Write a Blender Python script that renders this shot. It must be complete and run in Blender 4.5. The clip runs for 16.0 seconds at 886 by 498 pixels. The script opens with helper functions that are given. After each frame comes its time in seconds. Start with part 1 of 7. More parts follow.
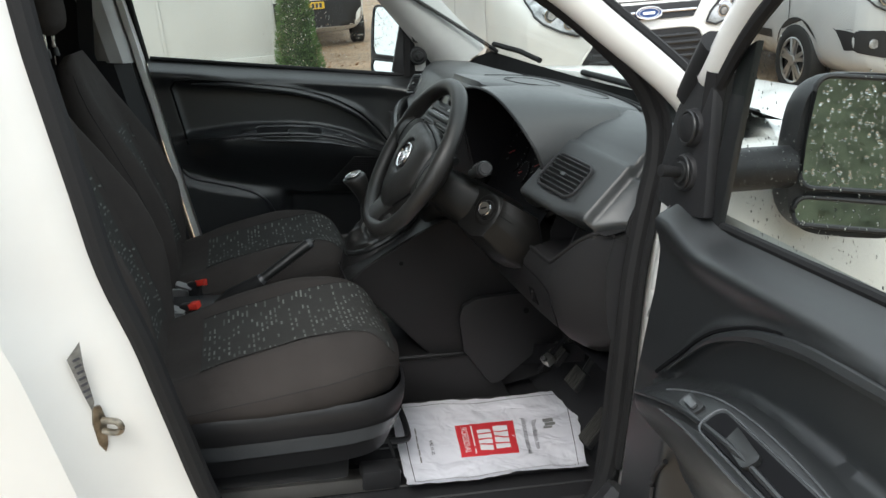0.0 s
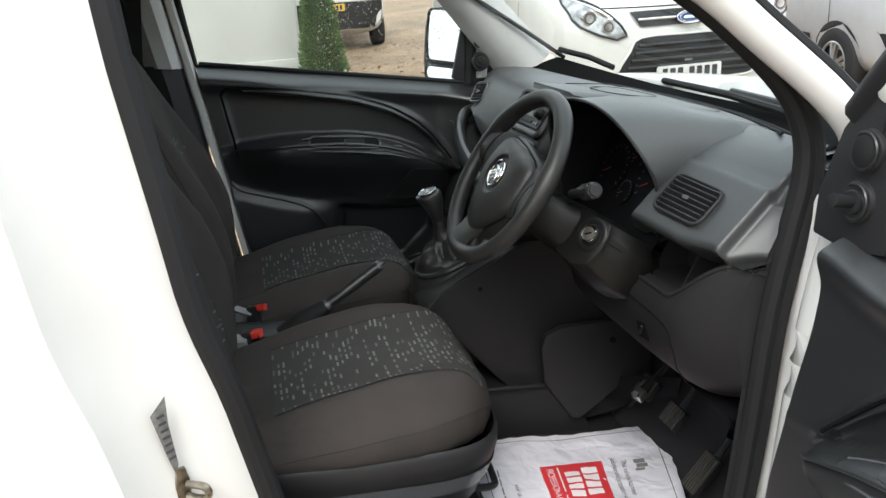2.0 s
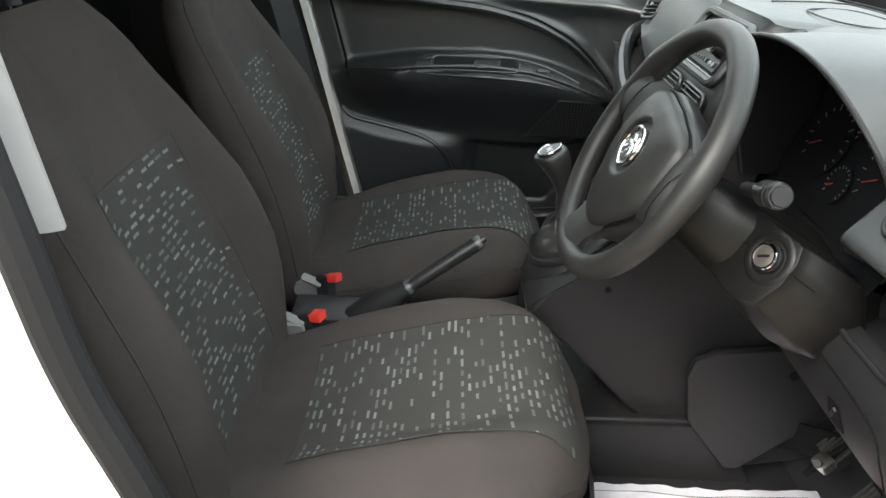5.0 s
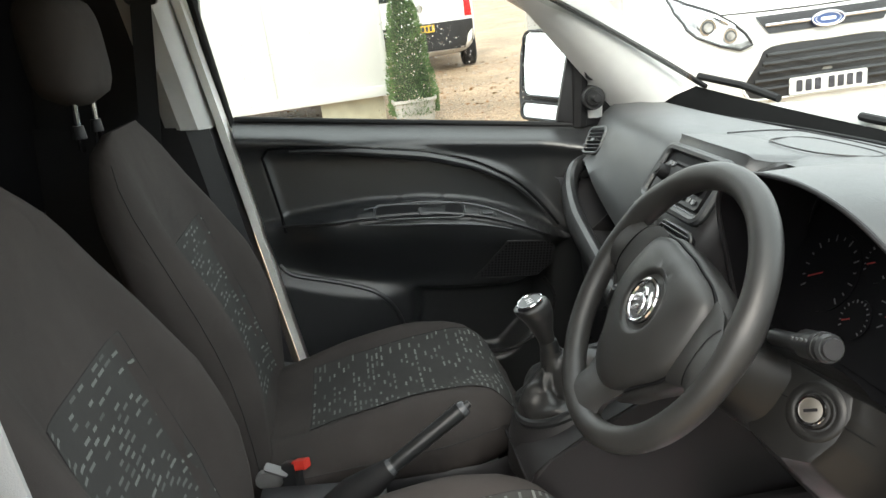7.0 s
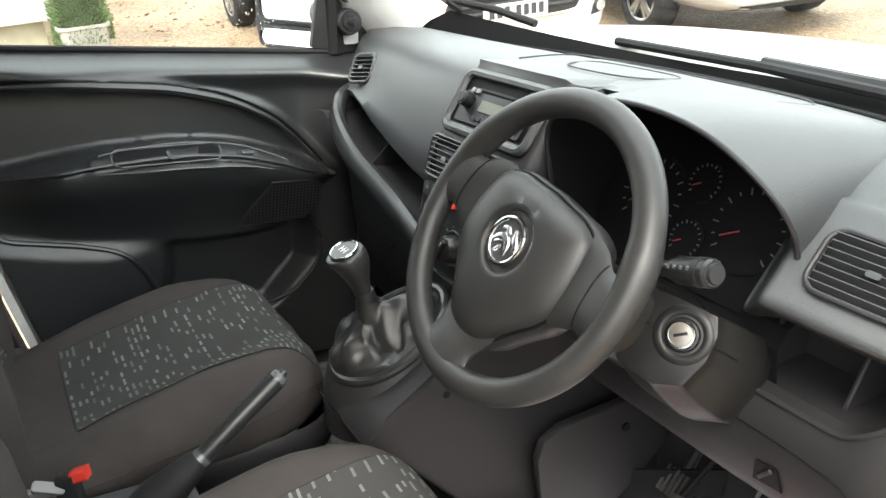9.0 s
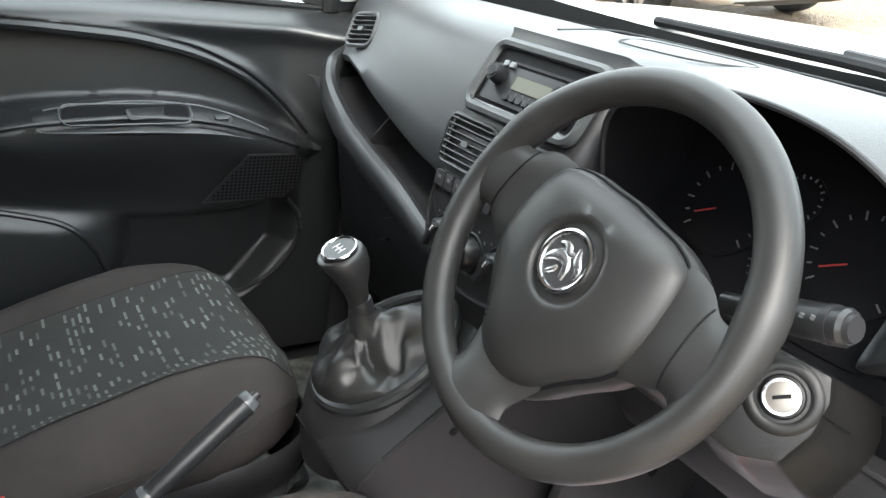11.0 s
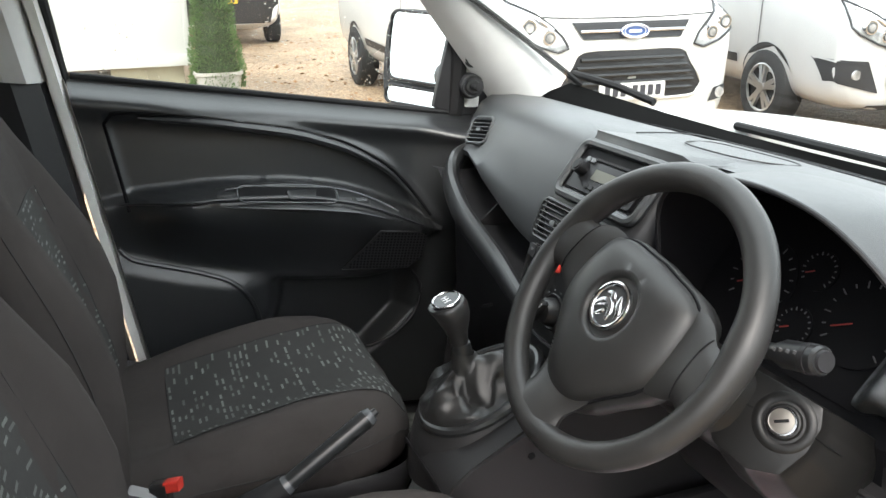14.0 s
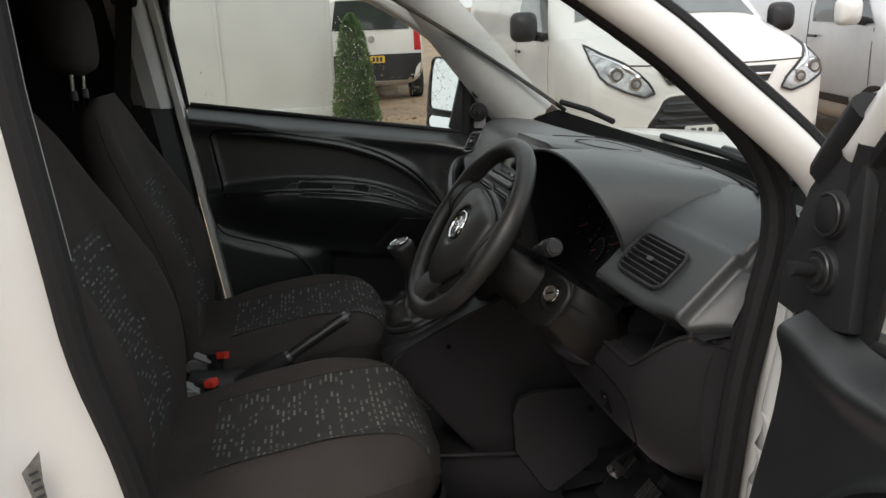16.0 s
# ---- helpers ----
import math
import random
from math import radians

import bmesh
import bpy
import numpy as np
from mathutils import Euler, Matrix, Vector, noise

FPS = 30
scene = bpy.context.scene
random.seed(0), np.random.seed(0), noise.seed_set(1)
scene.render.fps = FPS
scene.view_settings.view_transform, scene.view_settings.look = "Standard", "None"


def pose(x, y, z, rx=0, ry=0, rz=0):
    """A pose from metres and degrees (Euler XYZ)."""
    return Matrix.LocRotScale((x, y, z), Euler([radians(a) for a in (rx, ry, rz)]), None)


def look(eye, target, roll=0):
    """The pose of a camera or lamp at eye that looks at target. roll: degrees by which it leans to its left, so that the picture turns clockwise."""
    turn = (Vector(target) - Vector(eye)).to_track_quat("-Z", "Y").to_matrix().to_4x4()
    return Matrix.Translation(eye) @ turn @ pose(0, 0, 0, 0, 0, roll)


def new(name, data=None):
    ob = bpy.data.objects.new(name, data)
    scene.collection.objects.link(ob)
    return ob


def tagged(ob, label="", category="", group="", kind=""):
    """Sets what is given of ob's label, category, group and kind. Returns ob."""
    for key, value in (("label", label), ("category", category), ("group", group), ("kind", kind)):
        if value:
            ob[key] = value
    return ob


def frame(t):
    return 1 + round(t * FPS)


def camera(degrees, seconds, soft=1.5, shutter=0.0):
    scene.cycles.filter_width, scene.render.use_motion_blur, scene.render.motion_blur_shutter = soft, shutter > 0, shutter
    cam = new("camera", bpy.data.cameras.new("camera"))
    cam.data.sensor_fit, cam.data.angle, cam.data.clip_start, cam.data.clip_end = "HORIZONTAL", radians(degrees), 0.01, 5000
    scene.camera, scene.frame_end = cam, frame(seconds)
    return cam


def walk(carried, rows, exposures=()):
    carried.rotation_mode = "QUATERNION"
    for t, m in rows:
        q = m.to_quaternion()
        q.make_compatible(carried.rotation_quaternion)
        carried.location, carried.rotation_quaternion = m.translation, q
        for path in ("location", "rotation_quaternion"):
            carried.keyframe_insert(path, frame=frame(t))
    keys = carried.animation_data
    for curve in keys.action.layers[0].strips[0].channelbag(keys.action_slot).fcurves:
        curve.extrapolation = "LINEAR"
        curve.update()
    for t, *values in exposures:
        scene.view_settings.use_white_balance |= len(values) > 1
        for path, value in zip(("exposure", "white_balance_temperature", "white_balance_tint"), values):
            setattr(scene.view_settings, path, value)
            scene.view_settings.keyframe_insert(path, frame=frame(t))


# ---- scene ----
cam = camera(58.1, 16.0)
PATH = [
    (0, (0.092, -2.066, 1.579), (0.605, -0.222, 0.996), 2.9),
    (0.5, (0.087, -2.068, 1.581), (0.587, -0.216, 1.016), 3.0),
    (1, (0.07, -2.048, 1.583), (0.556, -0.186, 1.04), 2.9),
    (1.5, (0.016, -1.969, 1.577), (0.499, -0.102, 1.048), 3.0),
    (2, (-0.033, -1.852, 1.572), (0.456, -0.001, 0.993), 3.0),
    (2.5, (0.038, -1.725, 1.56), (0.511, 0.107, 0.914), 3.0),
    (3, (0.114, -1.597, 1.551), (0.57, 0.198, 0.795), 4.0),
    (3.5, (0.117, -1.467, 1.528), (0.533, 0.291, 0.671), 4.7),
    (4, (0.156, -1.412, 1.532), (0.464, 0.338, 0.613), 5.4),
    (4.5, (0.195, -1.386, 1.548), (0.355, 0.374, 0.612), 4.5),
    (5, (0.217, -1.372, 1.574), (0.231, 0.441, 0.73), 2.8),
    (5.2, (0.219, -1.371, 1.582), (0.191, 0.455, 0.769), 2.2),
    (7.5, (0.026, -1.153, 1.589), (0.495, 0.723, 1.075), -0.2),
    (8, (-0.037, -1.071, 1.581), (0.71, 0.698, 1.023), 1.0),
    (8.5, (-0.04, -1.049, 1.574), (0.878, 0.604, 0.925), 0.9),
    (10.8, (-0.002, -0.868, 1.534), (1.033, 0.673, 0.788), 5.0),
    (11, (0.012, -0.817, 1.519), (1.041, 0.728, 0.775), 6.8),
    (11.5, (0.008, -0.711, 1.52), (1.007, 0.857, 0.784), 7.6),
    (12, (-0.012, -0.656, 1.512), (0.966, 0.938, 0.801), 8.8),
    (12.5, (-0.025, -0.653, 1.519), (0.913, 0.979, 0.842), 8.7),
    (13, (-0.023, -0.759, 1.544), (0.828, 0.948, 0.941), 7.6),
    (13.5, (-0.037, -0.907, 1.558), (0.729, 0.853, 0.998), 6.7),
    (14, (-0.068, -1.065, 1.561), (0.693, 0.699, 1.005), 6.0),
    (14.5, (-0.03, -1.218, 1.572), (0.669, 0.588, 1.072), 4.8),
    (15, (0.063, -1.423, 1.568), (0.594, 0.453, 1.121), 3.6),
    (15.5, (0.06, -1.631, 1.567), (0.562, 0.256, 1.131), 3.8),
    (16, (0.146, -1.796, 1.56), (0.538, 0.11, 1.1), 4.6),
]
EXPOSURES = [(0, 1.15, 6400, 7), (0.5, 1.34, 6400, 7), (1, 0.72, 6400, 7.5), (1.5, 1.22, 6400, 8), (2, 1.42, 6450, 9), (2.5, 1.2, 6450, 9), (3.5, 2.04, 6500, 8.5), (5, 2.35, 6650, 8), (8, 2.25, 6850, 8.5), (8.5, 2.62, 6850, 9.5), (11, 2.95, 6500, 9.7), (12.5, 3.12, 6550, 10.5), (13.5, 2.6, 6600, 11), (14.5, 2.15, 6650, 11.5), (15.2, 1.52, 6800, 12.5), (16, 0.62, 6850, 12.5)]
# the van's pose on the ground; its own axes are x forward, y to the passenger's side, z up
VAN = Matrix.Translation((0, 0, -0.05)) @ Vector((-0.125, -0.042, 1)).rotation_difference(Vector((0, 0, 1))).to_matrix().to_4x4()
walk(cam, [(t, VAN @ look(eye, target, roll)) for t, eye, target, roll in PATH], EXPOSURES)

# ---- light ----
world = bpy.data.worlds.new("world")
scene.world = world
world.use_nodes = True
_n, _l = world.node_tree.nodes, world.node_tree.links
_sky = _n.new("ShaderNodeTexSky")
_sky.sky_type, _sky.sun_disc = "NISHITA", False
_sky.sun_elevation, _sky.sun_rotation = radians(55), radians(200)
_sky.air_density, _sky.dust_density = 1.0, 6.0
_mix = _n.new("ShaderNodeMix")
_mix.data_type = "RGBA"
_mix.inputs[0].default_value = 0.75
_mix.inputs[7].default_value = (9.0, 9.6, 10.0, 1)
_l.new(_sky.outputs[0], _mix.inputs[6])
_l.new(_mix.outputs[2], _n["Background"].inputs[0])
_n["Background"].inputs[1].default_value = 0.11

sun = new("sun", bpy.data.lights.new("sun", "SUN"))
sun.data.energy, sun.data.angle, sun.data.color = 0.6, radians(25), (1, 0.97, 0.92)
sun.matrix_world = look((-3, -6, 9), (0, 0, 0))


# ---- materials ----
def material(name, color, rough=0.5, metal=0.0, grain=0.0, grain_scale=600, stain=0.12, stain_scale=6, coat=0.0, spec=0.5, crumple=0.0):
    """A plain surface with two scales of variation: slow stains and fine grain, which also gives relief."""
    m = bpy.data.materials.new(name)
    m.use_nodes = True
    n, l = m.node_tree.nodes, m.node_tree.links
    b = n["Principled BSDF"]
    b.inputs["Roughness"].default_value, b.inputs["Metallic"].default_value = rough, metal
    b.inputs["Coat Weight"].default_value, b.inputs["Specular IOR Level"].default_value = coat, spec
    co = n.new("ShaderNodeTexCoord")
    slow = n.new("ShaderNodeTexNoise")
    slow.inputs["Scale"].default_value, slow.inputs["Detail"].default_value = stain_scale, 5
    l.new(co.outputs["Object"], slow.inputs["Vector"])
    ramp = n.new("ShaderNodeMapRange")
    ramp.inputs["From Min"].default_value, ramp.inputs["From Max"].default_value = 0.3, 0.7
    ramp.inputs["To Min"].default_value, ramp.inputs["To Max"].default_value = 1 - stain, 1 + stain
    l.new(slow.outputs["Fac"], ramp.inputs["Value"])
    mul = n.new("ShaderNodeVectorMath")
    mul.operation = "SCALE"
    mul.inputs[0].default_value = color
    l.new(ramp.outputs[0], mul.inputs["Scale"])
    l.new(mul.outputs[0], b.inputs["Base Color"])
    rr = n.new("ShaderNodeMapRange")
    rr.inputs["To Min"].default_value, rr.inputs["To Max"].default_value = rough * 0.85, min(1, rough * 1.15)
    l.new(slow.outputs["Fac"], rr.inputs["Value"])
    l.new(rr.outputs[0], b.inputs["Roughness"])
    if grain:
        fine = n.new("ShaderNodeTexNoise")
        fine.inputs["Scale"].default_value, fine.inputs["Detail"].default_value = grain_scale, 3
        l.new(co.outputs["Object"], fine.inputs["Vector"])
        bump = n.new("ShaderNodeBump")
        bump.inputs["Strength"].default_value, bump.inputs["Distance"].default_value = grain, 0.001
        l.new(fine.outputs["Fac"], bump.inputs["Height"])
        l.new(bump.outputs[0], b.inputs["Normal"])
        if crumple:
            soft, fold = n.new("ShaderNodeTexNoise"), n.new("ShaderNodeBump")
            soft.inputs["Scale"].default_value, soft.inputs["Detail"].default_value, soft.inputs["Distortion"].default_value = 14, 2, 0.6
            l.new(co.outputs["Object"], soft.inputs["Vector"])
            fold.inputs["Strength"].default_value, fold.inputs["Distance"].default_value = crumple, 0.02
            l.new(soft.outputs["Fac"], fold.inputs["Height"])
            l.new(fold.outputs[0], bump.inputs["Normal"])
    return m


def glass(name, tint=(0.78, 0.82, 0.80), rough=0.0):
    """A thin clear pane: mostly see-through, with a mirror's share by Fresnel."""
    m = bpy.data.materials.new(name)
    m.use_nodes = True
    n, l = m.node_tree.nodes, m.node_tree.links
    n.remove(n["Principled BSDF"])
    clear, shine, mix = n.new("ShaderNodeBsdfTransparent"), n.new("ShaderNodeBsdfGlossy"), n.new("ShaderNodeMixShader")
    lw, pw, sc = n.new("ShaderNodeLayerWeight"), n.new("ShaderNodeMath"), n.new("ShaderNodeMapRange")
    clear.inputs[0].default_value = (*tint, 1)
    shine.inputs["Roughness"].default_value = rough
    lw.inputs[0].default_value = 0.5
    pw.operation = "POWER"
    pw.inputs[1].default_value = 4
    sc.inputs["To Min"].default_value, sc.inputs["To Max"].default_value = 0.03, 0.35
    l.new(lw.outputs["Facing"], pw.inputs[0])
    l.new(pw.outputs[0], sc.inputs["Value"])
    l.new(sc.outputs[0], mix.inputs[0])
    l.new(clear.outputs[0], mix.inputs[1])
    l.new(shine.outputs[0], mix.inputs[2])
    l.new(mix.outputs[0], n["Material Output"].inputs[0])
    return m


PLASTIC = material("dark_plastic", (0.022, 0.022, 0.0238), 0.42, grain=0.25, grain_scale=900, spec=0.35)
DASH = material("dash_plastic", (0.030, 0.0325, 0.0345), 0.40, grain=0.45, grain_scale=700, spec=0.9)
DOORTRIM = material("door_plastic", (0.019, 0.0205, 0.022), 0.36, grain=0.3, grain_scale=800, spec=0.85)
GLOSSY = material("smooth_plastic", (0.02, 0.021, 0.022), 0.3)
SILVERTRIM = material("grey_plastic", (0.085, 0.09, 0.096), 0.25)
LEATHER = material("black_leather", (0.024, 0.024, 0.024), 0.34, grain=0.25, grain_scale=900)
FABRIC = material("seat_fabric", (0.048, 0.0425, 0.0405), 0.95, grain=0.8, grain_scale=900, spec=0.15, stain=0.16, crumple=0.22)
RUBBER = material("rubber", (0.012, 0.012, 0.013), 0.7, grain=0.3, grain_scale=500, spec=0.3)
CARPET = material("carpet", (0.03, 0.03, 0.032), 1.0, grain=1.0, grain_scale=900, spec=0.1)
FLOORMAT = material("floor_rubber", (0.018, 0.018, 0.02), 0.6, grain=0.4, grain_scale=300)
WHITEPAINT = material("white_car_paint", (0.74, 0.735, 0.71), 0.3, stain=0.05, stain_scale=4, coat=0.6)
PILLARGREY = material("grey_pillar_plastic", (0.36, 0.36, 0.355), 0.6, grain=0.4, grain_scale=900)
GREYTRIM = material("grey_headlining", (0.50, 0.50, 0.49), 0.9, grain=0.5, grain_scale=700)
METAL = material("steel", (0.55, 0.53, 0.5), 0.35, metal=1.0)
CHROME = material("chrome", (0.8, 0.8, 0.82), 0.12, metal=1.0, stain=0.02)
# for black parts, and painted in place of shade in hollows and recesses
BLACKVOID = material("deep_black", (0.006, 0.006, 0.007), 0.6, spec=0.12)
REDPLASTIC = material("red_plastic", (0.62, 0.045, 0.03), 0.4)
PAPER = material("white_paper", (0.70, 0.70, 0.76), 0.75, grain=0.3, grain_scale=60, stain=0.05, crumple=0.6)
PRINTRED = material("red_print", (0.6, 0.03, 0.04), 0.7)
PRINTBLACK = material("black_print", (0.05, 0.05, 0.06), 0.7)
PRINTWHITE = material("white_print", (0.78, 0.76, 0.78), 0.7)
GLASS = glass("window_glass")
# darker copies of dark_plastic: the shade about these parts is in the colour
KNEE = material("knee_plastic_shaded", (0.019, 0.0185, 0.0195), 0.5, grain=0.3, grain_scale=900, spec=0.3)
COLUMN = material("column_plastic_shaded", (0.010, 0.0098, 0.0096), 0.34, grain=0.3, grain_scale=900, spec=0.3)
# blacker than real plastic: the shade below the bonnet lip is painted in
COWL = material("cowl_black_shaded", (0.003, 0.003, 0.003), 0.8, spec=0.04)
RADIO = material("radio_black", (0.008, 0.008, 0.009), 0.45, spec=0.3)


# ---- mesh helpers ----
PLACE = [VAN]  # the pose of what is being built: the van's own axes, or the yard's
OFFSET = {}


def thing(name, label, category, group="", kind="", at=(0, 0, 0)):
    ob = new(name)
    ob.matrix_world = PLACE[0] @ Matrix.Translation(at)
    OFFSET[ob] = Vector(at)
    ob.empty_display_size = 0.05
    return tagged(ob, label, category, group, kind)


def part(name, bm, mat, parent=None, label="", smooth=30, bevel=0.0):
    """Links a bmesh, given in the van's or the yard's places, as one mesh object under a thing or a part."""
    if bevel:
        edges = [e for e in bm.edges if len(e.link_faces) == 2 and e.calc_face_angle(0) > 0.6]
        bmesh.ops.bevel(bm, geom=edges, offset=bevel, segments=2, profile=0.6, affect="EDGES", clamp_overlap=True)
    bmesh.ops.recalc_face_normals(bm, faces=bm.faces)
    me = bpy.data.meshes.new(name)
    if smooth:
        for f in bm.faces:
            f.smooth = True
        for e in bm.edges:
            e.smooth = len(e.link_faces) < 2 or e.calc_face_angle(0) < radians(smooth)
    bm.to_mesh(me)
    bm.free()
    me.materials.append(mat)
    ob = new(name, me)
    while parent and parent.parent and parent.parent.parent:
        parent = parent.parent  # no fourth level
    if parent:
        ob.parent = parent
        ob.location = -OFFSET.get(parent, Vector((0, 0, 0)))
    else:
        ob.matrix_world = PLACE[0]
    return tagged(ob, label)


def box(cx, cy, cz, sx, sy, sz, m=None):
    bm = bmesh.new()
    bmesh.ops.create_cube(bm, size=1, matrix=Matrix.Translation((cx, cy, cz)) @ (m or Matrix()) @ Matrix.Diagonal((sx, sy, sz, 1)))
    return bm


def cyl(a, b, r0, r1=None, seg=24, caps=True):
    """A cone or cylinder from a to b."""
    a, b = Vector(a), Vector(b)
    bm = bmesh.new()
    m = Matrix.Translation((a + b) / 2) @ (b - a).to_track_quat("Z", "Y").to_matrix().to_4x4()
    bmesh.ops.create_cone(bm, cap_ends=caps, segments=seg, radius1=r0, radius2=r0 if r1 is None else r1, depth=(b - a).length, matrix=m)
    return bm


def spline(pts, n=12, closed=False):
    """A smooth line through some points (Catmull-Rom)."""
    p = [Vector(q) for q in pts]
    k = len(p)
    out = []
    for i in range(k if closed else k - 1):
        if closed:
            a, b, c, d = p[i - 1], p[i], p[(i + 1) % k], p[(i + 2) % k]
        else:
            a, b, c, d = p[max(i - 1, 0)], p[i], p[i + 1], p[min(i + 2, k - 1)]
        for j in range(n):
            t = j / n
            out.append(0.5 * (2 * b + (c - a) * t + (2 * a - 5 * b + 4 * c - d) * t * t + (3 * b - a - 3 * c + d) * t ** 3))
    if not closed:
        out.append(p[-1])
    return out


def grid(rows, close_u=False, close_v=False, cap=False):
    """A skin over rows of places."""
    bm = bmesh.new()
    vs = [[bm.verts.new(q) for q in r] for r in rows]
    nu, nv = len(vs), len(vs[0])
    for i in range(nu if close_u else nu - 1):
        for j in range(nv if close_v else nv - 1):
            bm.faces.new((vs[i][j], vs[(i + 1) % nu][j], vs[(i + 1) % nu][(j + 1) % nv], vs[i][(j + 1) % nv]))
    if cap:
        bm.faces.new(vs[0][::-1])
        bm.faces.new(vs[-1])
    return bm


def tube(pts, r, seg=10, closed=False, flat=1.0, up=(0, 0, 1)):
    """A round or flattened bar along a line; r may be a function of 0..1."""
    pts = [Vector(p) for p in pts]
    rows, n = [], len(pts)
    for i, p in enumerate(pts):
        if closed:
            d = pts[(i + 1) % n] - pts[i - 1]
        else:
            d = pts[min(i + 1, n - 1)] - pts[max(i - 1, 0)]
        d.normalize()
        s = d.cross(Vector(up))
        if s.length < 1e-3:
            s = d.cross(Vector((1, 0, 0)))
        s.normalize()
        w = s.cross(d)
        rad = r(i / (n - 1)) if callable(r) else r
        rows.append([p + s * (rad * math.cos(a)) + w * (rad * flat * math.sin(a)) for a in (2 * math.pi * k / seg for k in range(seg))])
    return grid(rows, close_u=closed, close_v=True, cap=not closed)


def slab(outline, thick, m=None):
    """A flat plate: an outline in x, y, given thickness downwards, then placed by m."""
    bm = bmesh.new()
    f = bm.faces.new([bm.verts.new((p[0], p[1], 0)) for p in outline])
    bmesh.ops.triangulate(bm, faces=[f]) if len(outline) > 4 else None
    ext = bmesh.ops.extrude_face_region(bm, geom=bm.faces[:])
    bmesh.ops.translate(bm, verts=[v for v in ext["geom"] if isinstance(v, bmesh.types.BMVert)], vec=(0, 0, -thick))
    if m:
        bm.transform(m)
    return bm


def prism(profile, y0, y1):
    """A profile in x, z drawn out across the van from y0 to y1."""
    m = Matrix(((1, 0, 0, 0), (0, 0, 1, y1), (0, 1, 0, 0), (0, 0, 0, 1)))
    return slab(profile, y1 - y0, m)


def rrect(w, h, r, seg=5):
    """A rounded rectangle's outline about the origin."""
    out = []
    for cx, cy, a0 in ((w / 2 - r, h / 2 - r, 0), (-w / 2 + r, h / 2 - r, 90), (-w / 2 + r, -h / 2 + r, 180), (w / 2 - r, -h / 2 + r, 270)):
        for k in range(seg + 1):
            a = radians(a0 + 90 * k / seg)
            out.append((cx + r * math.cos(a), cy + r * math.sin(a)))
    return out


def lerp(a, b, t):
    return a + (b - a) * t


def interp(x, xs, ys):
    return float(np.interp(x, xs, ys))


def smooth_interp(x, xs, ys):
    """Like interp, eased between the knots by a short moving mean."""
    w = (xs[-1] - xs[0]) * 0.04
    return sum(interp(x + d * w, xs, ys) for d in (-1, -0.5, 0, 0.5, 1)) / 5


def smoothstep(a, b, x):
    t = min(1, max(0, (x - a) / (b - a)))
    return t * t * (3 - 2 * t)


def frame_at(origin, normal, up=(0, 0, 1)):
    """A pose whose z axis is the normal and whose y axis is as near up as can be."""
    z = Vector(normal).normalized()
    x = Vector(up).cross(z).normalized()
    y = z.cross(x)
    return Matrix(((x.x, y.x, z.x, origin[0]), (x.y, y.y, z.y, origin[1]), (x.z, y.z, z.z, origin[2]), (0, 0, 0, 1)))


def dash_fabric(name, across, along):
    """Woven seat cloth with short pale dashes in staggered columns."""
    m = material(name, (0.046, 0.0455, 0.044), 0.95, grain=0.8, grain_scale=900, spec=0.15, crumple=0.15)
    n, l = m.node_tree.nodes, m.node_tree.links
    b = n["Principled BSDF"]

    def calc(op, a, c=None):
        k = n.new("ShaderNodeMath")
        k.operation = op
        for i, v in enumerate((a, c)):
            if v is None:
                continue
            if isinstance(v, (int, float)):
                k.inputs[i].default_value = v
            else:
                l.new(v, k.inputs[i])
        return k.outputs[0]

    def dice(x, y, seed):
        comb, wn = n.new("ShaderNodeCombineXYZ"), n.new("ShaderNodeTexWhiteNoise")
        for i, v in enumerate((x, y, seed)):
            if isinstance(v, (int, float)):
                comb.inputs[i].default_value = v
            else:
                l.new(v, comb.inputs[i])
        l.new(comb.outputs[0], wn.inputs["Vector"])
        return wn.outputs["Value"]

    co, sep = n.new("ShaderNodeTexCoord"), n.new("ShaderNodeSeparateXYZ")
    l.new(co.outputs["Object"], sep.inputs[0])
    u = calc("DIVIDE", sep.outputs[across], 0.0108)
    col, fu = calc("FLOOR", u), calc("FRACT", u)
    v = calc("ADD", calc("DIVIDE", sep.outputs[along], 0.029), calc("MULTIPLY", dice(col, 0.5, 3.0), 7.0))
    row, fv = calc("FLOOR", v), calc("FRACT", v)
    here = calc("GREATER_THAN", dice(col, row, 1.0), 0.50)
    half = calc("ADD", 0.20, calc("MULTIPLY", dice(col, row, 5.0), 0.20))
    inu = calc("LESS_THAN", calc("ABSOLUTE", calc("SUBTRACT", fu, 0.5)), 0.20)
    inv = calc("LESS_THAN", calc("ABSOLUTE", calc("SUBTRACT", fv, 0.5)), half)
    mask = calc("MULTIPLY", calc("MULTIPLY", here, inu), inv)
    mix = n.new("ShaderNodeMix")
    mix.data_type = "RGBA"
    old = b.inputs["Base Color"].links[0].from_socket
    l.new(mask, mix.inputs[0])
    l.new(old, mix.inputs[6])
    tone = n.new("ShaderNodeVectorMath")
    tone.operation = "SCALE"
    tone.inputs[0].default_value = (0.145, 0.153, 0.145)
    l.new(calc("ADD", 0.55, calc("MULTIPLY", dice(col, row, 9.0), 0.6)), tone.inputs["Scale"])
    l.new(tone.outputs[0], mix.inputs[7])
    l.new(mix.outputs[2], b.inputs["Base Color"])
    return m


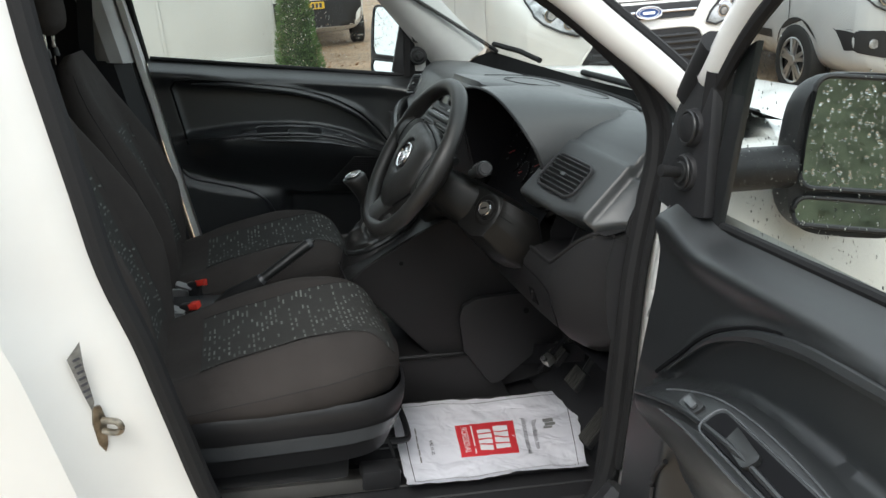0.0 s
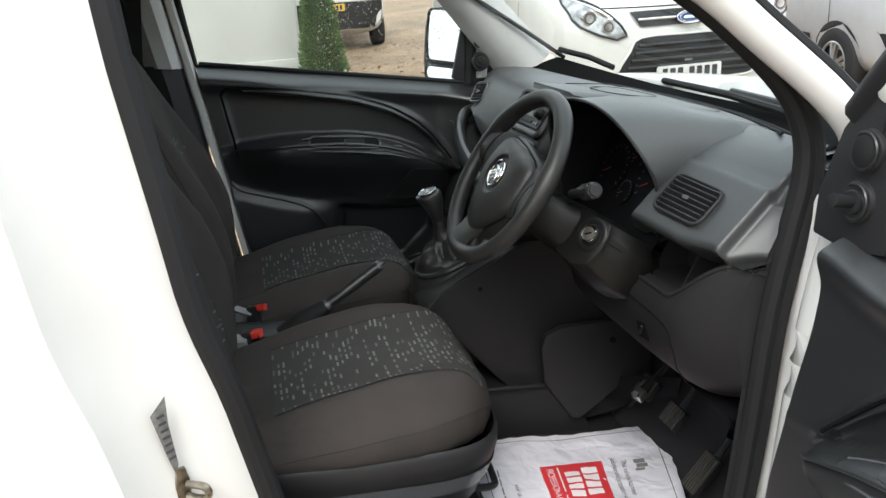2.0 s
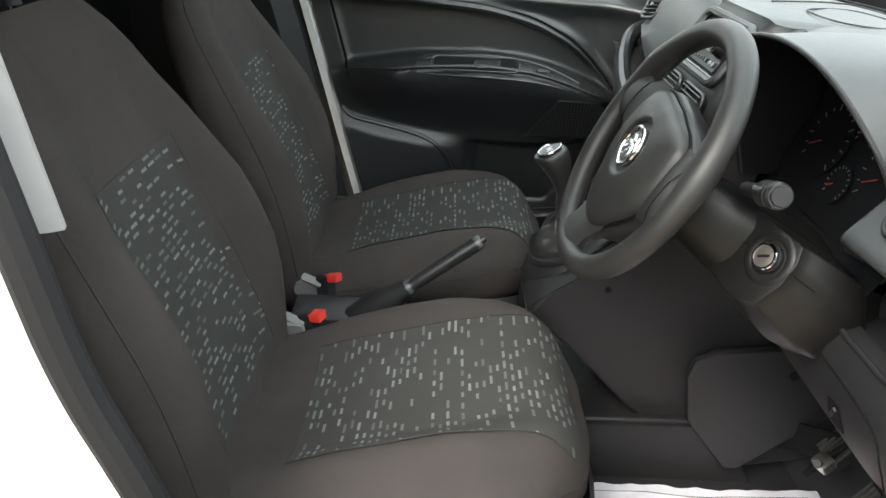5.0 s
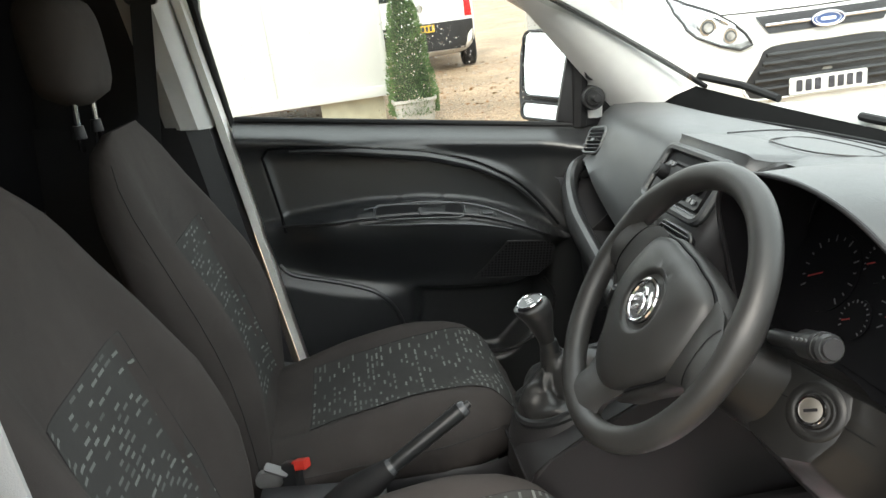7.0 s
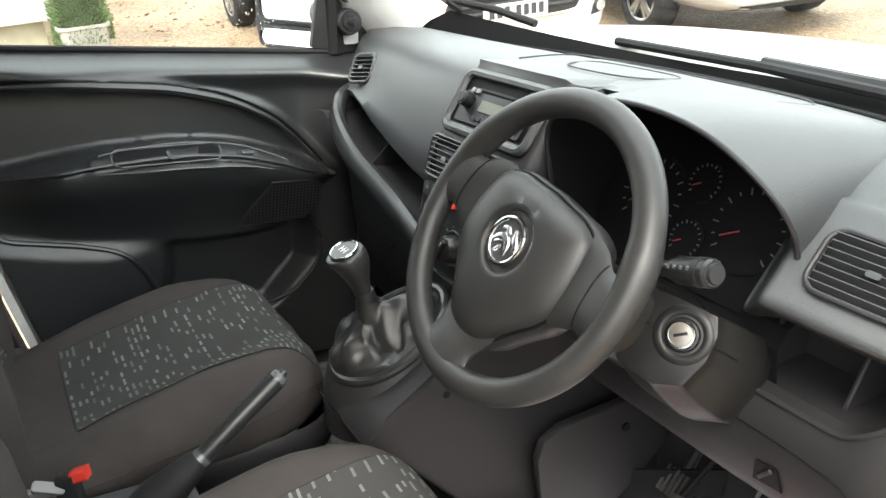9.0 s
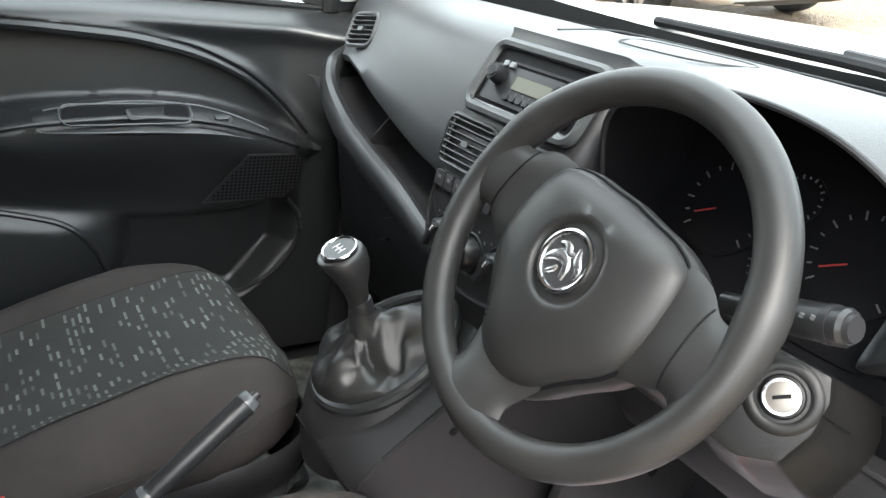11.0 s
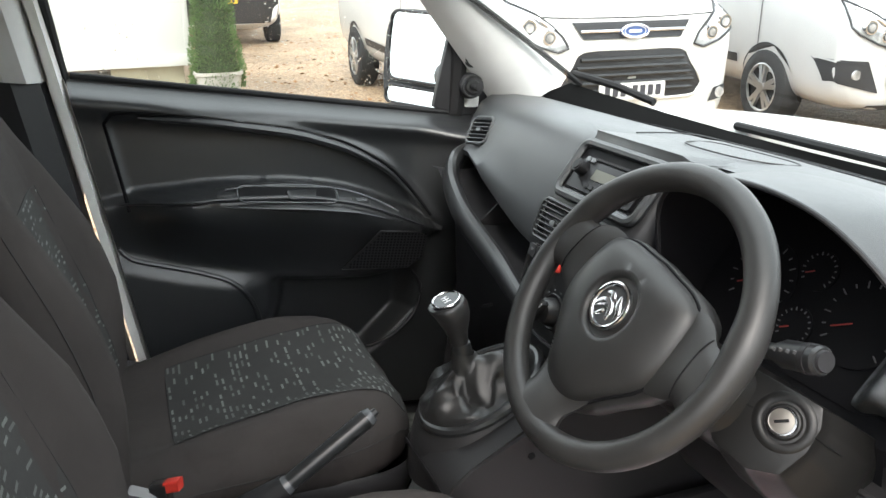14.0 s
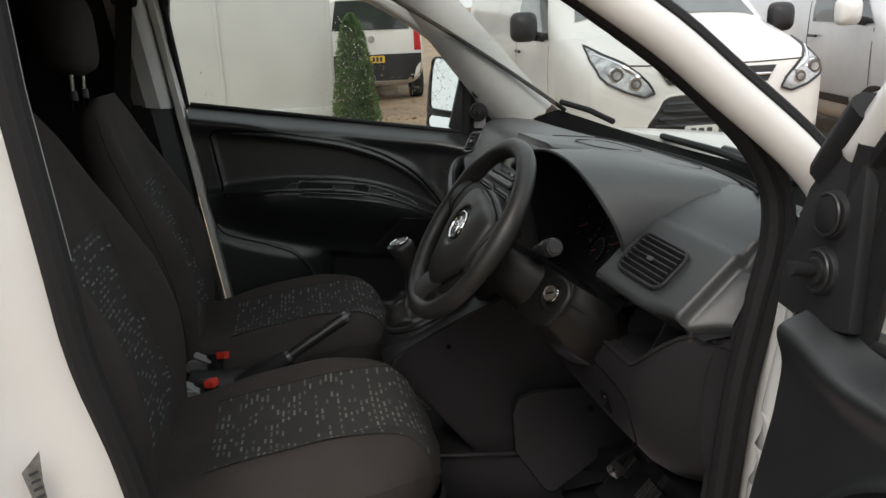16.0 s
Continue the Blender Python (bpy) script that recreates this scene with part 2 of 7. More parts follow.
CLOTH_SEAT = dash_fabric("dashed_cloth_seat", 0, 1)
CLOTH_BACK = dash_fabric("dashed_cloth_back", 2, 1)
SEAM = material("seam_thread", (0.026, 0.024, 0.024), 0.9)
BUCKLE = material("buckle_grey", (0.2, 0.2, 0.2), 0.5)
DISPLAY = material("radio_display", (0.085, 0.087, 0.068), 0.35, stain=0.05)
DIALMARK = material("dial_marks", (0.11, 0.113, 0.118), 0.6)
DIALRED = material("dial_red", (0.32, 0.03, 0.025), 0.6)


# ---- the van's shell ----
def belt(x):
    return 1.365 - 0.03 * (x + 0.15) / 0.83


def pillar_x(z):
    """The line of the door's rear edge, which leans back."""
    return -0.015 - (z - 0.80) * 0.265


van = thing("van_body", "white van body shell with the driver's door opening", "van", kind="structure")
# floor pan with ribs
bm = box(0.30, 0, 0.515, 1.5, 1.58, 0.04)
part("floor_pan", bm, FLOORMAT, van, "black ribbed rubber floor")
part("passenger_carpet", box(0.62, 0.40, 0.541, 0.72, 0.62, 0.012), material("grey_carpet", (0.115, 0.120, 0.112), 1.0, grain=1.0, grain_scale=500, stain=0.5, stain_scale=30, spec=0.1), van, "worn grey carpet")
for i in range(9):
    y = -0.70 + i * 0.055
    part("floor_rib", tube([(0.36, y, 0.536), (0.90, y, 0.536)], 0.006, 6, flat=0.6), FLOORMAT, van)
# toe board under the dashboard
part("toe_board", grid([[(x, y, z) for y in (-0.78, -0.1, 0.78)] for x, z in ((0.93, 0.53), (1.02, 0.66), (1.06, 0.9), (1.06, 1.33))]), CARPET, van, "black carpeted toe board")
# sill on the driver's side
bm = tube([(0.06, -0.80, 0.60), (0.2, -0.81, 0.565), (0.6, -0.81, 0.56), (0.78, -0.81, 0.58), (0.84, -0.815, 0.66)], 0.035, 10)
part("sill", bm, PLASTIC, van, "black plastic sill trim")
part("sill_panel", box(0.35, -0.86, 0.45, 1.1, 0.10, 0.16), WHITEPAINT, van, "white painted sill", bevel=0.02)

# the rear door jamb beside the driver's seat, and the body side behind it
def jamb_x(z):
    return interp(z, [0.45, 0.60, 0.74, 0.93, 1.03, 1.12, 1.17, 1.28, 1.48, 1.85], [0.17, 0.09, 0.03, -0.027, -0.057, -0.092, -0.108, -0.132, -0.18, -0.25])


rows = []
for z in np.linspace(0.42, 1.84, 40):
    e = jamb_x(z)
    lean = 0.10 * max(0, z - 1.2) ** 1.4
    sec = [(-0.03, 0.05), (0.0, 0.012), (-0.012, 0.0), (-0.05, -0.012), (-0.095, -0.03), (-0.135, -0.065), (-0.155, -0.10), (-0.19, -0.112), (-0.5, -0.125), (-1.6, -0.13)]
    rows.append([(e + a, -0.795 + b + lean, z) for a, b in sec])
part("rear_jamb", grid(rows), WHITEPAINT, van, "white painted door jamb and body side", smooth=40)
part("b_pillar_trim", grid([[(jamb_x(z) + a, -0.765 + b + 0.10 * max(0, z - 1.2) ** 1.4, z) for a, b in ((0.0, -0.01), (0.0, 0.02), (-0.03, 0.032), (-0.16, 0.05), (-0.5, 0.05))] for z in np.linspace(0.53, 1.285, 14)]), PLASTIC, van, "black plastic pillar trim")
part("b_pillar_upper_trim", grid([[(jamb_x(z) + a, b + 0.10 * max(0, z - 1.2) ** 1.4, z) for a, b in ((-0.035, -0.716), (-0.012, -0.708), (-0.001, -0.700), (-0.004, -0.690), (-0.04, -0.684), (-0.16, -0.68), (-0.3, -0.68))] for z in [1.262] + list(np.linspace(1.266, 1.84, 14))]), PILLARGREY, van, "grey plastic upper pillar trim")
seal = [(jamb_x(z) + 0.004, -0.783 + 0.10 * max(0, z - 1.2) ** 1.4, z) for z in np.linspace(1.84, 0.60, 22)]
seal += [(0.16, -0.775, 0.575), (0.28, -0.775, 0.56), (0.50, -0.775, 0.555), (0.70, -0.775, 0.565), (0.79, -0.775, 0.60)]
front_seal = [(0.825, -0.775, 0.70), (0.828, -0.775, 0.90), (0.825, -0.775, 1.10), (0.838, -0.77, 1.24), (0.850, -0.765, 1.34), (0.835, -0.76, 1.42), (0.77, -0.755, 1.50), (0.61, -0.74, 1.61), (0.35, -0.70, 1.74), (0.10, -0.69, 1.79), (-0.18, -0.69, 1.80)]
part("door_seal", tube(spline(seal + front_seal, 6), 0.019, 10, up=(0, 1, 0)), RUBBER, van, "black rubber door seal")
part("seal_lip", tube(spline([(p[0] + 0.012, p[1] - 0.02, p[2]) for p in front_seal[:8]], 6), 0.008, 8, up=(0, 1, 0)), RUBBER, van)
# striker and sticker on the jamb
WORNSTEEL = material("worn_steel", (0.30, 0.27, 0.22), 0.38, metal=1.0, stain=0.5, stain_scale=60)
part("striker_plate", slab([(-0.009, 0.040), (0.003, 0.040), (0.010, 0.014), (0.009, -0.030), (0.003, -0.046), (-0.004, -0.036), (-0.011, 0.01)], 0.005, frame_at((-0.118, -0.835, 0.905), (0.45, -0.9, 0.05))), WORNSTEEL, van, "scratched steel door striker")
part("striker_loop", tube(spline([(-0.114, -0.838, 0.922), (-0.092, -0.850, 0.924), (-0.085, -0.852, 0.915), (-0.091, -0.850, 0.905), (-0.114, -0.838, 0.903)], 5), 0.0055, 8), WORNSTEEL, van)
STICKER = material("printed_sticker", (0.16, 0.16, 0.15), 0.5, stain=0.4, stain_scale=90)
mk = frame_at((-0.140, -0.842, 0.998), (0.35, -0.94, 0.0)) 
part("sticker", slab([(-0.017, 0.036), (0.003, 0.062), (0.006, 0.02), (0.017, -0.044), (0.013, -0.060), (0.002, -0.028)], 0.001, mk), STICKER, van, "grey data sticker with small print")
for i in range(7):
    part("print_line", slab(rrect(0.011, 0.004, 0.001), 0.0008, mk @ Matrix.Translation((-0.004 + 0.0022 * i, 0.034 - i * 0.011, 0.0012)) @ Matrix.Rotation(radians(20), 4, "Z")), PRINTBLACK, van)

# front pillars, both sides
for s, name in ((-1, "driver"), (1, "passenger")):
    outer = [(0.875, 0.845, 0.50), (0.872, 0.845, 0.80), (0.868, 0.845, 1.10), (0.885, 0.84, 1.28), (0.893, 0.83, 1.395), (0.848, 0.812, 1.462), (0.722, 0.788, 1.553), (0.60, 0.772, 1.632), (0.385, 0.74, 1.735), (0.1, 0.72, 1.80)]
    line = spline([(x, s * y, z) for x, y, z in outer], 5)
    part("front_pillar", tube(line, lambda t: 0.036 - 0.009 * smoothstep(0.35, 0.55, t), 14), WHITEPAINT, van, "white painted front pillar")
    edge = [(x + 0.024, s * (y - 0.012), z + 0.024) for x, y, z in outer[4:]]
    part("screen_surround", tube(spline(edge, 5), 0.0125, 8), RUBBER, van, "black rubber windscreen surround")
part("hinge_post", box(0.885, -0.80, 0.92, 0.06, 0.08, 0.80), WHITEPAINT, van, "white painted hinge post", bevel=0.015)
for z in (1.09, 0.93):
    part("plug", cyl((0.86, -0.845, z), (0.86, -0.86, z), 0.011, 0.008, 14), RUBBER, van, "black rubber plug")
part("passenger_kick_panel", slab([(0.73, 0.53), (1.1, 0.53), (1.1, 1.37), (0.80, 1.37), (0.76, 1.2)], 0.01, Matrix(((1, 0, 0, 0), (0, 0, -1, 0.715), (0, 1, 0, 0), (0, 0, 0, 1)))), CARPET, van, "black kick panel")
part("scuttle_trim", grid([[(x, y, z) for y, z in ((-0.70, 0.55), (-0.765, 0.56), (-0.772, 0.80), (-0.768, 1.12))] for x in (0.80, 0.95)]), PLASTIC, van, "black kick panel")

# inner trim of the passenger's front pillar, pale grey, with slots
rows = []
for t in np.linspace(0, 1, 16):
    c = Vector((0.90, 0.735, 1.385)).lerp(Vector((0.50, 0.70, 1.76)), t)
    up = Vector((0.66, 0.0, 0.75))
    rows.append([c + Vector((-0.055, 0.05, -0.045)) * (1 - 0.25 * t), c + Vector((-0.045, 0.0, -0.015)), c + Vector((0.0, -0.03, 0.0)), c + Vector((0.05, -0.02, 0.03)), c + Vector((0.085, 0.0, 0.055)) * (1 - 0.25 * t), c + Vector((0.10, 0.04, 0.06)) * (1 - 0.2 * t)])
part("pillar_cover", grid(rows), GREYTRIM, van, "pale grey plastic pillar cover", smooth=60)
for i in range(7):
    z = 1.40 + i * 0.017
    part("pillar_slot", slab(rrect(0.02, 0.006, 0.002), 0.004, frame_at((0.843 - i * 0.003, 0.742, z), (-0.55, -0.8, 0.1))), BLACKVOID, van)
part("inner_pillar_trim", tube(spline([(0.862, -0.755, 1.36), (0.845, -0.745, 1.44), (0.78, -0.735, 1.515), (0.62, -0.72, 1.63), (0.36, -0.68, 1.755), (0.1, -0.67, 1.80)], 6), 0.015, 10), RUBBER, van, "black inner pillar trim")

# passenger side: door opening strip, pillar trim above and below, belt
strip = [[(pillar_x(z) + a, 0.752 + b, z) for a, b in ((-0.028, 0.03), (-0.024, -0.012), (-0.006, -0.012), (0.0, 0.03))] for z in np.linspace(0.55, 1.80, 12)]
part("door_opening_edge", grid(strip), WHITEPAINT, van, "white painted edge of the door opening")
low = [[(pillar_x(z) + a, 0.745 + b, z) for a, b in ((-0.032, 0.03), (-0.04, -0.02), (-0.09, -0.045), (-0.20, -0.03), (-0.5, 0.0))] for z in np.linspace(0.53, 1.36, 10)]
part("lower_pillar_trim", grid(low), PLASTIC, van, "black plastic pillar trim")
up = [[(pillar_x(z) + a, 0.745 + b - 0.06 * (z - 1.36), z) for a, b in ((-0.03, 0.03), (-0.038, -0.022), (-0.06, -0.05), (-0.10, -0.05), (-0.14, -0.02))] for z in np.linspace(1.355, 1.82, 8)]
part("upper_pillar_trim", grid(up), GREYTRIM, van, "pale grey plastic pillar trim")
# added wall, painted black to keep the cabin dark behind the seats
part("rear_wall", box(-0.62, 0, 1.15, 0.03, 1.56, 1.3), BLACKVOID, van, "black wall added behind the seats for shade")
part("rear_side", box(-0.42, 0.79, 1.15, 0.42, 0.03, 1.3), PLASTIC, van, "black side panel behind the seat")

# plain panels that close the load space
part("passenger_side_panel", grid([[(x, 0.865 - 0.03 * max(0, z - 1.2) ** 1.3 - 0.012 * (z < 0.5), z) for x in np.linspace(-1.72, -0.13 - 0.12 * (z > 1.3), 6)] for z in np.linspace(0.42, 1.80, 12)]), WHITEPAINT, van, "white painted body side")
part("rear_panel", grid([[(-1.70 + 0.06 * max(0, z - 1.2), y, z) for y in np.linspace(-0.90, 0.86, 8)] for z in np.linspace(0.42, 1.86, 10)]), WHITEPAINT, van, "white painted rear end")
# roof, windscreen and bonnet
# headlining and roof are mostly out of view; added to shade the cabin
roof_rows = [[(x, y, z - 0.10 * (abs(y) / 0.72) ** 4) for y in np.linspace(-0.72, 0.72, 13)] for x, z in ((0.30, 1.83), (0.0, 1.87), (-0.6, 1.88), (-1.6, 1.88))]
part("headlining", grid(roof_rows), GREYTRIM, van, "pale grey headlining")
part("roof", grid([[(p[0], p[1] * 1.06, p[2] + 0.03) for p in r] for r in roof_rows]), WHITEPAINT, van, "white painted roof")


def screen(v, w):
    """A place on the windscreen: v across, w from the base to the top."""
    bx, bz = 1.14 - 0.13 * v * v, 1.385 + 0.045 * v * v
    tx, tz = 0.36 - 0.08 * v * v, 1.86 - 0.09 * v * v
    return Vector((lerp(bx, tx, w), v * lerp(0.74, 0.66, w), lerp(bz, tz, w) + 0.05 * w * (1 - w)))


pane = part("windscreen", grid([[screen(v, w) for v in np.linspace(-1, 1, 21)] for w in np.linspace(0, 1, 13)]), GLASS, van, "clear windscreen wet with rain")
pane.visible_shadow = False
for s in (-1, 1):
    part("windscreen_band", tube([screen(s * (0.985 if s < 0 else 0.955), w) + Vector((0.008, s * 0.006, 0.006)) for w in np.linspace(0, 1, 13)], 0.014 if s < 0 else 0.007, 6), RUBBER, van, "black windscreen edge")
part("cowl_band", grid([[screen(v, 0) + Vector((a, 0, b)) for v in np.linspace(-1, 1, 21)] for a, b in ((-0.13, -0.07), (-0.05, -0.02), (0.005, 0.002), (0.03, -0.008), (0.12, -0.03))]), COWL, van, "black plastic cowl below the windscreen")
bonnet = [[(1.205 - 0.13 * v * v + 0.75 * w, v * (0.79 - 0.06 * w * w), 1.400 + 0.016 * math.sin(math.pi * min(1, 0.9 * w)) - 0.10 * w ** 6 - 0.03 * v ** 4) for v in np.linspace(-1, 1, 21)] for w in np.linspace(0, 1, 17)]
lip = [[(x - 0.004, y, z - d) for x, y, z in bonnet[0]] for d in (0.09, 0.006)]
part("bonnet", grid(lip + bonnet), WHITEPAINT, van, "wet white bonnet", smooth=50)
for s in (-1, 1):
    rows = []
    for u in np.linspace(0, 1, 14):
        x = 0.895 + 1.0 * u
        w = max(0, (x - 1.075) / 0.75)
        top_z = 1.375 + 0.012 * math.sin(math.pi * min(1, 0.9 * w)) - 0.10 * w ** 6 - 0.02 * (1 - min(1, u * 5))
        rows.append([(x, s * (yy - 0.05 * w * w), zz) for yy, zz in ((0.87, 0.45), (0.885, 0.80), (0.88, 1.10), (0.87, 1.22), (0.85, top_z - 0.065), (0.825, top_z - 0.02), (0.79, top_z - 0.004), (0.74, top_z - 0.006))])
    part("front_wing", grid(rows), WHITEPAINT, van, "white front wing", smooth=60)
part("nose_panel", grid([[(1.955 - 0.13 * v * v - 0.06 * (z < 1.0), v * 0.73, z) for v in np.linspace(-1, 1, 9)] for z in (0.4, 0.9, 1.1, 1.235)]), WHITEPAINT, van, "white front panel")
wiper = thing("windscreen_wiper", "black windscreen wiper resting on the glass", "wiper")
for a, b in (((1.025, 0.75, 1.456), (1.118, 0.52, 1.418)), ((1.178, 0.30, 1.400), (1.03, -0.55, 1.402))):
    w = wiper if a[1] > 0 else thing("windscreen_wiper", "black windscreen wiper resting on the glass", "wiper")
    part("blade", tube([a, Vector(a).lerp(Vector(b), 0.5) + Vector((0.012, 0, 0.004)), b], 0.0095, 8), RUBBER, w)
    mid = Vector(a).lerp(Vector(b), 0.45) + Vector((0.03, 0, 0.0))
    if a[1] > 0.5:
        continue
    part("arm", tube([Vector(a).lerp(Vector(b), 0.5) + Vector((0.02, 0, 0.012)), (mid + Vector(b)) / 2 + Vector((0.03, -0.03, 0.006)), (1.15, b[1] - 0.08, 1.398)], 0.009, 8), PLASTIC, w)


# ---- seats ----
def superellipse(t, a, b, p):
    c, s = math.cos(t), math.sin(t)
    return math.copysign(abs(c) ** (2 / p), c) * a, math.copysign(abs(s) ** (2 / p), s) * b


def seat(yc, name, label):
    st = thing(name, label, "seat", group="front seats", at=(0.15, yc, 0.535))
    outer = -1 if yc < 0 else 1

    def top(x, v):
        """The height of the cushion's top: v is the place across, -1 to 1."""
        mid = smooth_interp(x, [-0.12, 0.0, 0.10, 0.25, 0.35, 0.40, 0.433, 0.456], [0.78, 0.803, 0.834, 0.876, 0.900, 0.896, 0.868, 0.815])
        side = 0.040 * math.exp(-((abs(v) - 0.72) / 0.20) ** 2) * smooth_interp(x, [-0.1, 0.08, 0.24, 0.38, 0.46], [0.5, 1.1, 1.15, 0.45, 0.0])
        return mid + side - 0.006 * (1 - min(1, abs(v) / 0.5) ** 2)

    def width(x):
        return interp(x, [-0.12, 0.0, 0.15, 0.27, 0.33, 0.38, 0.42, 0.447, 0.456], [0.24, 0.265, 0.278, 0.275, 0.262, 0.236, 0.195, 0.145, 0.09])

    def under(x):
        return interp(x, [-0.12, 0.30, 0.42, 0.457], [0.745, 0.735, 0.74, 0.765])

    def surface(x, cy):
        """The cushion's upper skin at the place cy across."""
        zt = top(x, cy)
        return lerp((zt + under(x)) / 2, zt, max(0, 1 - abs(cy) ** 2.9) ** (1 / 2.9))

    rows = []
    for x in list(np.linspace(-0.12, 0.36, 17)) + [0.375, 0.39, 0.40, 0.41, 0.42, 0.43, 0.438, 0.445, 0.451, 0.457]:
        w, sec = width(x), []
        bottom = under(x)
        for k in range(64):
            a = 2 * math.pi * k / 64
            cy, sz = superellipse(a, 1.0, 1.0, 2.9)
            zt = top(x, cy)
            z = lerp((zt + bottom) / 2, zt, sz) if sz > 0 else lerp((zt + bottom) / 2, bottom, -sz)
            sec.append((x, yc + cy * w, z))
        rows.append(sec)
    for j in (30, 2):
        part("cushion_seam", tube([r[j] for r in rows[1:-3]], 0.0013, 6), SEAM, st)
    part("cushion", grid(rows, close_v=True, cap=True), FABRIC, st, "dark woven cloth cushion", smooth=60)
    ins = []
    for x in np.linspace(0.022, 0.434, 34):
        h = min(0.160, width(x) * 0.80)
        ins.append([(x, yc - 0.014 + v * h, surface(x, (v * h - 0.014) / width(x)) + 0.0012) for v in np.linspace(-1, 1, 29)])
    part("cushion_insert", grid(ins), CLOTH_SEAT, st, "dark cloth panel woven with pale dashes", smooth=80)
    part("cushion_seam", tube([Vector(p) + Vector((0, 0, 0.0005)) for p in [r[0] for r in ins]] , 0.0010, 6), SEAM, st)
    part("cushion_seam", tube([Vector(p) + Vector((0, 0, 0.0005)) for p in [r[-1] for r in ins]], 0.0010, 6), SEAM, st)
    part("cushion_seam", tube(ins[0], 0.0010, 6), SEAM, st)
    # plastic valance under the cushion, with a paler band
    ring = []
    for z, f in ((0.782, 0.985), (0.772, 1.012), (0.745, 1.010), (0.705, 0.975), (0.665, 0.935), (0.635, 0.90)):
        sec = []
        for k in range(40):
            cx, cy = superellipse(2 * math.pi * k / 40, 1, 1, 4.5)
            sec.append((0.17 + cx * 0.275 * f * (1.05 if cx > 0 else 0.95), yc + cy * 0.272 * f, z + 0.012 * cx))
        ring.append(sec)
    part("valance", grid(ring, close_v=True), PLASTIC, st, "black plastic seat valance", smooth=50)
    band = [[(0.17 + cx * 0.2755 * f * (1.05 if cx > 0 else 0.95), yc + cy * 0.2745 * f, z + 0.012 * cx) for cx, cy in (superellipse(2 * math.pi * k / 40, 1, 1, 4.5) for k in range(40))] for z, f in ((0.722, 0.9975), (0.684, 0.961))]
    part("valance_band", grid(band, close_v=True), SILVERTRIM, st, "grey satin band along the valance")
    # base and rails
    part("seat_base", box(0.13, yc, 0.60, 0.40, 0.40, 0.11), PLASTIC, st, bevel=0.015)
    for dy in (-0.19, 0.19):
        part("seat_rail", box(0.18, yc + dy, 0.555, 0.50, 0.045, 0.035), METAL, st, "greasy steel seat rail", bevel=0.004)
        part("rail_cover", box(0.40, yc + dy, 0.565, 0.09, 0.055, 0.05), PLASTIC, st, bevel=0.012)
    part("adjust_bar", tube(spline([(0.35, yc - 0.14, 0.63), (0.46, yc - 0.13, 0.61), (0.485, yc - 0.08, 0.605), (0.487, yc + 0.08, 0.605), (0.46, yc + 0.13, 0.61), (0.35, yc + 0.14, 0.63)], 5), 0.008, 8), PLASTIC, st)

    # backrest: sections up the lean of the back
    def spine(z):
        return -0.062 - (z - 0.80) * 0.365 - 0.05 * max(0, z - 1.25)

    rows = []
    N = Vector((0.94, 0, 0.34))
    for z in [0.735, 0.76, 0.80, 0.86, 0.92, 0.98, 1.04, 1.10, 1.16, 1.22, 1.28, 1.33, 1.365, 1.39, 1.405, 1.412]:
        w = interp(z, [0.735, 0.80, 0.95, 1.10, 1.25, 1.33, 1.38, 1.412], [0.24, 0.265, 0.282, 0.276, 0.245, 0.21, 0.165, 0.10])
        bol = interp(z, [0.735, 0.80, 0.90, 1.0, 1.10, 1.20, 1.30, 1.412], [0.012, 0.025, 0.062, 0.082, 0.070, 0.042, 0.014, 0.0])
        deep = interp(z, [0.735, 0.80, 1.0, 1.30, 1.39, 1.412], [0.07, 0.10, 0.115, 0.09, 0.06, 0.03])
        sec = []
        for k in range(44):
            cy, cn = superellipse(2 * math.pi * k / 44, 1, 1, 3.0)
            fr = bol * math.exp(-((abs(cy) - 0.80) / 0.22) ** 2)
            n = fr - deep / 2 + deep / 2 * cn if cn > 0 else -deep / 2 + deep / 2 * cn + fr * (1 + cn)
            sec.append(Vector((spine(z), yc + cy * w, z)) + N * n)
        rows.append(sec)
    for j in (3, 19):
        part("bolster_seam", tube([r[j] for r in rows[2:-3]], 0.0016, 6, up=(0, 1, 0)), SEAM, st)
    part("backrest", grid(rows, close_v=True, cap=True), FABRIC, st, "dark woven cloth backrest", smooth=60)
    ins = []
    for z in np.linspace(0.83, 1.20, 26):
        w = interp(z, [0.735, 0.80, 0.95, 1.10, 1.25, 1.33], [0.24, 0.265, 0.282, 0.276, 0.245, 0.21])
        bol = interp(z, [0.735, 0.80, 0.90, 1.0, 1.10, 1.20, 1.30], [0.012, 0.025, 0.062, 0.082, 0.070, 0.042, 0.014])
        h = interp(z, [0.83, 1.0, 1.235], [0.158, 0.152, 0.136])
        sec = []
        for v in np.linspace(-1, 1, 15):
            cy = v * h / w
            fr = bol * math.exp(-((abs(cy) - 0.80) / 0.22) ** 2)
            deep = interp(z, [0.735, 0.80, 1.0, 1.30, 1.39, 1.412], [0.07, 0.10, 0.115, 0.09, 0.06, 0.03])
            sec.append(Vector((spine(z), yc + v * h, z)) + N * (fr + deep / 2 * ((1 - abs(cy) ** 3) ** (1 / 3) - 1) + 0.0012))
        ins.append(sec)
    part("backrest_insert", grid(ins), CLOTH_BACK, st, "dark cloth panel woven with pale dashes", smooth=80)
    for j in (0, -1):
        part("backrest_seam", tube([r[j] for r in ins], 0.0010, 6, up=(0, 1, 0)), SEAM, st)
    part("backrest_seam", tube(ins[-1], 0.0010, 6), SEAM, st)
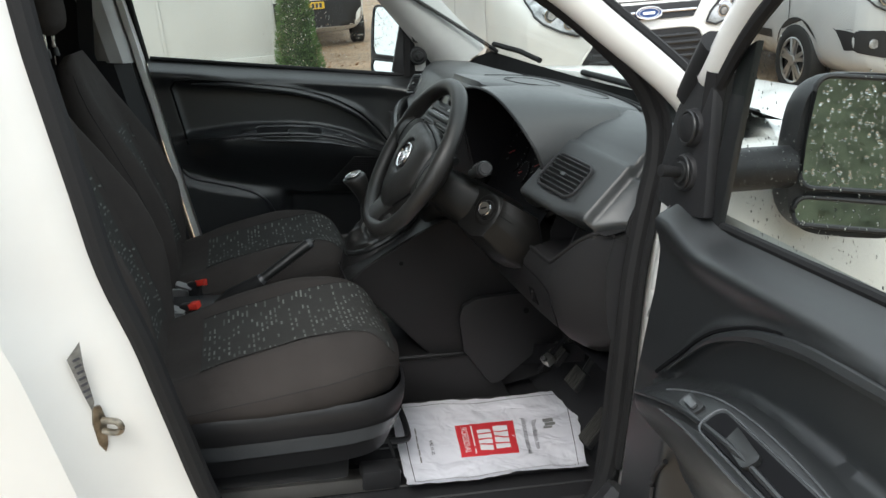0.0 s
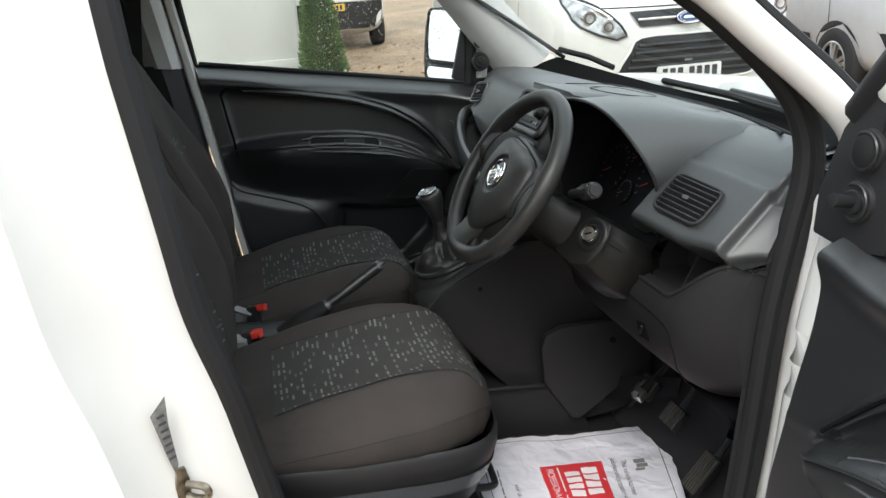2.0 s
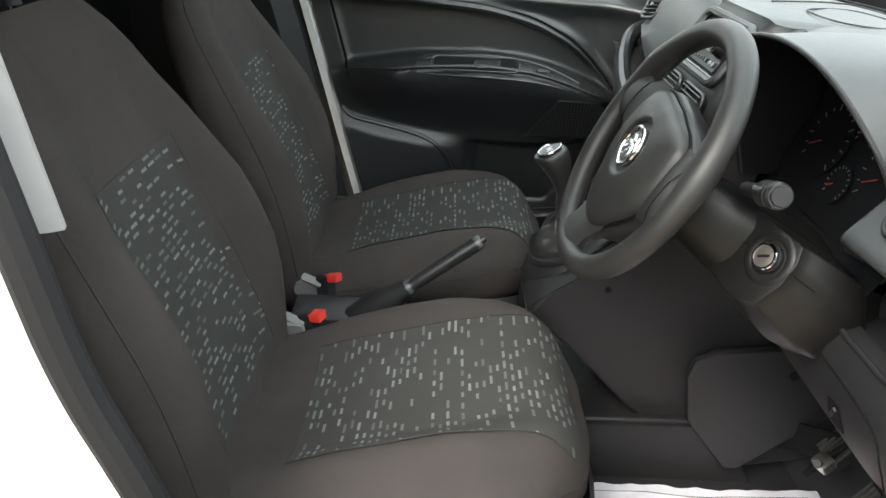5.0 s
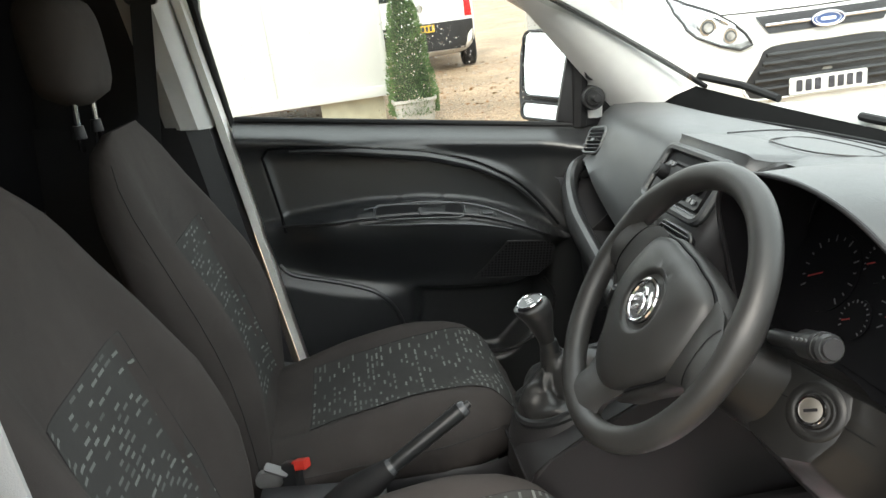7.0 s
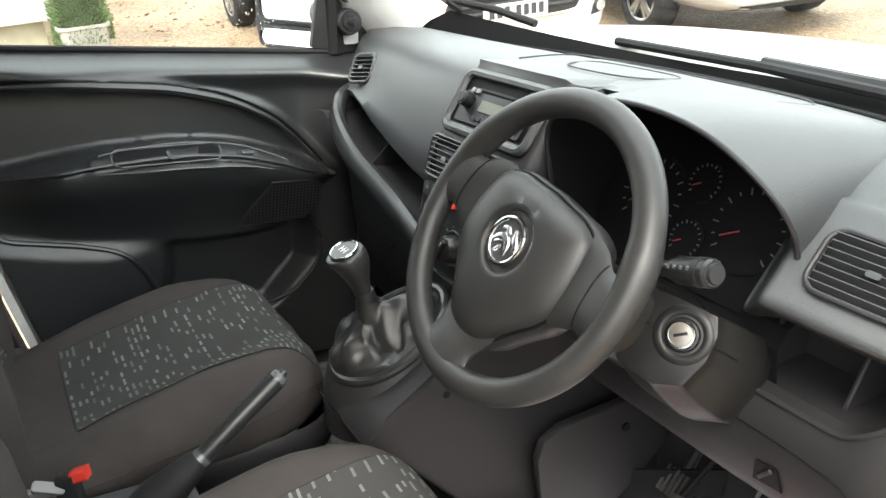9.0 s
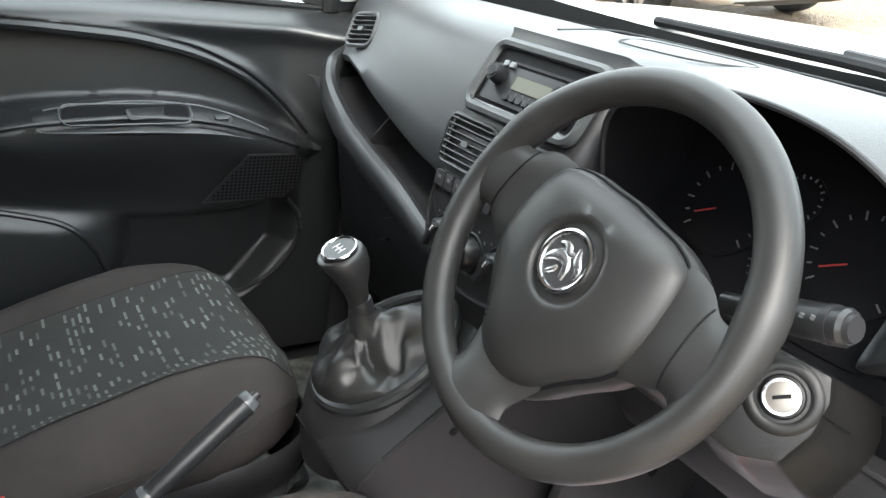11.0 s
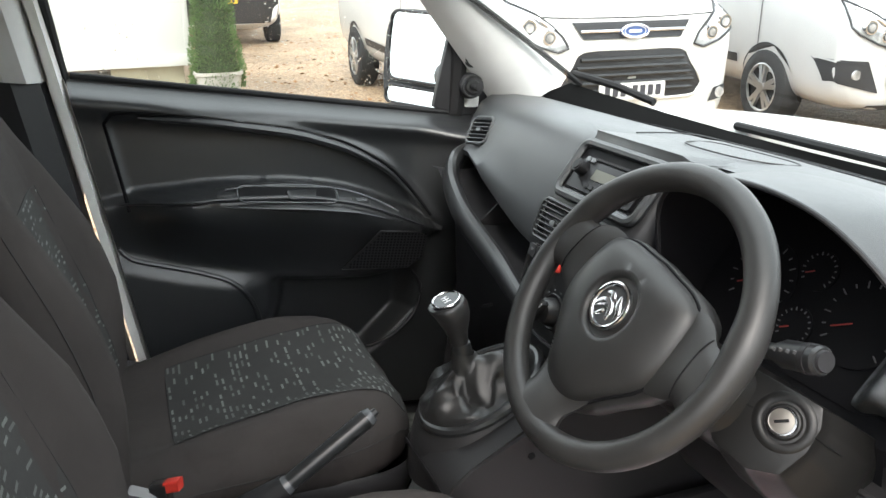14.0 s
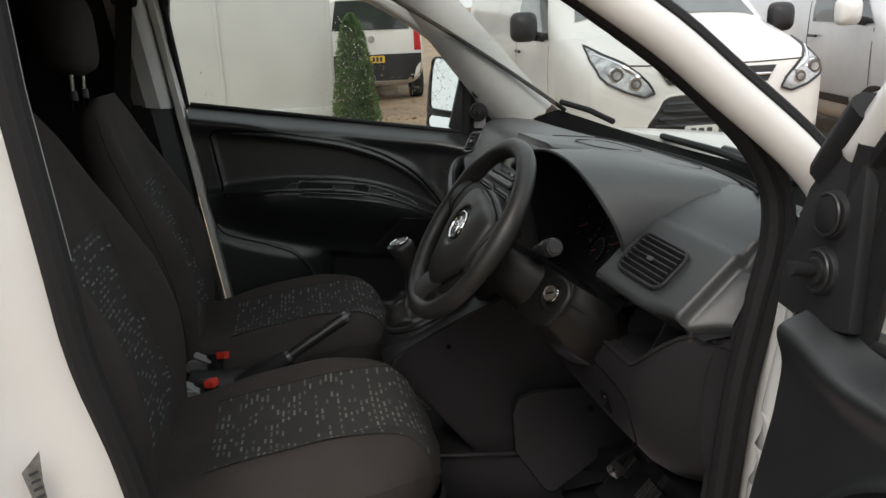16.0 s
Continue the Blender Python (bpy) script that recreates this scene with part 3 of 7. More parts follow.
    # headrest on two posts
    hr = []
    for k, z in enumerate(np.linspace(0, 1, 11)):
        f = (1 - abs(2 * z - 1) ** 4) ** 0.35 if 0 < z < 1 else 0.35
        c = Vector((-0.372 - 0.03 * z, yc, 1.452 + 0.20 * z))
        hr.append([c + Vector((cx * 0.055 * f, cy * 0.135 * f, 0)) for cx, cy in (superellipse(2 * math.pi * q / 28, 1, 1, 2.8) for q in range(28))])
    rest = part("headrest", grid(hr, close_v=True, cap=True), FABRIC, st, "dark cloth headrest", smooth=60)
    for dy in (-0.055, 0.055):
        part("headrest_post", cyl((-0.362, yc + dy, 1.37), (-0.370, yc + dy, 1.49), 0.006, seg=10), CHROME, rest, "chrome headrest post")
        part("post_collar", cyl((-0.3635, yc + dy, 1.395), (-0.365, yc + dy, 1.418), 0.013, 0.010, 12), PLASTIC, rest)
    # recliner cover on the outer side
    part("hinge_cover", slab(rrect(0.11, 0.07, 0.03), 0.03, frame_at((-0.065, yc + outer * 0.275, 0.755), (0, outer, 0.05))), PLASTIC, st, "black plastic hinge cover", bevel=0.006)
    part("hinge_cover", slab(rrect(0.05, 0.03, 0.012), 0.015, frame_at((-0.05, yc - outer * 0.262, 0.79), (0, -outer, 0.05))), BUCKLE, st, bevel=0.004)
    return st


seat(-0.335, "driver_seat", "dark cloth driver's seat with a dashed centre panel")
seat(0.345, "passenger_seat", "dark cloth passenger seat with a dashed centre panel")


def buckle(x, y, z, lean):
    b = thing("seat_belt_buckle", "black seat belt buckle with a red button", "seat belt buckle", group="seat belt buckles", at=(x - 0.05, y, z - 0.1))
    d = Vector((0.45, lean, 0.88)).normalized()
    m = frame_at(Vector((x, y, z)) - d * 0.035, Vector((0.85, -0.25, 0.2)), d)
    part("buckle_body", slab(rrect(0.036, 0.062, 0.008), 0.024, m), GLOSSY, b, bevel=0.003)
    t = Vector((x, y, z)) - d * 0.006
    part("release_button", slab(rrect(0.032, 0.017, 0.004), 0.022, frame_at(t + m.to_3x3() @ Vector((0, 0, 0.0015)), m.to_3x3().col[2], d)), REDPLASTIC, b, "red release button", bevel=0.002)
    part("stalk", tube([Vector((x, y, z)) - d * 0.06, Vector((x - 0.05, y, z - 0.10)), Vector((x - 0.06, y, z - 0.16))], 0.011, 8, flat=0.5), BUCKLE, b, "grey webbing stalk")
    part("guide", slab(rrect(0.045, 0.016, 0.005), 0.010, frame_at((x - 0.055, y - 0.006, z - 0.010), (0.1, -0.6, 0.8), (0.3, 0, 1))), BUCKLE, b, bevel=0.002)


buckle(0.022, 0.062, 0.838, 0.1)
buckle(0.008, -0.068, 0.822, -0.1)

belt_thing = thing("seat_belt", "black seat belt hanging from the pillar", "seat belt", at=(-0.26, 0.66, 1.62))
web = []
for t in np.linspace(0, 1, 10):
    c = Vector((-0.315 - 0.02 * t, 0.66, 1.66 - 0.80 * t))
    web.append([c + Vector((-0.022, 0.0, 0)), c + Vector((0.022, 0.004, 0)), c + Vector((0.022, 0.006, 0)), c + Vector((-0.022, 0.002, 0))])
part("webbing", grid(web, close_v=True, cap=True), RUBBER, belt_thing, "black woven webbing")
part("guide_loop", slab(rrect(0.07, 0.05, 0.015), 0.02, frame_at((-0.315, 0.665, 1.66), (0.1, -1, 0))), PLASTIC, belt_thing, bevel=0.004)


# ---- doors: built in the closed place on the passenger's side, then mirrored and swung for the driver's ----
def swoosh(x):
    return smooth_interp(x, [-0.20, 0.0, 0.12, 0.32, 0.45, 0.56, 0.65, 0.70], [1.298, 1.302, 1.302, 1.284, 1.252, 1.197, 1.105, 1.03])


def rail(x):
    return smooth_interp(x, [-0.20, -0.05, 0.15, 0.32, 0.45, 0.54, 0.66, 0.72], [1.085, 1.112, 1.142, 1.150, 1.138, 1.112, 1.066, 1.04])


def arm_low(x):
    return smooth_interp(x, [-0.20, -0.05, 0.05, 0.20, 0.40, 0.55, 0.62, 0.66, 0.70], [1.03, 0.995, 0.968, 0.945, 0.935, 0.938, 0.965, 1.03, 1.06])


def pocket(x, z):
    """1 inside the map pocket in the door's foot, 0 outside."""
    top_z = arm_low(x) - 0.012
    left = smoothstep(0.0, 0.05, x - (0.22 + 0.05 * math.sin((z - 0.72) * 10)))
    right = 1 - smoothstep(0.60, 0.66, x + 0.9 * max(0, 0.83 - z))
    return left * right * smoothstep(0.70, 0.74, z) * (1 - smoothstep(top_z - 0.03, top_z, z))


def trim_y(x, z, turn=0.05):
    """The inner face of the door trim: smaller y is nearer the seats."""
    y = 0.752
    y += 0.045 * smoothstep(1.315, 1.362, z) - 0.018 * math.exp(-((z - 1.315) / 0.03) ** 2)
    # upper leaf-shaped panel, set back behind a step
    s, r = swoosh(x), rail(x)
    inside = smoothstep(0.0, 0.016, s - z) * smoothstep(0.0, 0.02, z - r) * smoothstep(0.0, 0.02, x - (pillar_x(z) + 0.05))
    y += 0.012 * inside
    y -= 0.012 * math.exp(-((s - z + 0.006) / 0.012) ** 2) * smoothstep(-0.02, 0.1, x) * smoothstep(0.0, 0.02, z - r)
    # armrest
    a = arm_low(x)
    if a < z < r + 0.02:
        t = (z - a) / (r - a)
        bulge = 0.088 * smoothstep(-0.05, 0.85, t) * (1 - smoothstep(0.93, 1.08, t))
        fade = smoothstep(0.02, 0.20, x - pillar_x(z)) * (1 - smoothstep(0.60, 0.69, x)) * 0.8 + 0.2
        y -= bulge * fade
    y += 0.055 * pocket(x, z)
    # lower panel swells a little behind the pocket
    y -= 0.02 * smoothstep(0.0, 0.05, arm_low(x) - z) * (1 - smoothstep(0.16, 0.30, x)) * smoothstep(0.6, 0.7, z)
    # front end turns towards the dashboard
    y -= turn * smoothstep(0.60, 0.74, x) * smoothstep(0.75, 1.2, z) * (1 - smoothstep(1.30, 1.36, z))
    return y


def door(name, label, place, turn=0.05):
    d = thing(name, label, "door")

    def p(nm, bm, mat, lab="", smooth=40, bevel=0.0, parent=None):
        if bevel:
            edges = [e for e in bm.edges if len(e.link_faces) == 2 and e.calc_face_angle(0) > 0.6]
            bmesh.ops.bevel(bm, geom=edges, offset=bevel, segments=2, profile=0.6, affect="EDGES", clamp_overlap=True)
        bm.transform(place)
        return part(nm, bm, mat, parent or d, lab, smooth)

    def front_x(z):
        return 0.79 if turn else interp(z, [0.93, 1.1, 1.2, 1.36], [0.79, 0.772, 0.757, 0.754])

    p("inner_panel", grid([[(x, 0.835, z) for x in np.linspace(pillar_x(z) + 0.01, 0.835, 4)] for z in np.linspace(0.50, 1.32, 6)]), BLACKVOID, "black inner door panel")
    # trim panel
    rows = []
    for z in np.linspace(0.56, 1.362, 110):
        x0, x1 = pillar_x(z) + 0.004, front_x(z)
        rows.append([(x, trim_y(x, z, turn), z + (belt(x) - 1.362 + (0 if turn else 0.036 * smoothstep(0.60, 0.76, x))) * smoothstep(1.2, 1.36, z)) for x in np.linspace(x0, x1, 120)])
    p("trim_panel", grid(rows), DOORTRIM, "dark moulded plastic door trim", 60)
    # bright ridge along the swoosh, and the two lines of the rail
    ridge = [(x, trim_y(x, swoosh(x)) - 0.003, swoosh(x) + 0.004) for x in np.linspace(-0.02, 0.64, 40)]
    p("trim_ridge", tube([q for q in [(a[0], a[1] + 0.002, a[2] - 0.014) for a in ridge]], lambda t: 0.003 + 0.009 * math.sin(math.pi * min(1, t * 1.05)) ** 0.8, 8), DOORTRIM, "rounded ridge")
    lefts = [(pillar_x(z) + 0.055, trim_y(pillar_x(z) + 0.055, z) - 0.001, z) for z in np.linspace(1.09, 1.275, 10)]
    corner = [(pillar_x(1.295) + 0.075, trim_y(-0.07, 1.298) - 0.001, 1.298)]
    tops_ = [(x, trim_y(x, swoosh(x)) - 0.0, swoosh(x) + 0.002) for x in np.linspace(-0.03, 0.662, 36)]
    p("panel_groove", tube(lefts + corner + tops_, 0.0038, 6, up=(0, 1, 0)), BLACKVOID, "dark groove round the upper panel")
    ridge2 = spline([(-0.06, 0, 1.0), (-0.03, 0, 0.975), (0.04, 0, 0.958), (0.12, 0, 0.940), (0.19, 0, 0.915), (0.235, 0, 0.865), (0.26, 0, 0.80)], 5)
    p("lower_ridge", tube([(q.x, trim_y(q.x, q.z) - 0.002, q.z) for q in ridge2], 0.006, 8), DOORTRIM, "rounded ridge of the lower panel")
    ridge3 = spline([(0.63, 0, 0.935), (0.66, 0, 0.89), (0.655, 0, 0.83), (0.61, 0, 0.77), (0.54, 0, 0.735), (0.42, 0, 0.728), (0.30, 0, 0.73)], 5)
    p("pocket_rim", tube([(q.x, min(trim_y(q.x, q.z), 0.748) - 0.001, q.z) for q in ridge3], 0.005, 8), PLASTIC, "rounded pocket rim")
    rl = [(x, trim_y(x, rail(x) - 0.014) - 0.001, rail(x) - 0.006) for x in np.linspace(-0.06, 0.625, 44)]
    p("arm_rail", tube(rl, lambda t: 0.002 + 0.003 * math.sin(math.pi * t) ** 0.7, 8), DOORTRIM, "rounded armrest rail")
    # switch and handle panel on the rail
    def on_rail(u, dz):
        x = lerp(0.14, 0.565, u)
        return Vector((x, 0.664 + 0.012 * abs(2 * u - 0.8), rail(x) - 0.008 + dz))
    lens_ = lambda u: math.sin(math.pi * (0.12 + 0.82 * u)) ** 0.5
    top_edge = [on_rail(u, 0.0) + Vector((0, 0.046, 0.022)) * lens_(u) + Vector((0, -0.004, 0)) for u in np.linspace(0, 1, 24)]
    low_edge = [on_rail(u, 0.0) + Vector((0, -0.010, -0.022)) * lens_(u) + Vector((0, -0.004, 0)) for u in np.linspace(0, 1, 24)]
    back = [q + Vector((0, 0.03, 0.0)) for q in top_edge]
    front = [q + Vector((0, 0.02, -0.014)) for q in low_edge]
    mid = [a.lerp(b, 0.5) + Vector((0, -0.003, 0.003)) for a, b in zip(top_edge, low_edge)]
    p("switch_panel", grid([back, top_edge, mid, low_edge, front]), DOORTRIM, "smooth dark switch panel", 50)
    p("panel_edge", tube(top_edge[1:] , 0.002, 6), SILVERTRIM)
    p("panel_edge", tube(low_edge[1:], 0.0022, 6), SILVERTRIM)
    # pull-handle recess, release lever and window switch
    def at_u(u, dz=0.0, out=0.0):
        q = on_rail(u, dz)
        return q + Vector((0, 0.012 - out * 0.6, 0.004 + out * 0.8))
    # no hollow here: a black plate on the panel carries the recess's shade
    rec = p("handle_recess", slab(rrect(0.215, 0.038, 0.014), 0.006, frame_at(at_u(0.36, -0.006, 0.011), (0, -0.62, 0.78))), BLACKVOID, "flat black plate for the shaded pull recess")
    rim = [frame_at(at_u(0.36, -0.006, 0.0115), (0, -0.62, 0.78)) @ Vector((a, b, 0)) for a, b in rrect(0.225, 0.046, 0.017)]
    p("recess_rim", tube(rim, 0.0018, 6, closed=True), SILVERTRIM, parent=rec)
    p("release_lever", slab(rrect(0.085, 0.026, 0.009), 0.010, frame_at(at_u(0.45, -0.006, 0.014), (0.1, -0.62, 0.78))), GLOSSY, "dark release lever", bevel=0.002)
    p("window_switch", slab(rrect(0.042, 0.022, 0.006), 0.008, frame_at(at_u(0.765, -0.004, 0.012), (0, -0.62, 0.78))), GLOSSY, "dark rocker window switch", bevel=0.002)
    p("switch_cap", slab(rrect(0.026, 0.010, 0.003), 0.004, frame_at(at_u(0.765, -0.004, 0.016), (0, -0.62, 0.78))), SILVERTRIM, bevel=0.001)
    # loudspeaker grille
    if turn:
        g = p("speaker_grille", slab([(-0.11, -0.062), (0.05, -0.058), (0.085, -0.02), (0.088, 0.03), (0.06, 0.046), (-0.03, 0.048)], 0.004, frame_at((0.545, 0.672, 1.018), (-0.05, -1, -0.30))), PLASTIC, "perforated loudspeaker grille", bevel=0.0015)
        dots = bmesh.new()
        m = frame_at((0.545, 0.672, 1.018), (-0.05, -1, -0.30))
        for i in range(23):
            for j in range(13):
                u, v = -0.10 + i * 0.0082, -0.055 + j * 0.0080
                if u > 0.085 or v > 0.044 or u < -0.105 + (v + 0.062) * 0.72 or u - 0.05 > (v + 0.058) * 0.9:
                    continue
                f = [dots.verts.new(m @ Vector((u + a, v + b, 0.0006))) for a, b in ((-0.0024, -0.0024), (0.0024, -0.0024), (0.0024, 0.0024), (-0.0024, 0.0024))]
                dots.faces.new(f)
        p("grille_holes", dots, BLACKVOID, parent=g)["kind"] = "stuff"
    # sail corner with tweeter and mirror lever
    sail = [(0.665, 1.345), (0.70, 1.60), (0.735, 1.590), (0.80, 1.50), (0.83, 1.40), (0.826, 1.335), (0.74, 1.33)]
    m = Matrix(((1, 0, 0, 0), (0, 0, -1, 0.790 if turn else 0.770), (0, 1, 0, 0), (0, 0, 0, 1)))
    sp = p("sail_panel", slab(sail, 0.02, m), PLASTIC, "black sail panel in the window corner", bevel=0.006)
    for z, r in ((1.477, 0.029), (1.405, 0.029)):
        x = 0.757 if turn else 0.738
        p("speaker_boss", cyl((x, 0.79, z), (x - 0.006, 0.758, z), r + 0.006, r, 28), PLASTIC, parent=sp, bevel=0.003)
        p("speaker_ring", tube([(x - 0.006 + r * 0.88 * math.cos(a), 0.757, z + r * 0.88 * math.sin(a)) for a in np.linspace(0, 2 * math.pi, 28, endpoint=False)], 0.0025, 6, closed=True, up=(0, 1, 0)), GLOSSY, parent=sp)
        if z > 1.45:
            p("tweeter_mesh", cyl((x - 0.006, 0.757, z), (x - 0.006, 0.7545, z), r * 0.82, r * 0.7, 28), RUBBER, parent=sp)
        else:
            p("lever_cup", cyl((x - 0.006, 0.757, z), (x - 0.007, 0.752, z), 0.018, 0.016, 24), GLOSSY, parent=sp)
            p("mirror_lever", cyl((x - 0.006, 0.757, z), (x - 0.012, 0.700 if turn else 0.718, z + 0.004), 0.008, 0.0105, 16), RUBBER, "black mirror lever", parent=sp, bevel=0.002)
    # window: frame, glass and weather strip
    outline = [(-0.16, 1.35), (-0.215, 1.60), (-0.245, 1.755), (-0.20, 1.79), (0.10, 1.795), (0.32, 1.775), (0.45, 1.745), (0.60, 1.65), (0.695, 1.55), (0.72, 1.50), (0.735, 1.36)]
    lean = lambda x, z: Vector((x, 0.802 - 0.12 * max(0, z - 1.36) ** 1.25, z))
    gl = p("window_glass", grid([[lean(lerp(interp(z, [1.28, 1.60, 1.79], [-0.145, -0.21, -0.24]), interp(z, [1.28, 1.50, 1.55, 1.65, 1.745, 1.79], [0.735, 0.725, 0.695, 0.60, 0.45, 0.30]), u), z) for u in np.linspace(0, 1, 12)] for z in np.linspace(1.28, 1.79, 14)]), GLASS, "side window glass beaded with rain")
    gl.visible_shadow = False
    fr = [lean(x, z) + Vector((0, -0.004, 0)) for x, z in outline]
    p("window_seal", tube(spline(fr, 4), 0.011, 8), RUBBER, "black rubber window seal")
    fo = []
    for x, z in outline:
        c = Vector((0.25, 0, 1.45))
        w = (Vector((x, 0, z)) - c)
        w = Vector((x, 0, z)) + w.normalized() * 0.034
        fo.append(lean(w.x, w.z) + Vector((0, 0.004, 0)))
    if not turn:
        fo = fo[:9] + [lean(0.735, 1.592) + Vector((0, 0.012, 0))]
        p("frame_cap", tube([lean(0.715, 1.61), lean(0.755, 1.565), lean(0.79, 1.52)], 0.027, 10), RUBBER, "black cap at the foot of the frame")
    p("window_frame", tube(spline(fo, 4), 0.026, 10), WHITEPAINT, "white painted window frame")
    p("window_channel", tube([lean(0.728, 1.33) + Vector((0, 0.002, 0)), lean(0.722, 1.48) + Vector((0, 0.002, 0)), lean(0.705, 1.57) + Vector((0, 0.002, 0))], 0.024, 8, up=(0, 1, 0)), RUBBER, "black window channel")
    if not turn:
        p("quarter_strip", slab([(0.650, 1.335), (0.622, 1.62), (0.665, 1.60), (0.69, 1.345)], 0.012, Matrix(((1, 0, 0, 0), (0, 0, -1, 0.788), (0, 1, 0, 0), (0, 0, 0, 1)))), GLOSSY, "black strip beside the glass", bevel=0.003)
    p("waist_strip", tube([(x, 0.797, belt(x) + 0.0) for x in np.linspace(-0.15, 0.73, 24)], 0.008, 8), RUBBER)
    # outer skin
    rows = [[(lerp(pillar_x(z) - 0.015, 0.86, u), 0.845 + 0.02 * math.sin((z - 0.5) * 3.6), z) for u in np.linspace(0, 1, 6)] for z in np.linspace(0.48, 1.335, 10)]
    p("outer_skin", grid(rows), WHITEPAINT, "white painted door skin")
    edge = [[(pillar_x(z) + a, y, z) for a, y in ((0.004, 0.76), (-0.012, 0.80), (-0.015, 0.845))] for z in np.linspace(0.50, 1.36, 10)]
    p("door_edge", grid(edge), WHITEPAINT, "white painted door edge")
    fedge = [[(front_x(z) + 0.002, 0.754 - turn, z), (max(front_x(z), 0.815), 0.80, z), (0.85, 0.85, z)] for z in np.linspace(0.48, 1.34, 16)]
    p("hinge_edge", grid(fedge), WHITEPAINT, "white door edge by the hinges")
    # door mirror outside the glass
    lean_m = 0.6 if turn else 0.28
    mh = p("mirror_housing", mirror_shell(lean_m, 0.0 if turn else 0.022), PLASTIC, "black door mirror housing with a rain-wet white cap", 60)
    for a, b, mat in mirror_glasses(lean_m, 0.0 if turn else 0.022):
        p("mirror_rim", tube([b @ Vector((q[0] * 1.02, q[1] * 1.02, 0.002)) for q in a], 0.0045, 8, closed=True), PLASTIC, parent=mh)
        p("mirror_glass", slab(a, 0.004, b), mat, "wet mirror glass", parent=mh)
    p("mirror_arm", tube([(0.75, 0.80, 1.40), (0.755, 0.87, 1.405), (0.765, 0.97, 1.41)], 0.034, 12, flat=1.1), PLASTIC, parent=mh)
    return d


MIRROR = material("mirror", (0.75, 0.78, 0.78), 0.03, metal=1.0, stain=0.02)


def mirror_shell(side, out=0.0):
    rows = []
    for t in np.linspace(0, 1, 9):
        f = (1 - t ** 3) ** 0.5 if t < 1 else 0.25
        rows.append([(0.716 + 0.12 * t - side * cx * 0.110 * f, 1.053 + out + cx * 0.110 * f, 1.436 + cz * 0.138 * f) for cx, cz in (superellipse(2 * math.pi * k / 32, 1, 1, 4) for k in range(32))])
    return grid(rows, close_v=True, cap=True)


def mirror_glasses(side=0.28, out=0.0):
    m = frame_at((0.708, 1.050 + out, 1.474), (-1, -side, 0.0))
    n = frame_at((0.708, 1.050 + out, 1.340), (-1, -side - 0.07, 0.05))
    return ((rrect(0.200, 0.182, 0.025), m, MIRROR), (rrect(0.195, 0.048, 0.02), n, MIRROR))


door("passenger_door", "closed van door with dark plastic trim and rain-wet glass", Matrix())
SWING = Matrix.Translation((0.85, -0.822, -0.065)) @ Matrix.Rotation(radians(86), 4, "Z") @ Matrix.Translation((-0.85, 0.80, 0)) @ Matrix.Diagonal((1, -1, 1, 1))
door("driver_door", "open van door with dark plastic trim and rain-wet glass", SWING, 0.0)


# ---- dashboard ----
dash = thing("dashboard", "dark grey moulded plastic dashboard with a hooded instrument binnacle", "dashboard", at=(0.9, 0, 0.8))


def screen_edge(y):
    return 1.09 - 0.17 * (y / 0.72) ** 2


def pad_low(y):
    return interp(y, [0.12, 0.19, 0.27, 0.36, 0.50, 0.59, 0.68, 0.75], [1.15, 1.16, 1.178, 1.205, 1.25, 1.262, 1.25, 1.23])


def pad_x(y):
    return smooth_interp(y, [-0.2, 0.10, 0.30, 0.48, 0.58, 0.66, 0.72, 0.80], [0.72, 0.715, 0.705, 0.708, 0.728, 0.745, 0.765, 0.79])


# passenger's pad and the whole top
rows = []
for y in np.linspace(0.10, 0.765, 34):
    xf, low = pad_x(y), pad_low(y)
    sec = [(screen_edge(y) + 0.02, 1.36), (screen_edge(y), 1.374), (0.92, 1.396), (xf + 0.09, 1.397), (xf + 0.03, 1.388), (xf + 0.005, 1.370), (xf - 0.008, 1.345), (xf - 0.022, 1.31), (xf - 0.038, lerp(low, 1.31, 0.45)), (xf - 0.05, low + 0.012), (xf - 0.045, low), (xf + 0.03, low - 0.004)]
    rows.append([(x, y, z) for x, z in sec])
part("passenger_pad", grid(rows), DASH, dash, "grey grained dashboard pad", smooth=60)
rows = []
for y in np.linspace(-0.57, 0.10, 38):
    k = 1 - smoothstep(-0.58, -0.36, y)
    sec = [(screen_edge(y) + 0.02, 1.36), (screen_edge(y), 1.374), (screen_edge(y) - 0.12, lerp(1.394, 1.390, k)), (lerp(0.87, 0.895, k), lerp(1.400, 1.386, k)), (lerp(0.80, 0.86, k), lerp(1.396, 1.372, k)), (lerp(0.73, 0.835, k), lerp(1.388, 1.355, k)), (lerp(0.70, 0.80, k), lerp(1.372, 1.318, k)), (lerp(0.70, 0.79, k), lerp(1.34, 1.29, k))]
    if -0.25 <= y < -0.15:
        sec[5:] = [(0.77, 1.395), (0.75, 1.391), (0.76, 1.380)]
    if -0.54 < y < -0.25:
        sec[5:] = [(0.87, 1.393), (0.88, 1.388), (0.89, 1.38)]  # the instrument hood takes over here
    rows.append([(x, y, z - 0.035 * (1 - smoothstep(-0.535, -0.475, y))) for x, z in sec])
part("top_pad", grid(rows), DASH, dash, "grey grained dashboard top", smooth=60)
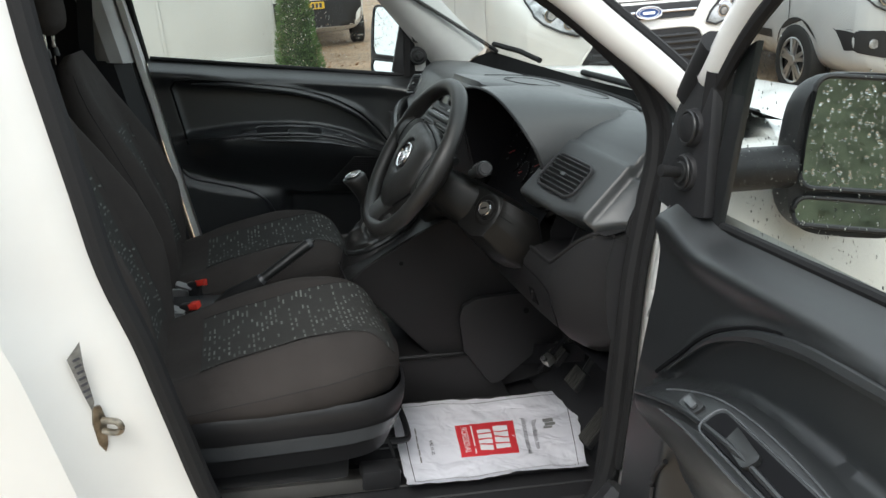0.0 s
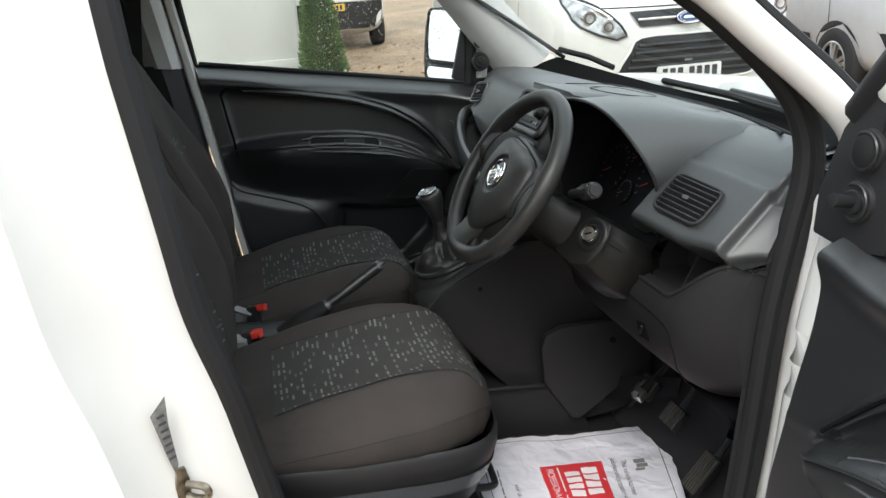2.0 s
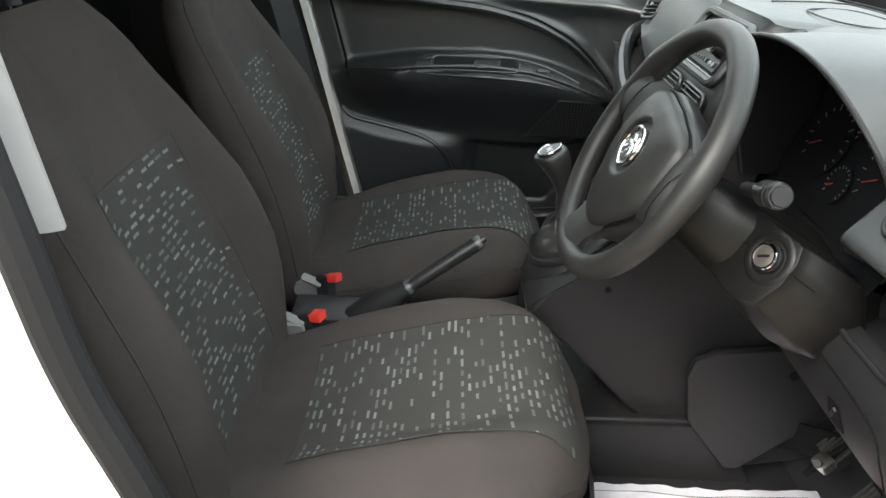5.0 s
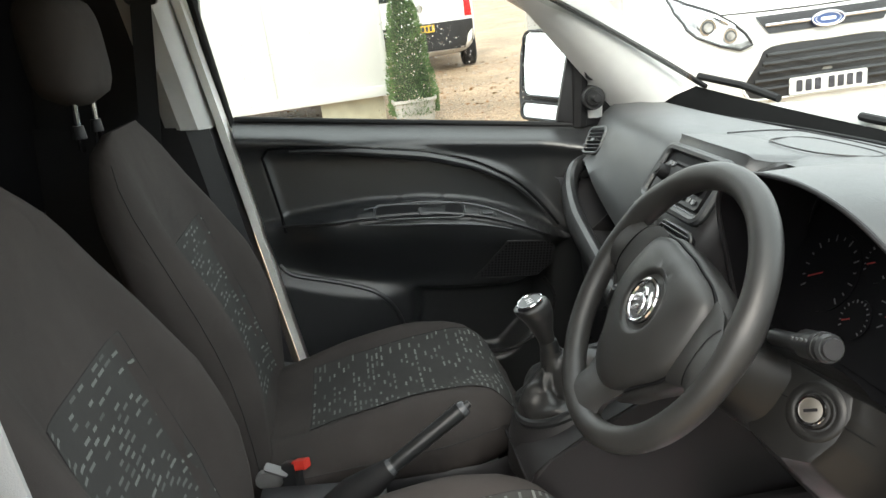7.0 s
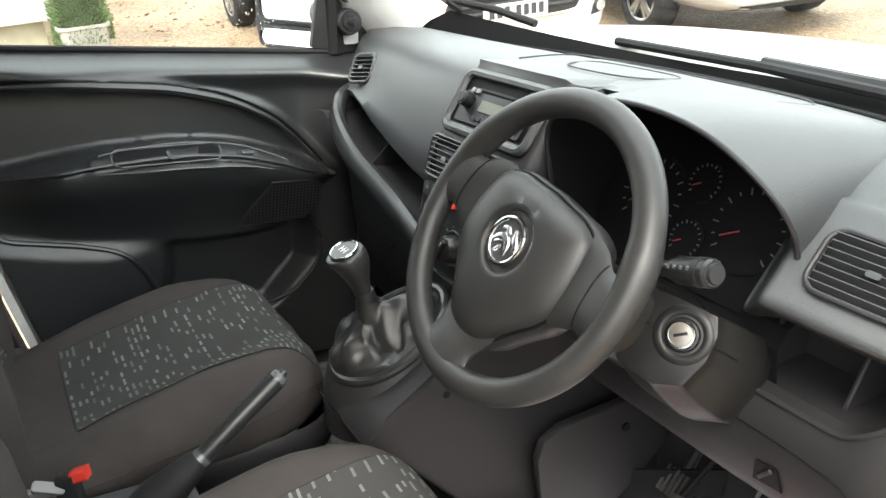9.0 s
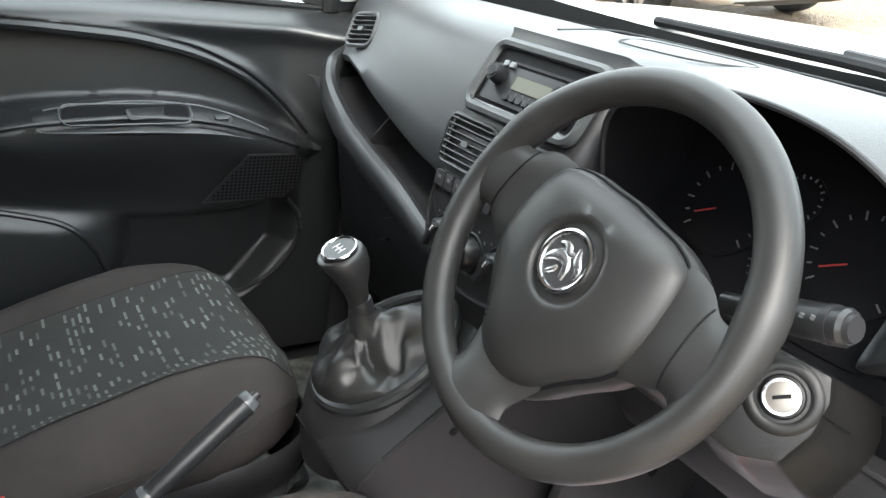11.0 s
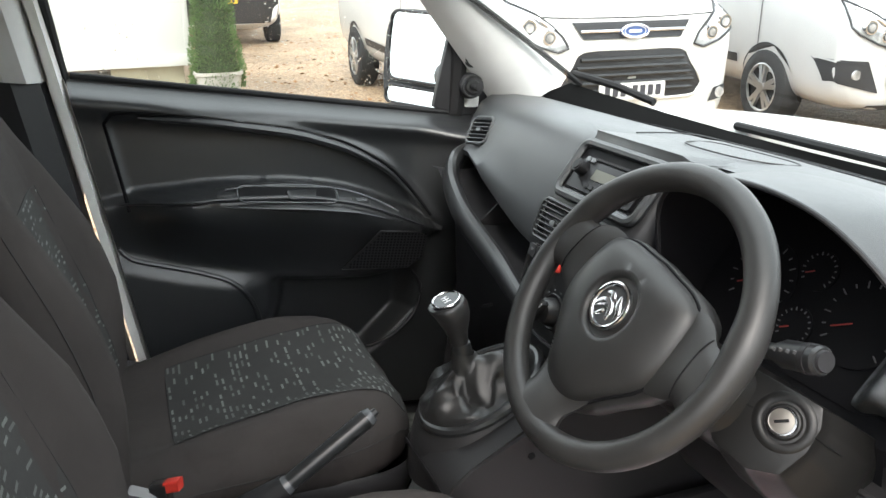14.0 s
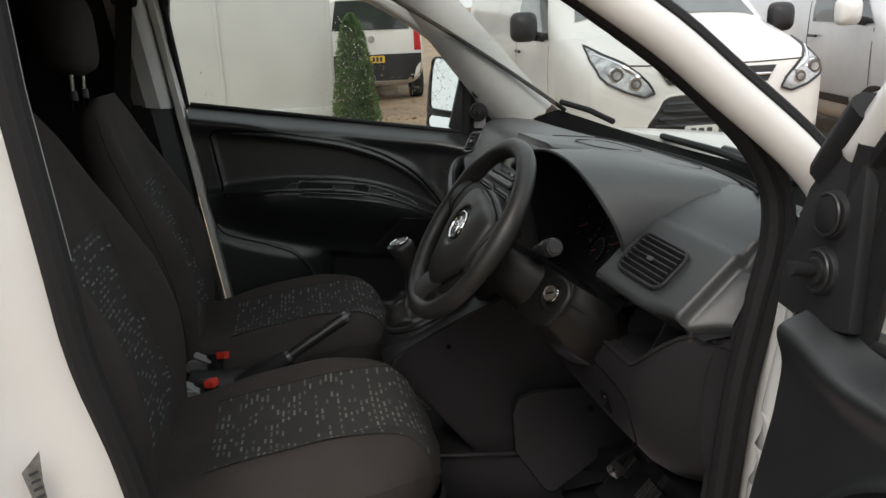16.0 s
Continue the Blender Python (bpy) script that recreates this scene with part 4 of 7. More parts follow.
# demister slots along the screen and the recessed tray
part("demister_slot", tube(spline([(screen_edge(y) - 0.022, y, 1.379) for y in np.linspace(-0.66, 0.62, 16)], 3), 0.004, 6), BLACKVOID, dash, "black demister slot")
part("demister_slot", tube(spline([(screen_edge(y) - 0.05, y, 1.384) for y in np.linspace(-0.60, 0.50, 16)], 3), 0.003, 6), BLACKVOID, dash)
part("tray_edge", tube(spline([(0.80, 0.13, 1.398), (0.92, 0.16, 1.3965), (0.965, 0.10, 1.395), (0.965, -0.28, 1.394), (0.93, -0.37, 1.393), (0.87, -0.36, 1.399)], 6), 0.0016, 6), PLASTIC, dash)
part("tray", tube(spline([(0.83, 0.03, 1.4), (0.90, 0.05, 1.3985), (0.925, 0.0, 1.397), (0.925, -0.12, 1.397), (0.88, -0.16, 1.399), (0.82, -0.12, 1.4), (0.81, -0.02, 1.4)], 5, closed=True), 0.0014, 6, closed=True), PLASTIC, dash, "shallow oval tray edge")


SLAT = material("vent_slat", (0.035, 0.036, 0.038), 0.35)


def vent(m, w, h, slats, parent, frame_mat=SILVERTRIM, rim=0.008, r=0.012):
    """A rectangular air vent: rim, flat plate blackened for the shaded well, slats and a small thumb tab."""
    v = part("air_vent", slab(rrect(w, h, r), 0.02, m @ Matrix.Translation((0, 0, -0.002))), BLACKVOID, parent, "black air vent with slats")
    part("vent_rim", tube([m @ Vector((a, b, 0.003)) for a, b in rrect(w + rim, h + rim, r + rim / 2)], rim / 2, 8, closed=True, up=m.to_3x3().col[2]), frame_mat, v)
    for i in range(slats):
        y = (i + 0.5) / slats * h - h / 2
        part("slat", box(0, 0, 0, 1, 1, 1, m @ Matrix.Translation((0, y, 0.0015)) @ Matrix.Rotation(radians(-24), 4, "X") @ Matrix.Diagonal((w * 0.97, 0.0014, 0.012, 1))), SLAT, v)
    part("thumb_tab", slab(rrect(0.016, 0.008, 0.003), 0.008, m @ Matrix.Translation((0, 0, 0.009))), GLOSSY, v, bevel=0.001)
    return v


m = frame_at((0.7005, 0.572, 1.324), (-0.90, -0.10, 0.42), (0.3, 0.2, 1)) @ Matrix.Rotation(radians(0), 4, "Z")
vent(m, 0.070, 0.056, 6, dash, DASH, 0.008)

# open shelf, its front rail, and the glovebox below
def shelf_z(y):
    return interp(y, [0.085, 0.14, 0.24, 0.36, 0.47, 0.582, 0.635], [1.080, 1.094, 1.118, 1.138, 1.165, 1.205, 1.235])


rows = []
for y in np.linspace(0.10, 0.675, 16):
    z = shelf_z(y)
    rows.append([(0.72, y, 1.275), (0.775, y, max(1.262, z + 0.02)), (0.79, y, z + 0.010), (0.775, y, z - 0.012), (0.70, y, z - 0.022), (0.632, y, z - 0.014)])
part("shelf_well", grid(rows), PLASTIC, dash, "dark open shelf", smooth=50)
part("shelf_step", slab([(0.645, 1.135), (0.80, 1.140), (0.80, 1.235), (0.735, 1.225), (0.675, 1.155)], 0.005, Matrix(((1, 0, 0, 0), (0, 0, -1, 0.445), (0, 1, 0, 0), (0, 0, 0, 1)))), KNEE, dash, "low partition of the shelf", bevel=0.0015)
lip = spline([(0.715, 0.675, 1.262), (0.672, 0.635, 1.245), (0.645, 0.582, 1.205), (0.626, 0.47, 1.165), (0.62, 0.36, 1.138), (0.612, 0.24, 1.118), (0.605, 0.14, 1.094), (0.602, 0.085, 1.080)], 8)
part("shelf_rail", tube(lip, lambda t: 0.013 + 0.008 * math.sin(math.pi * t), 12, flat=1.3), GLOSSY, dash, "smooth dark shelf rail")
rows = []
for q in lip[6:]:
    rows.append([(q.x + 0.004, q.y, q.z - 0.01), (q.x + 0.012, q.y, q.z - 0.05), (lerp(q.x, 0.72, 0.55), q.y, lerp(q.z, 0.80, 0.5)), (0.735, q.y, 0.80), (0.83, q.y, 0.78)])
part("glovebox_face", grid(rows), PLASTIC, dash, "black glovebox front", smooth=60)
part("glovebox_slot", box(0.665, 0.36, 0.985, 0.012, 0.05, 0.006, Euler((radians(-25), radians(-12), 0)).to_matrix().to_4x4()), GLOSSY, dash)
part("glovebox_slot", box(0.640, 0.30, 1.05, 0.012, 0.05, 0.006, Euler((radians(-25), radians(-12), 0)).to_matrix().to_4x4()), GLOSSY, dash)
part("end_strip", tube([(0.742, 0.690, 1.20), (0.735, 0.680, 0.80)], 0.0035, 6), PLASTIC, dash)

# centre stack: its face leans back; u across (towards the passenger), s down the face
STACK_Y = -0.007
FACE = [(1.392, 0.705), (1.37, 0.690), (1.30, 0.648), (1.265, 0.628), (1.20, 0.610), (1.10, 0.598), (1.00, 0.592), (0.94, 0.60)]


def face_x(z):
    return interp(-z, [-a for a, _ in FACE], [b for _, b in FACE])


def half_w(z):
    return interp(z, [0.94, 1.05, 1.15, 1.25, 1.30, 1.395], [0.060, 0.088, 0.112, 0.124, 0.129, 0.127])


rows = []
for z in [1.402, 1.395, 1.38, 1.35, 1.32, 1.29, 1.26, 1.23, 1.20, 1.16, 1.12, 1.08, 1.04, 1.0, 0.95]:
    w, x = half_w(z), face_x(z)
    back = 0.13 if z < 1.38 else 0.22
    if z == 1.402:
        rows.append([(0.96, STACK_Y + q * (w + 0.012), 1.392 - 0.012 * abs(q) ** 8) for q in (-1, -0.96, -0.92, -0.84, 0, 0.84, 0.92, 0.96, 1)])
    soft = 0.013 * smoothstep(1.36, 1.40, z)
    rows.append([(x + back, STACK_Y - w - 0.012, z - soft), (x + 0.03, STACK_Y - w - 0.006, z - 0.8 * soft), (x + 0.006, STACK_Y - w, z - 0.5 * soft), (x - 0.002, STACK_Y - w + 0.012, z), (x - 0.004, 0.012, z), (x - 0.002, STACK_Y + w - 0.012, z), (x + 0.006, STACK_Y + w, z - 0.5 * soft), (x + 0.03, STACK_Y + w + 0.006, z - 0.8 * soft), (x + back, STACK_Y + w + 0.012, z - soft)])
part("radio_hood", grid(rows[:4]), DASH, dash, "grey top of the centre stack", smooth=60)
# darker plastic than the hood: the face's weaker light is in the colour
part("centre_panel", grid(rows[3:]), PLASTIC, dash, "centre stack front, darkened for the weaker light on it", smooth=60)


def on_face(y, z, out=0.004):
    dz = 0.02
    t = Vector((face_x(z + dz) - face_x(z - dz), 0, 2 * dz)).normalized()
    nrm = Vector((-t.z, 0, t.x))
    return frame_at(Vector((face_x(z), y, z)) + nrm * out, nrm)


m = on_face(STACK_Y, 1.335, 0.006)
rd = part("radio", slab(rrect(0.215, 0.088, 0.012), 0.03, m), BLACKVOID, dash, "black car radio with a pale display")
part("radio_surround", tube([m @ Vector((a, b, 0.003)) for a, b in rrect(0.228, 0.10, 0.018)], 0.008, 8, closed=True, up=m.to_3x3().col[2]), DASH, rd)
part("radio_front", slab(rrect(0.184, 0.054, 0.006), 0.012, m @ Matrix.Translation((0, -0.008, 0.006))), RADIO, rd, bevel=0.002)
part("cd_slot", slab(rrect(0.13, 0.004, 0.001), 0.002, m @ Matrix.Translation((0.0, 0.026, 0.002))), RADIO, rd)
part("display", slab(rrect(0.074, 0.019, 0.002), 0.002, m @ Matrix.Translation((0.0, -0.002, 0.0075))), DISPLAY, rd, "pale green display")
for dx in (-0.07, 0.07):
    part("radio_knob", cyl(m @ Vector((dx, 0.0, 0.004)), m @ Vector((dx, 0.0, 0.024)), 0.0135, 0.012, 24), RADIO, rd, bevel=0.002)
    part("knob_cap", cyl(m @ Vector((dx, 0.0, 0.024)), m @ Vector((dx, 0.0, 0.026)), 0.009, 0.008, 20), RADIO, rd)
for i in range(6):
    part("radio_button", slab(rrect(0.012, 0.007, 0.002), 0.003, m @ Matrix.Translation((-0.036 + i * 0.0145, -0.024, 0.009))), RADIO, rd, bevel=0.001)
for dx in (-0.072, -0.058, 0.06, 0.074):
    part("radio_button", slab(rrect(0.011, 0.008, 0.002), 0.003, m @ Matrix.Translation((dx, 0.020 if dx < 0 else -0.024, 0.009))), SILVERTRIM, rd, bevel=0.001)
part("lower_slot", slab(rrect(0.20, 0.012, 0.004), 0.01, m @ Matrix.Translation((0, -0.046, 0.004))), SILVERTRIM, rd, bevel=0.002)
for i in range(6):
    cu = bpy.data.curves.new("digit", "FONT")
    cu.body, cu.size, cu.align_x, cu.align_y = str(i + 1), 0.006, "CENTER", "CENTER"
    o = bpy.data.objects.new("t", cu)
    me = bpy.data.meshes.new_from_object(o)
    bpy.data.objects.remove(o)
    bm = bmesh.new()
    bm.from_mesh(me)
    bm.transform(m @ Matrix.Translation((-0.036 + i * 0.0145, -0.0155, 0.0066)))
    part("button_digit", bm, DIALMARK, rd, smooth=0)
vent(on_face(STACK_Y + 0.068, 1.246, 0.004), 0.106, 0.062, 7, dash, GLOSSY, 0.007)
vent(on_face(STACK_Y - 0.068, 1.246, 0.004), 0.106, 0.062, 7, dash, GLOSSY, 0.007)
m = on_face(STACK_Y, 1.190, 0.004)
row = part("switch_row", slab(rrect(0.225, 0.026, 0.006), 0.008, m), GLOSSY, dash, "row of black switches", bevel=0.002)
for i, dx in enumerate((-0.105, -0.081, -0.057, -0.026, 0.012, 0.044, 0.076)):
    hz = i == 3
    k = part("hazard_switch" if hz else "switch", slab(rrect(0.036 if hz else 0.022, 0.022, 0.003), 0.006, m @ Matrix.Translation((dx, 0, 0.004))), REDPLASTIC if hz else PLASTIC, row, "red hazard warning switch" if hz else "", bevel=0.0015)
    if hz:
        part("symbol", tube([m @ Vector((dx + a, b, 0.0065)) for a, b in ((-0.006, -0.005), (0.006, -0.005), (0.0, 0.006))], 0.0007, 5, closed=True), PRINTWHITE, k)
    else:
        part("symbol", slab(rrect(0.008, 0.005, 0.001), 0.0012, m @ Matrix.Translation((dx, 0.002, 0.0046))), DIALMARK, k)
# heater panel with three dials
m = on_face(STACK_Y, 1.122, 0.004)
edge = spline([(-0.114, 0.058, 0), (-0.116, 0.02, 0), (-0.104, -0.025, 0), (-0.072, -0.052, 0), (0, -0.060, 0), (0.072, -0.052, 0), (0.104, -0.025, 0), (0.116, 0.02, 0), (0.114, 0.058, 0)], 5)
hp = part("heater_panel", slab([(q.x, q.y) for q in edge], 0.012, m), GLOSSY, dash, "black heater control panel", bevel=0.003)
part("panel_rim", tube([m @ Vector((q.x * 1.02, q.y * 1.02, 0.001)) for q in edge], 0.003, 6), PLASTIC, hp)
zz = m.to_3x3().col[2]
for dx, dy in ((-0.066, -0.002), (0.0, -0.006), (0.066, -0.002)):
    c = m @ Vector((dx, dy, 0))
    well = [[c + m.to_3x3() @ Vector((r * math.cos(a), r * math.sin(a), h)) for a in np.linspace(0, 2 * math.pi, 28, endpoint=False)] for r, h in ((0.031, 0.0012), (0.029, 0.003), (0.026, 0.0015))]
    dw = part("dial_surround", grid(well, close_v=True), PLASTIC, hp, smooth=50)
    prof = [[c + m.to_3x3() @ Vector((r * math.cos(a), r * math.sin(a), h)) for a in np.linspace(0, 2 * math.pi, 28, endpoint=False)] for r, h in ((0.0235, 0.001), (0.0225, 0.014), (0.019, 0.021), (0.012, 0.0235))]
    dl = part("dial", grid(prof, close_v=True, cap=True), GLOSSY, hp, smooth=40)
    part("dial_grip", box(0, 0, 0, 1, 1, 1, m @ Matrix.Translation((dx, dy, 0.025)) @ Matrix.Rotation(radians(-30), 4, "Z") @ Matrix.Diagonal((0.009, 0.040, 0.012, 1))), GLOSSY, dl, bevel=0.002)
    part("dial_pointer", box(0, 0, 0, 1, 1, 1, m @ Matrix.Translation((dx, dy, 0.0312)) @ Matrix.Rotation(radians(-30), 4, "Z") @ Matrix.Translation((0, 0.013, 0)) @ Matrix.Diagonal((0.0018, 0.010, 0.0008, 1))), PRINTWHITE, dl)
    for a in (-75, -45, -15, 15, 45, 75):
        part("dial_mark", box(0, 0, 0, 1, 1, 1, m @ Matrix.Translation((dx + 0.036 * math.sin(radians(a)), dy + 0.036 * math.cos(radians(a)), 0.001)) @ Matrix.Diagonal((0.004, 0.003, 0.001, 1))), DIALMARK, hp)

# instrument binnacle
rim = spline([(0.705, -0.140, 1.16), (0.672, -0.148, 1.26), (0.640, -0.172, 1.345), (0.632, -0.235, 1.392), (0.645, -0.33, 1.405), (0.660, -0.43, 1.388), (0.690, -0.505, 1.335), (0.722, -0.528, 1.275), (0.745, -0.515, 1.20), (0.76, -0.50, 1.15)], 7)
n = len(rim)


def hood_row(f):
    """From the rim forwards over the top (f 0 to 1) to the dash."""
    out = []
    for i, q in enumerate(rim):
        a = i / (n - 1)
        yy = q.y + (q.y + 0.335) * 0.10 * f
        out.append((lerp(q.x, 0.90, f), yy, min(lerp(q.z, 1.394, f * lerp(0.25, 1.0, smoothstep(1.29, 1.385 if q.y < -0.3 else 1.340, q.z))) + 0.010 * math.sin(math.pi * f) * smoothstep(1.27, 1.36, q.z), 1.412)))
    return out


part("binnacle_hood", grid([hood_row(f) for f in (0, 0.06, 0.15, 0.35, 0.6, 0.8, 1.0)]), DASH, dash, "grey hood over the instruments", smooth=60)
part("hood_rim", tube(rim, 0.0035, 8), PLASTIC, dash)
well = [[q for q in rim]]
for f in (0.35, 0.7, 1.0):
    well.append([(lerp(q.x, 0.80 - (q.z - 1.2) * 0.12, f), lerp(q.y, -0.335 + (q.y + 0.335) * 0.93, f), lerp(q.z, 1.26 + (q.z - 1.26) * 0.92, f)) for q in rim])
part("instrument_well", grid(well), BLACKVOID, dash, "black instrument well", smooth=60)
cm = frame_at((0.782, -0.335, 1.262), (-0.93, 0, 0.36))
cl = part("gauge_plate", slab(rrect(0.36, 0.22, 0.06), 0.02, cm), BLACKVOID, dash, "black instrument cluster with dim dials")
# deep black instead of plastic: shade below the hood is put into the colour
part("lower_cowl", grid([[(x, y, z) for y in np.linspace(-0.52, -0.14, 6)] for x, z in ((0.80, 1.19), (0.75, 1.165), (0.735, 1.14), (0.75, 1.08))]), BLACKVOID, dash, "cowl under the instruments, blackened for the shade there")
for dx, dy, r in ((0.085, -0.01, 0.058), (-0.085, -0.01, 0.058), (-0.005, 0.03, 0.028), (0.0, -0.05, 0.028)):
    c = cm @ Matrix.Translation((dx, dy, 0.002))
    g = part("gauge", cyl(c @ Vector((0, 0, 0)), c @ Vector((0, 0, 0.002)), r, r, 36), BLACKVOID, cl)
    for k in range(15):
        a = radians(-130 + 260 * k / 14)
        tick = c @ Matrix.Rotation(-a, 4, "Z") @ Matrix.Translation((0, r * 0.86, 0.003)) @ Matrix.Diagonal((0.0018, r * (0.16 if k % 2 == 0 else 0.09), 0.0008, 1))
        part("gauge_tick", box(0, 0, 0, 1, 1, 1, tick), DIALMARK, g)
    ndl = c @ Matrix.Rotation(radians(118), 4, "Z") @ Matrix.Translation((0, r * 0.42, 0.005)) @ Matrix.Diagonal((0.0018, r * 0.5, 0.001, 1))
    part("needle", box(0, 0, 0, 1, 1, 1, ndl), DIALRED, g, "dim red needle")

# driver's outer vent pod
pm = frame_at((0.752, -0.612, 1.266), (-0.72, -0.20, 0.66), (0.55, 0.0, 0.8)) @ Matrix.Rotation(radians(2), 4, "Z")

def pod(a, b, d=0.0):
    """A place on the vent pod; its outer end sweeps forward towards the bottom."""
    return pm @ Vector((a, b, d)) + Vector((0.052, 0, 0.016)) * smoothstep(0.125, 0.162, a) * min(1.1, max(0, (0.066 - b) / 0.132))


rows = []
for a in sorted(list(np.linspace(-0.13, 0.160, 40)) + [-0.127, -0.098, -0.094, 0.113, 0.1155, 0.118, 0.1205, 0.123, 0.1255, 0.128, 0.1305, 0.133]):
    step = smoothstep(0.116, 0.128, a)
    drop, out = smoothstep(0.120, 0.130, a), smoothstep(0.125, 0.162, a)
    d = -0.050 * (1 - smoothstep(-0.13, -0.095, a)) - 0.020 * step
    top_b, low_b = 0.078 - 0.012 * step, -0.080 + 0.014 * smoothstep(0.03, 0.11, a)
    p = pod(a, top_b, d - 0.008)
    y = p.y
    rows.append([Vector((screen_edge(y) + 0.015, y, 1.362)), Vector((screen_edge(y) - 0.01, y, 1.374)), Vector((0.93, y, 1.383)), Vector((lerp(p.x, 0.93, 0.45), y, lerp(p.z, 1.383, 0.62))), Vector((lerp(p.x, 0.93, 0.15), y, lerp(p.z, 1.383, 0.26))), p, pod(a, top_b - 0.005, d - 0.002), pod(a, top_b - 0.012, d), pod(a, top_b - 0.018, d), pod(a, 0.03, d), pod(a, -0.03, d), pod(a, low_b + 0.016, d), pod(a, low_b + 0.010, d), pod(a, low_b + 0.004, d - 0.002), pod(a, low_b + 0.001, d - 0.006), pod(a, low_b + 0.001, d - 0.011), pod(a, low_b + 0.006, d - 0.03).lerp(Vector((0.757 + 0.05 * out, y, 1.155)), drop), pod(a, low_b + 0.02, d - 0.09).lerp(Vector((0.775 + 0.05 * out, y, 1.12)), drop)])
part("vent_pod", grid(rows), DASH, dash, "grey dashboard end with a raised vent surround", smooth=60)
vent(pm @ Matrix.Translation((-0.006, -0.006, 0.003)), 0.116, 0.072, 7, dash, PLASTIC, 0.007, 0.016)
part("end_cap", slab([(1.0, 1.36), (0.90, 1.335)] + [(q.x, q.z) for q in (pod(0.16, 0.066, -0.028), pod(0.16, 0.0, -0.021), pod(0.16, -0.064, -0.024))] + [(0.806, 1.187), (0.784, 1.178), (0.774, 1.132), (0.779, 1.047), (0.797, 0.979), (0.822, 0.956), (0.845, 0.943), (0.95, 0.938), (1.05, 1.0)], 0.006, Matrix(((1, 0, 0, 0), (0, 0, -1, -0.770), (0, 1, 0, 0), (0, 0, 0, 1)))), PLASTIC, dash, "black end cover")

# knee panel below, with the open coin tray
def tray_rise(y):
    """How far the lip climbs and the panel sweeps forward towards the outer end."""
    return 0.095 * smoothstep(-0.615, -0.75, y), 0.064 * smoothstep(-0.64, -0.80, y) ** 1.1 * 1.05


def knee(y):
    k = smoothstep(-0.45, -0.70, y)
    up, back = tray_rise(y)
    return [(0.83, 1.20), (0.76, 1.185), (0.83, 1.165), (0.84, 1.10 + 0.06 * up / 0.095), (0.745 + back, 1.092 + up), (0.722 + back, 1.086 + up), (0.711 + back, 1.058 + 0.8 * up), (0.716 + back, 1.01 + 0.4 * up), (0.735 + back, 0.96 + 0.2 * up), (0.765 + 0.01 * k + 0.7 * back, 0.925 + 0.5 * back), (0.80 + 0.01 * k + 0.5 * back, 0.905 + 0.6 * back), (0.95, 0.90 + 0.6 * back)]


part("coin_tray", grid([[(x, y, z) for x, z in knee(y)[:5]] for y in np.linspace(-0.772, -0.19, 40)]), KNEE, dash, "dark open coin tray", smooth=50)
part("knee_panel", grid([[(x, y, z) for x, z in knee(y)[4:]] for y in np.linspace(-0.772, -0.19, 44)]), KNEE, dash, "dark grey knee panel", smooth=50)
for y in (-0.60, -0.49):
    part("tray_divider", slab([(0.84, 1.16), (0.795, 1.165), (0.768, 1.10), (0.764, 1.084), (0.84, 1.10)], 0.006, Matrix(((1, 0, 0, 0), (0, 0, -1, y), (0, 1, 0, 0), (0, 0, 0, 1)))), KNEE, dash)
    part("divider_edge", tube([(0.797, y + 0.003, 1.165), (0.770, y + 0.003, 1.10)], 0.0028, 8), KNEE, dash)
part("tray_lip", tube([(0.7215 + tray_rise(y)[1], y, 1.0875 + tray_rise(y)[0]) for y in np.linspace(-0.77, -0.20, 44)], 0.004, 8), KNEE, dash, "rounded lip of the coin tray")


def knee_at(y, z, out=0.0):
    """A place on the knee panel's front."""
    return Vector((interp(z, [0.905, 0.925, 0.96, 1.01, 1.045, 1.07], [0.80, 0.767, 0.735, 0.716, 0.712, 0.722]) - out, y, z))


cover = spline([(-0.37, 1.02, 0), (-0.395, 1.04, 0), (-0.46, 1.045, 0), (-0.60, 1.04, 0), (-0.655, 1.025, 0), (-0.668, 0.98, 0), (-0.66, 0.925, 0)], 6)
part("fuse_cover_joint", tube([knee_at(q.x, q.y, 0.0005) for q in cover], 0.0013, 6), BLACKVOID, dash, "joint round the fuse cover")
# a black plate laid on the cover, coloured for the shade in the pull
part("cover_pull", slab([(-0.020, -0.022), (0.022, -0.016), (0.018, 0.020), (-0.012, 0.016)], 0.004, frame_at(knee_at(-0.545, 0.988, 0.002), (-0.93, 0, -0.36))), BLACKVOID, dash, "flat black plate for the fuse cover's shaded finger pull", bevel=0.001)
part("pull_web", box(0, 0, 0, 1, 1, 1, frame_at(knee_at(-0.545, 0.988, 0.003), (-0.93, 0, -0.36)) @ Matrix.Rotation(radians(50), 4, "Z") @ Matrix.Diagonal((0.034, 0.006, 0.004, 1))), KNEE, dash, bevel=0.001)
# added black sheet that stands in for the shade below the dashboard
part("under_dash_shade", grid([[(x, y, 0.90 + 0.05 * (x - 0.8)) for y in (-0.76, -0.19)] for x in (0.80, 1.1)]), BLACKVOID, dash)

# ---- steering wheel and column ----
sw = thing("steering_wheel", "black padded steering wheel with a round chrome badge", "steering wheel", at=(0.495, -0.322, 1.248))
WN = Vector((-0.879, 0.0405 * -1, 0.476)).normalized()
WM = frame_at((0.495, -0.322, 1.248), WN)
RIM = material("wheel_skin", (0.022, 0.0218, 0.0214), 0.42, grain=0.22, grain_scale=1100, stain=0.25, stain_scale=14)
WT = WM @ Matrix.Rotation(radians(-13), 4, "Z")  # the wheel stands a little turned


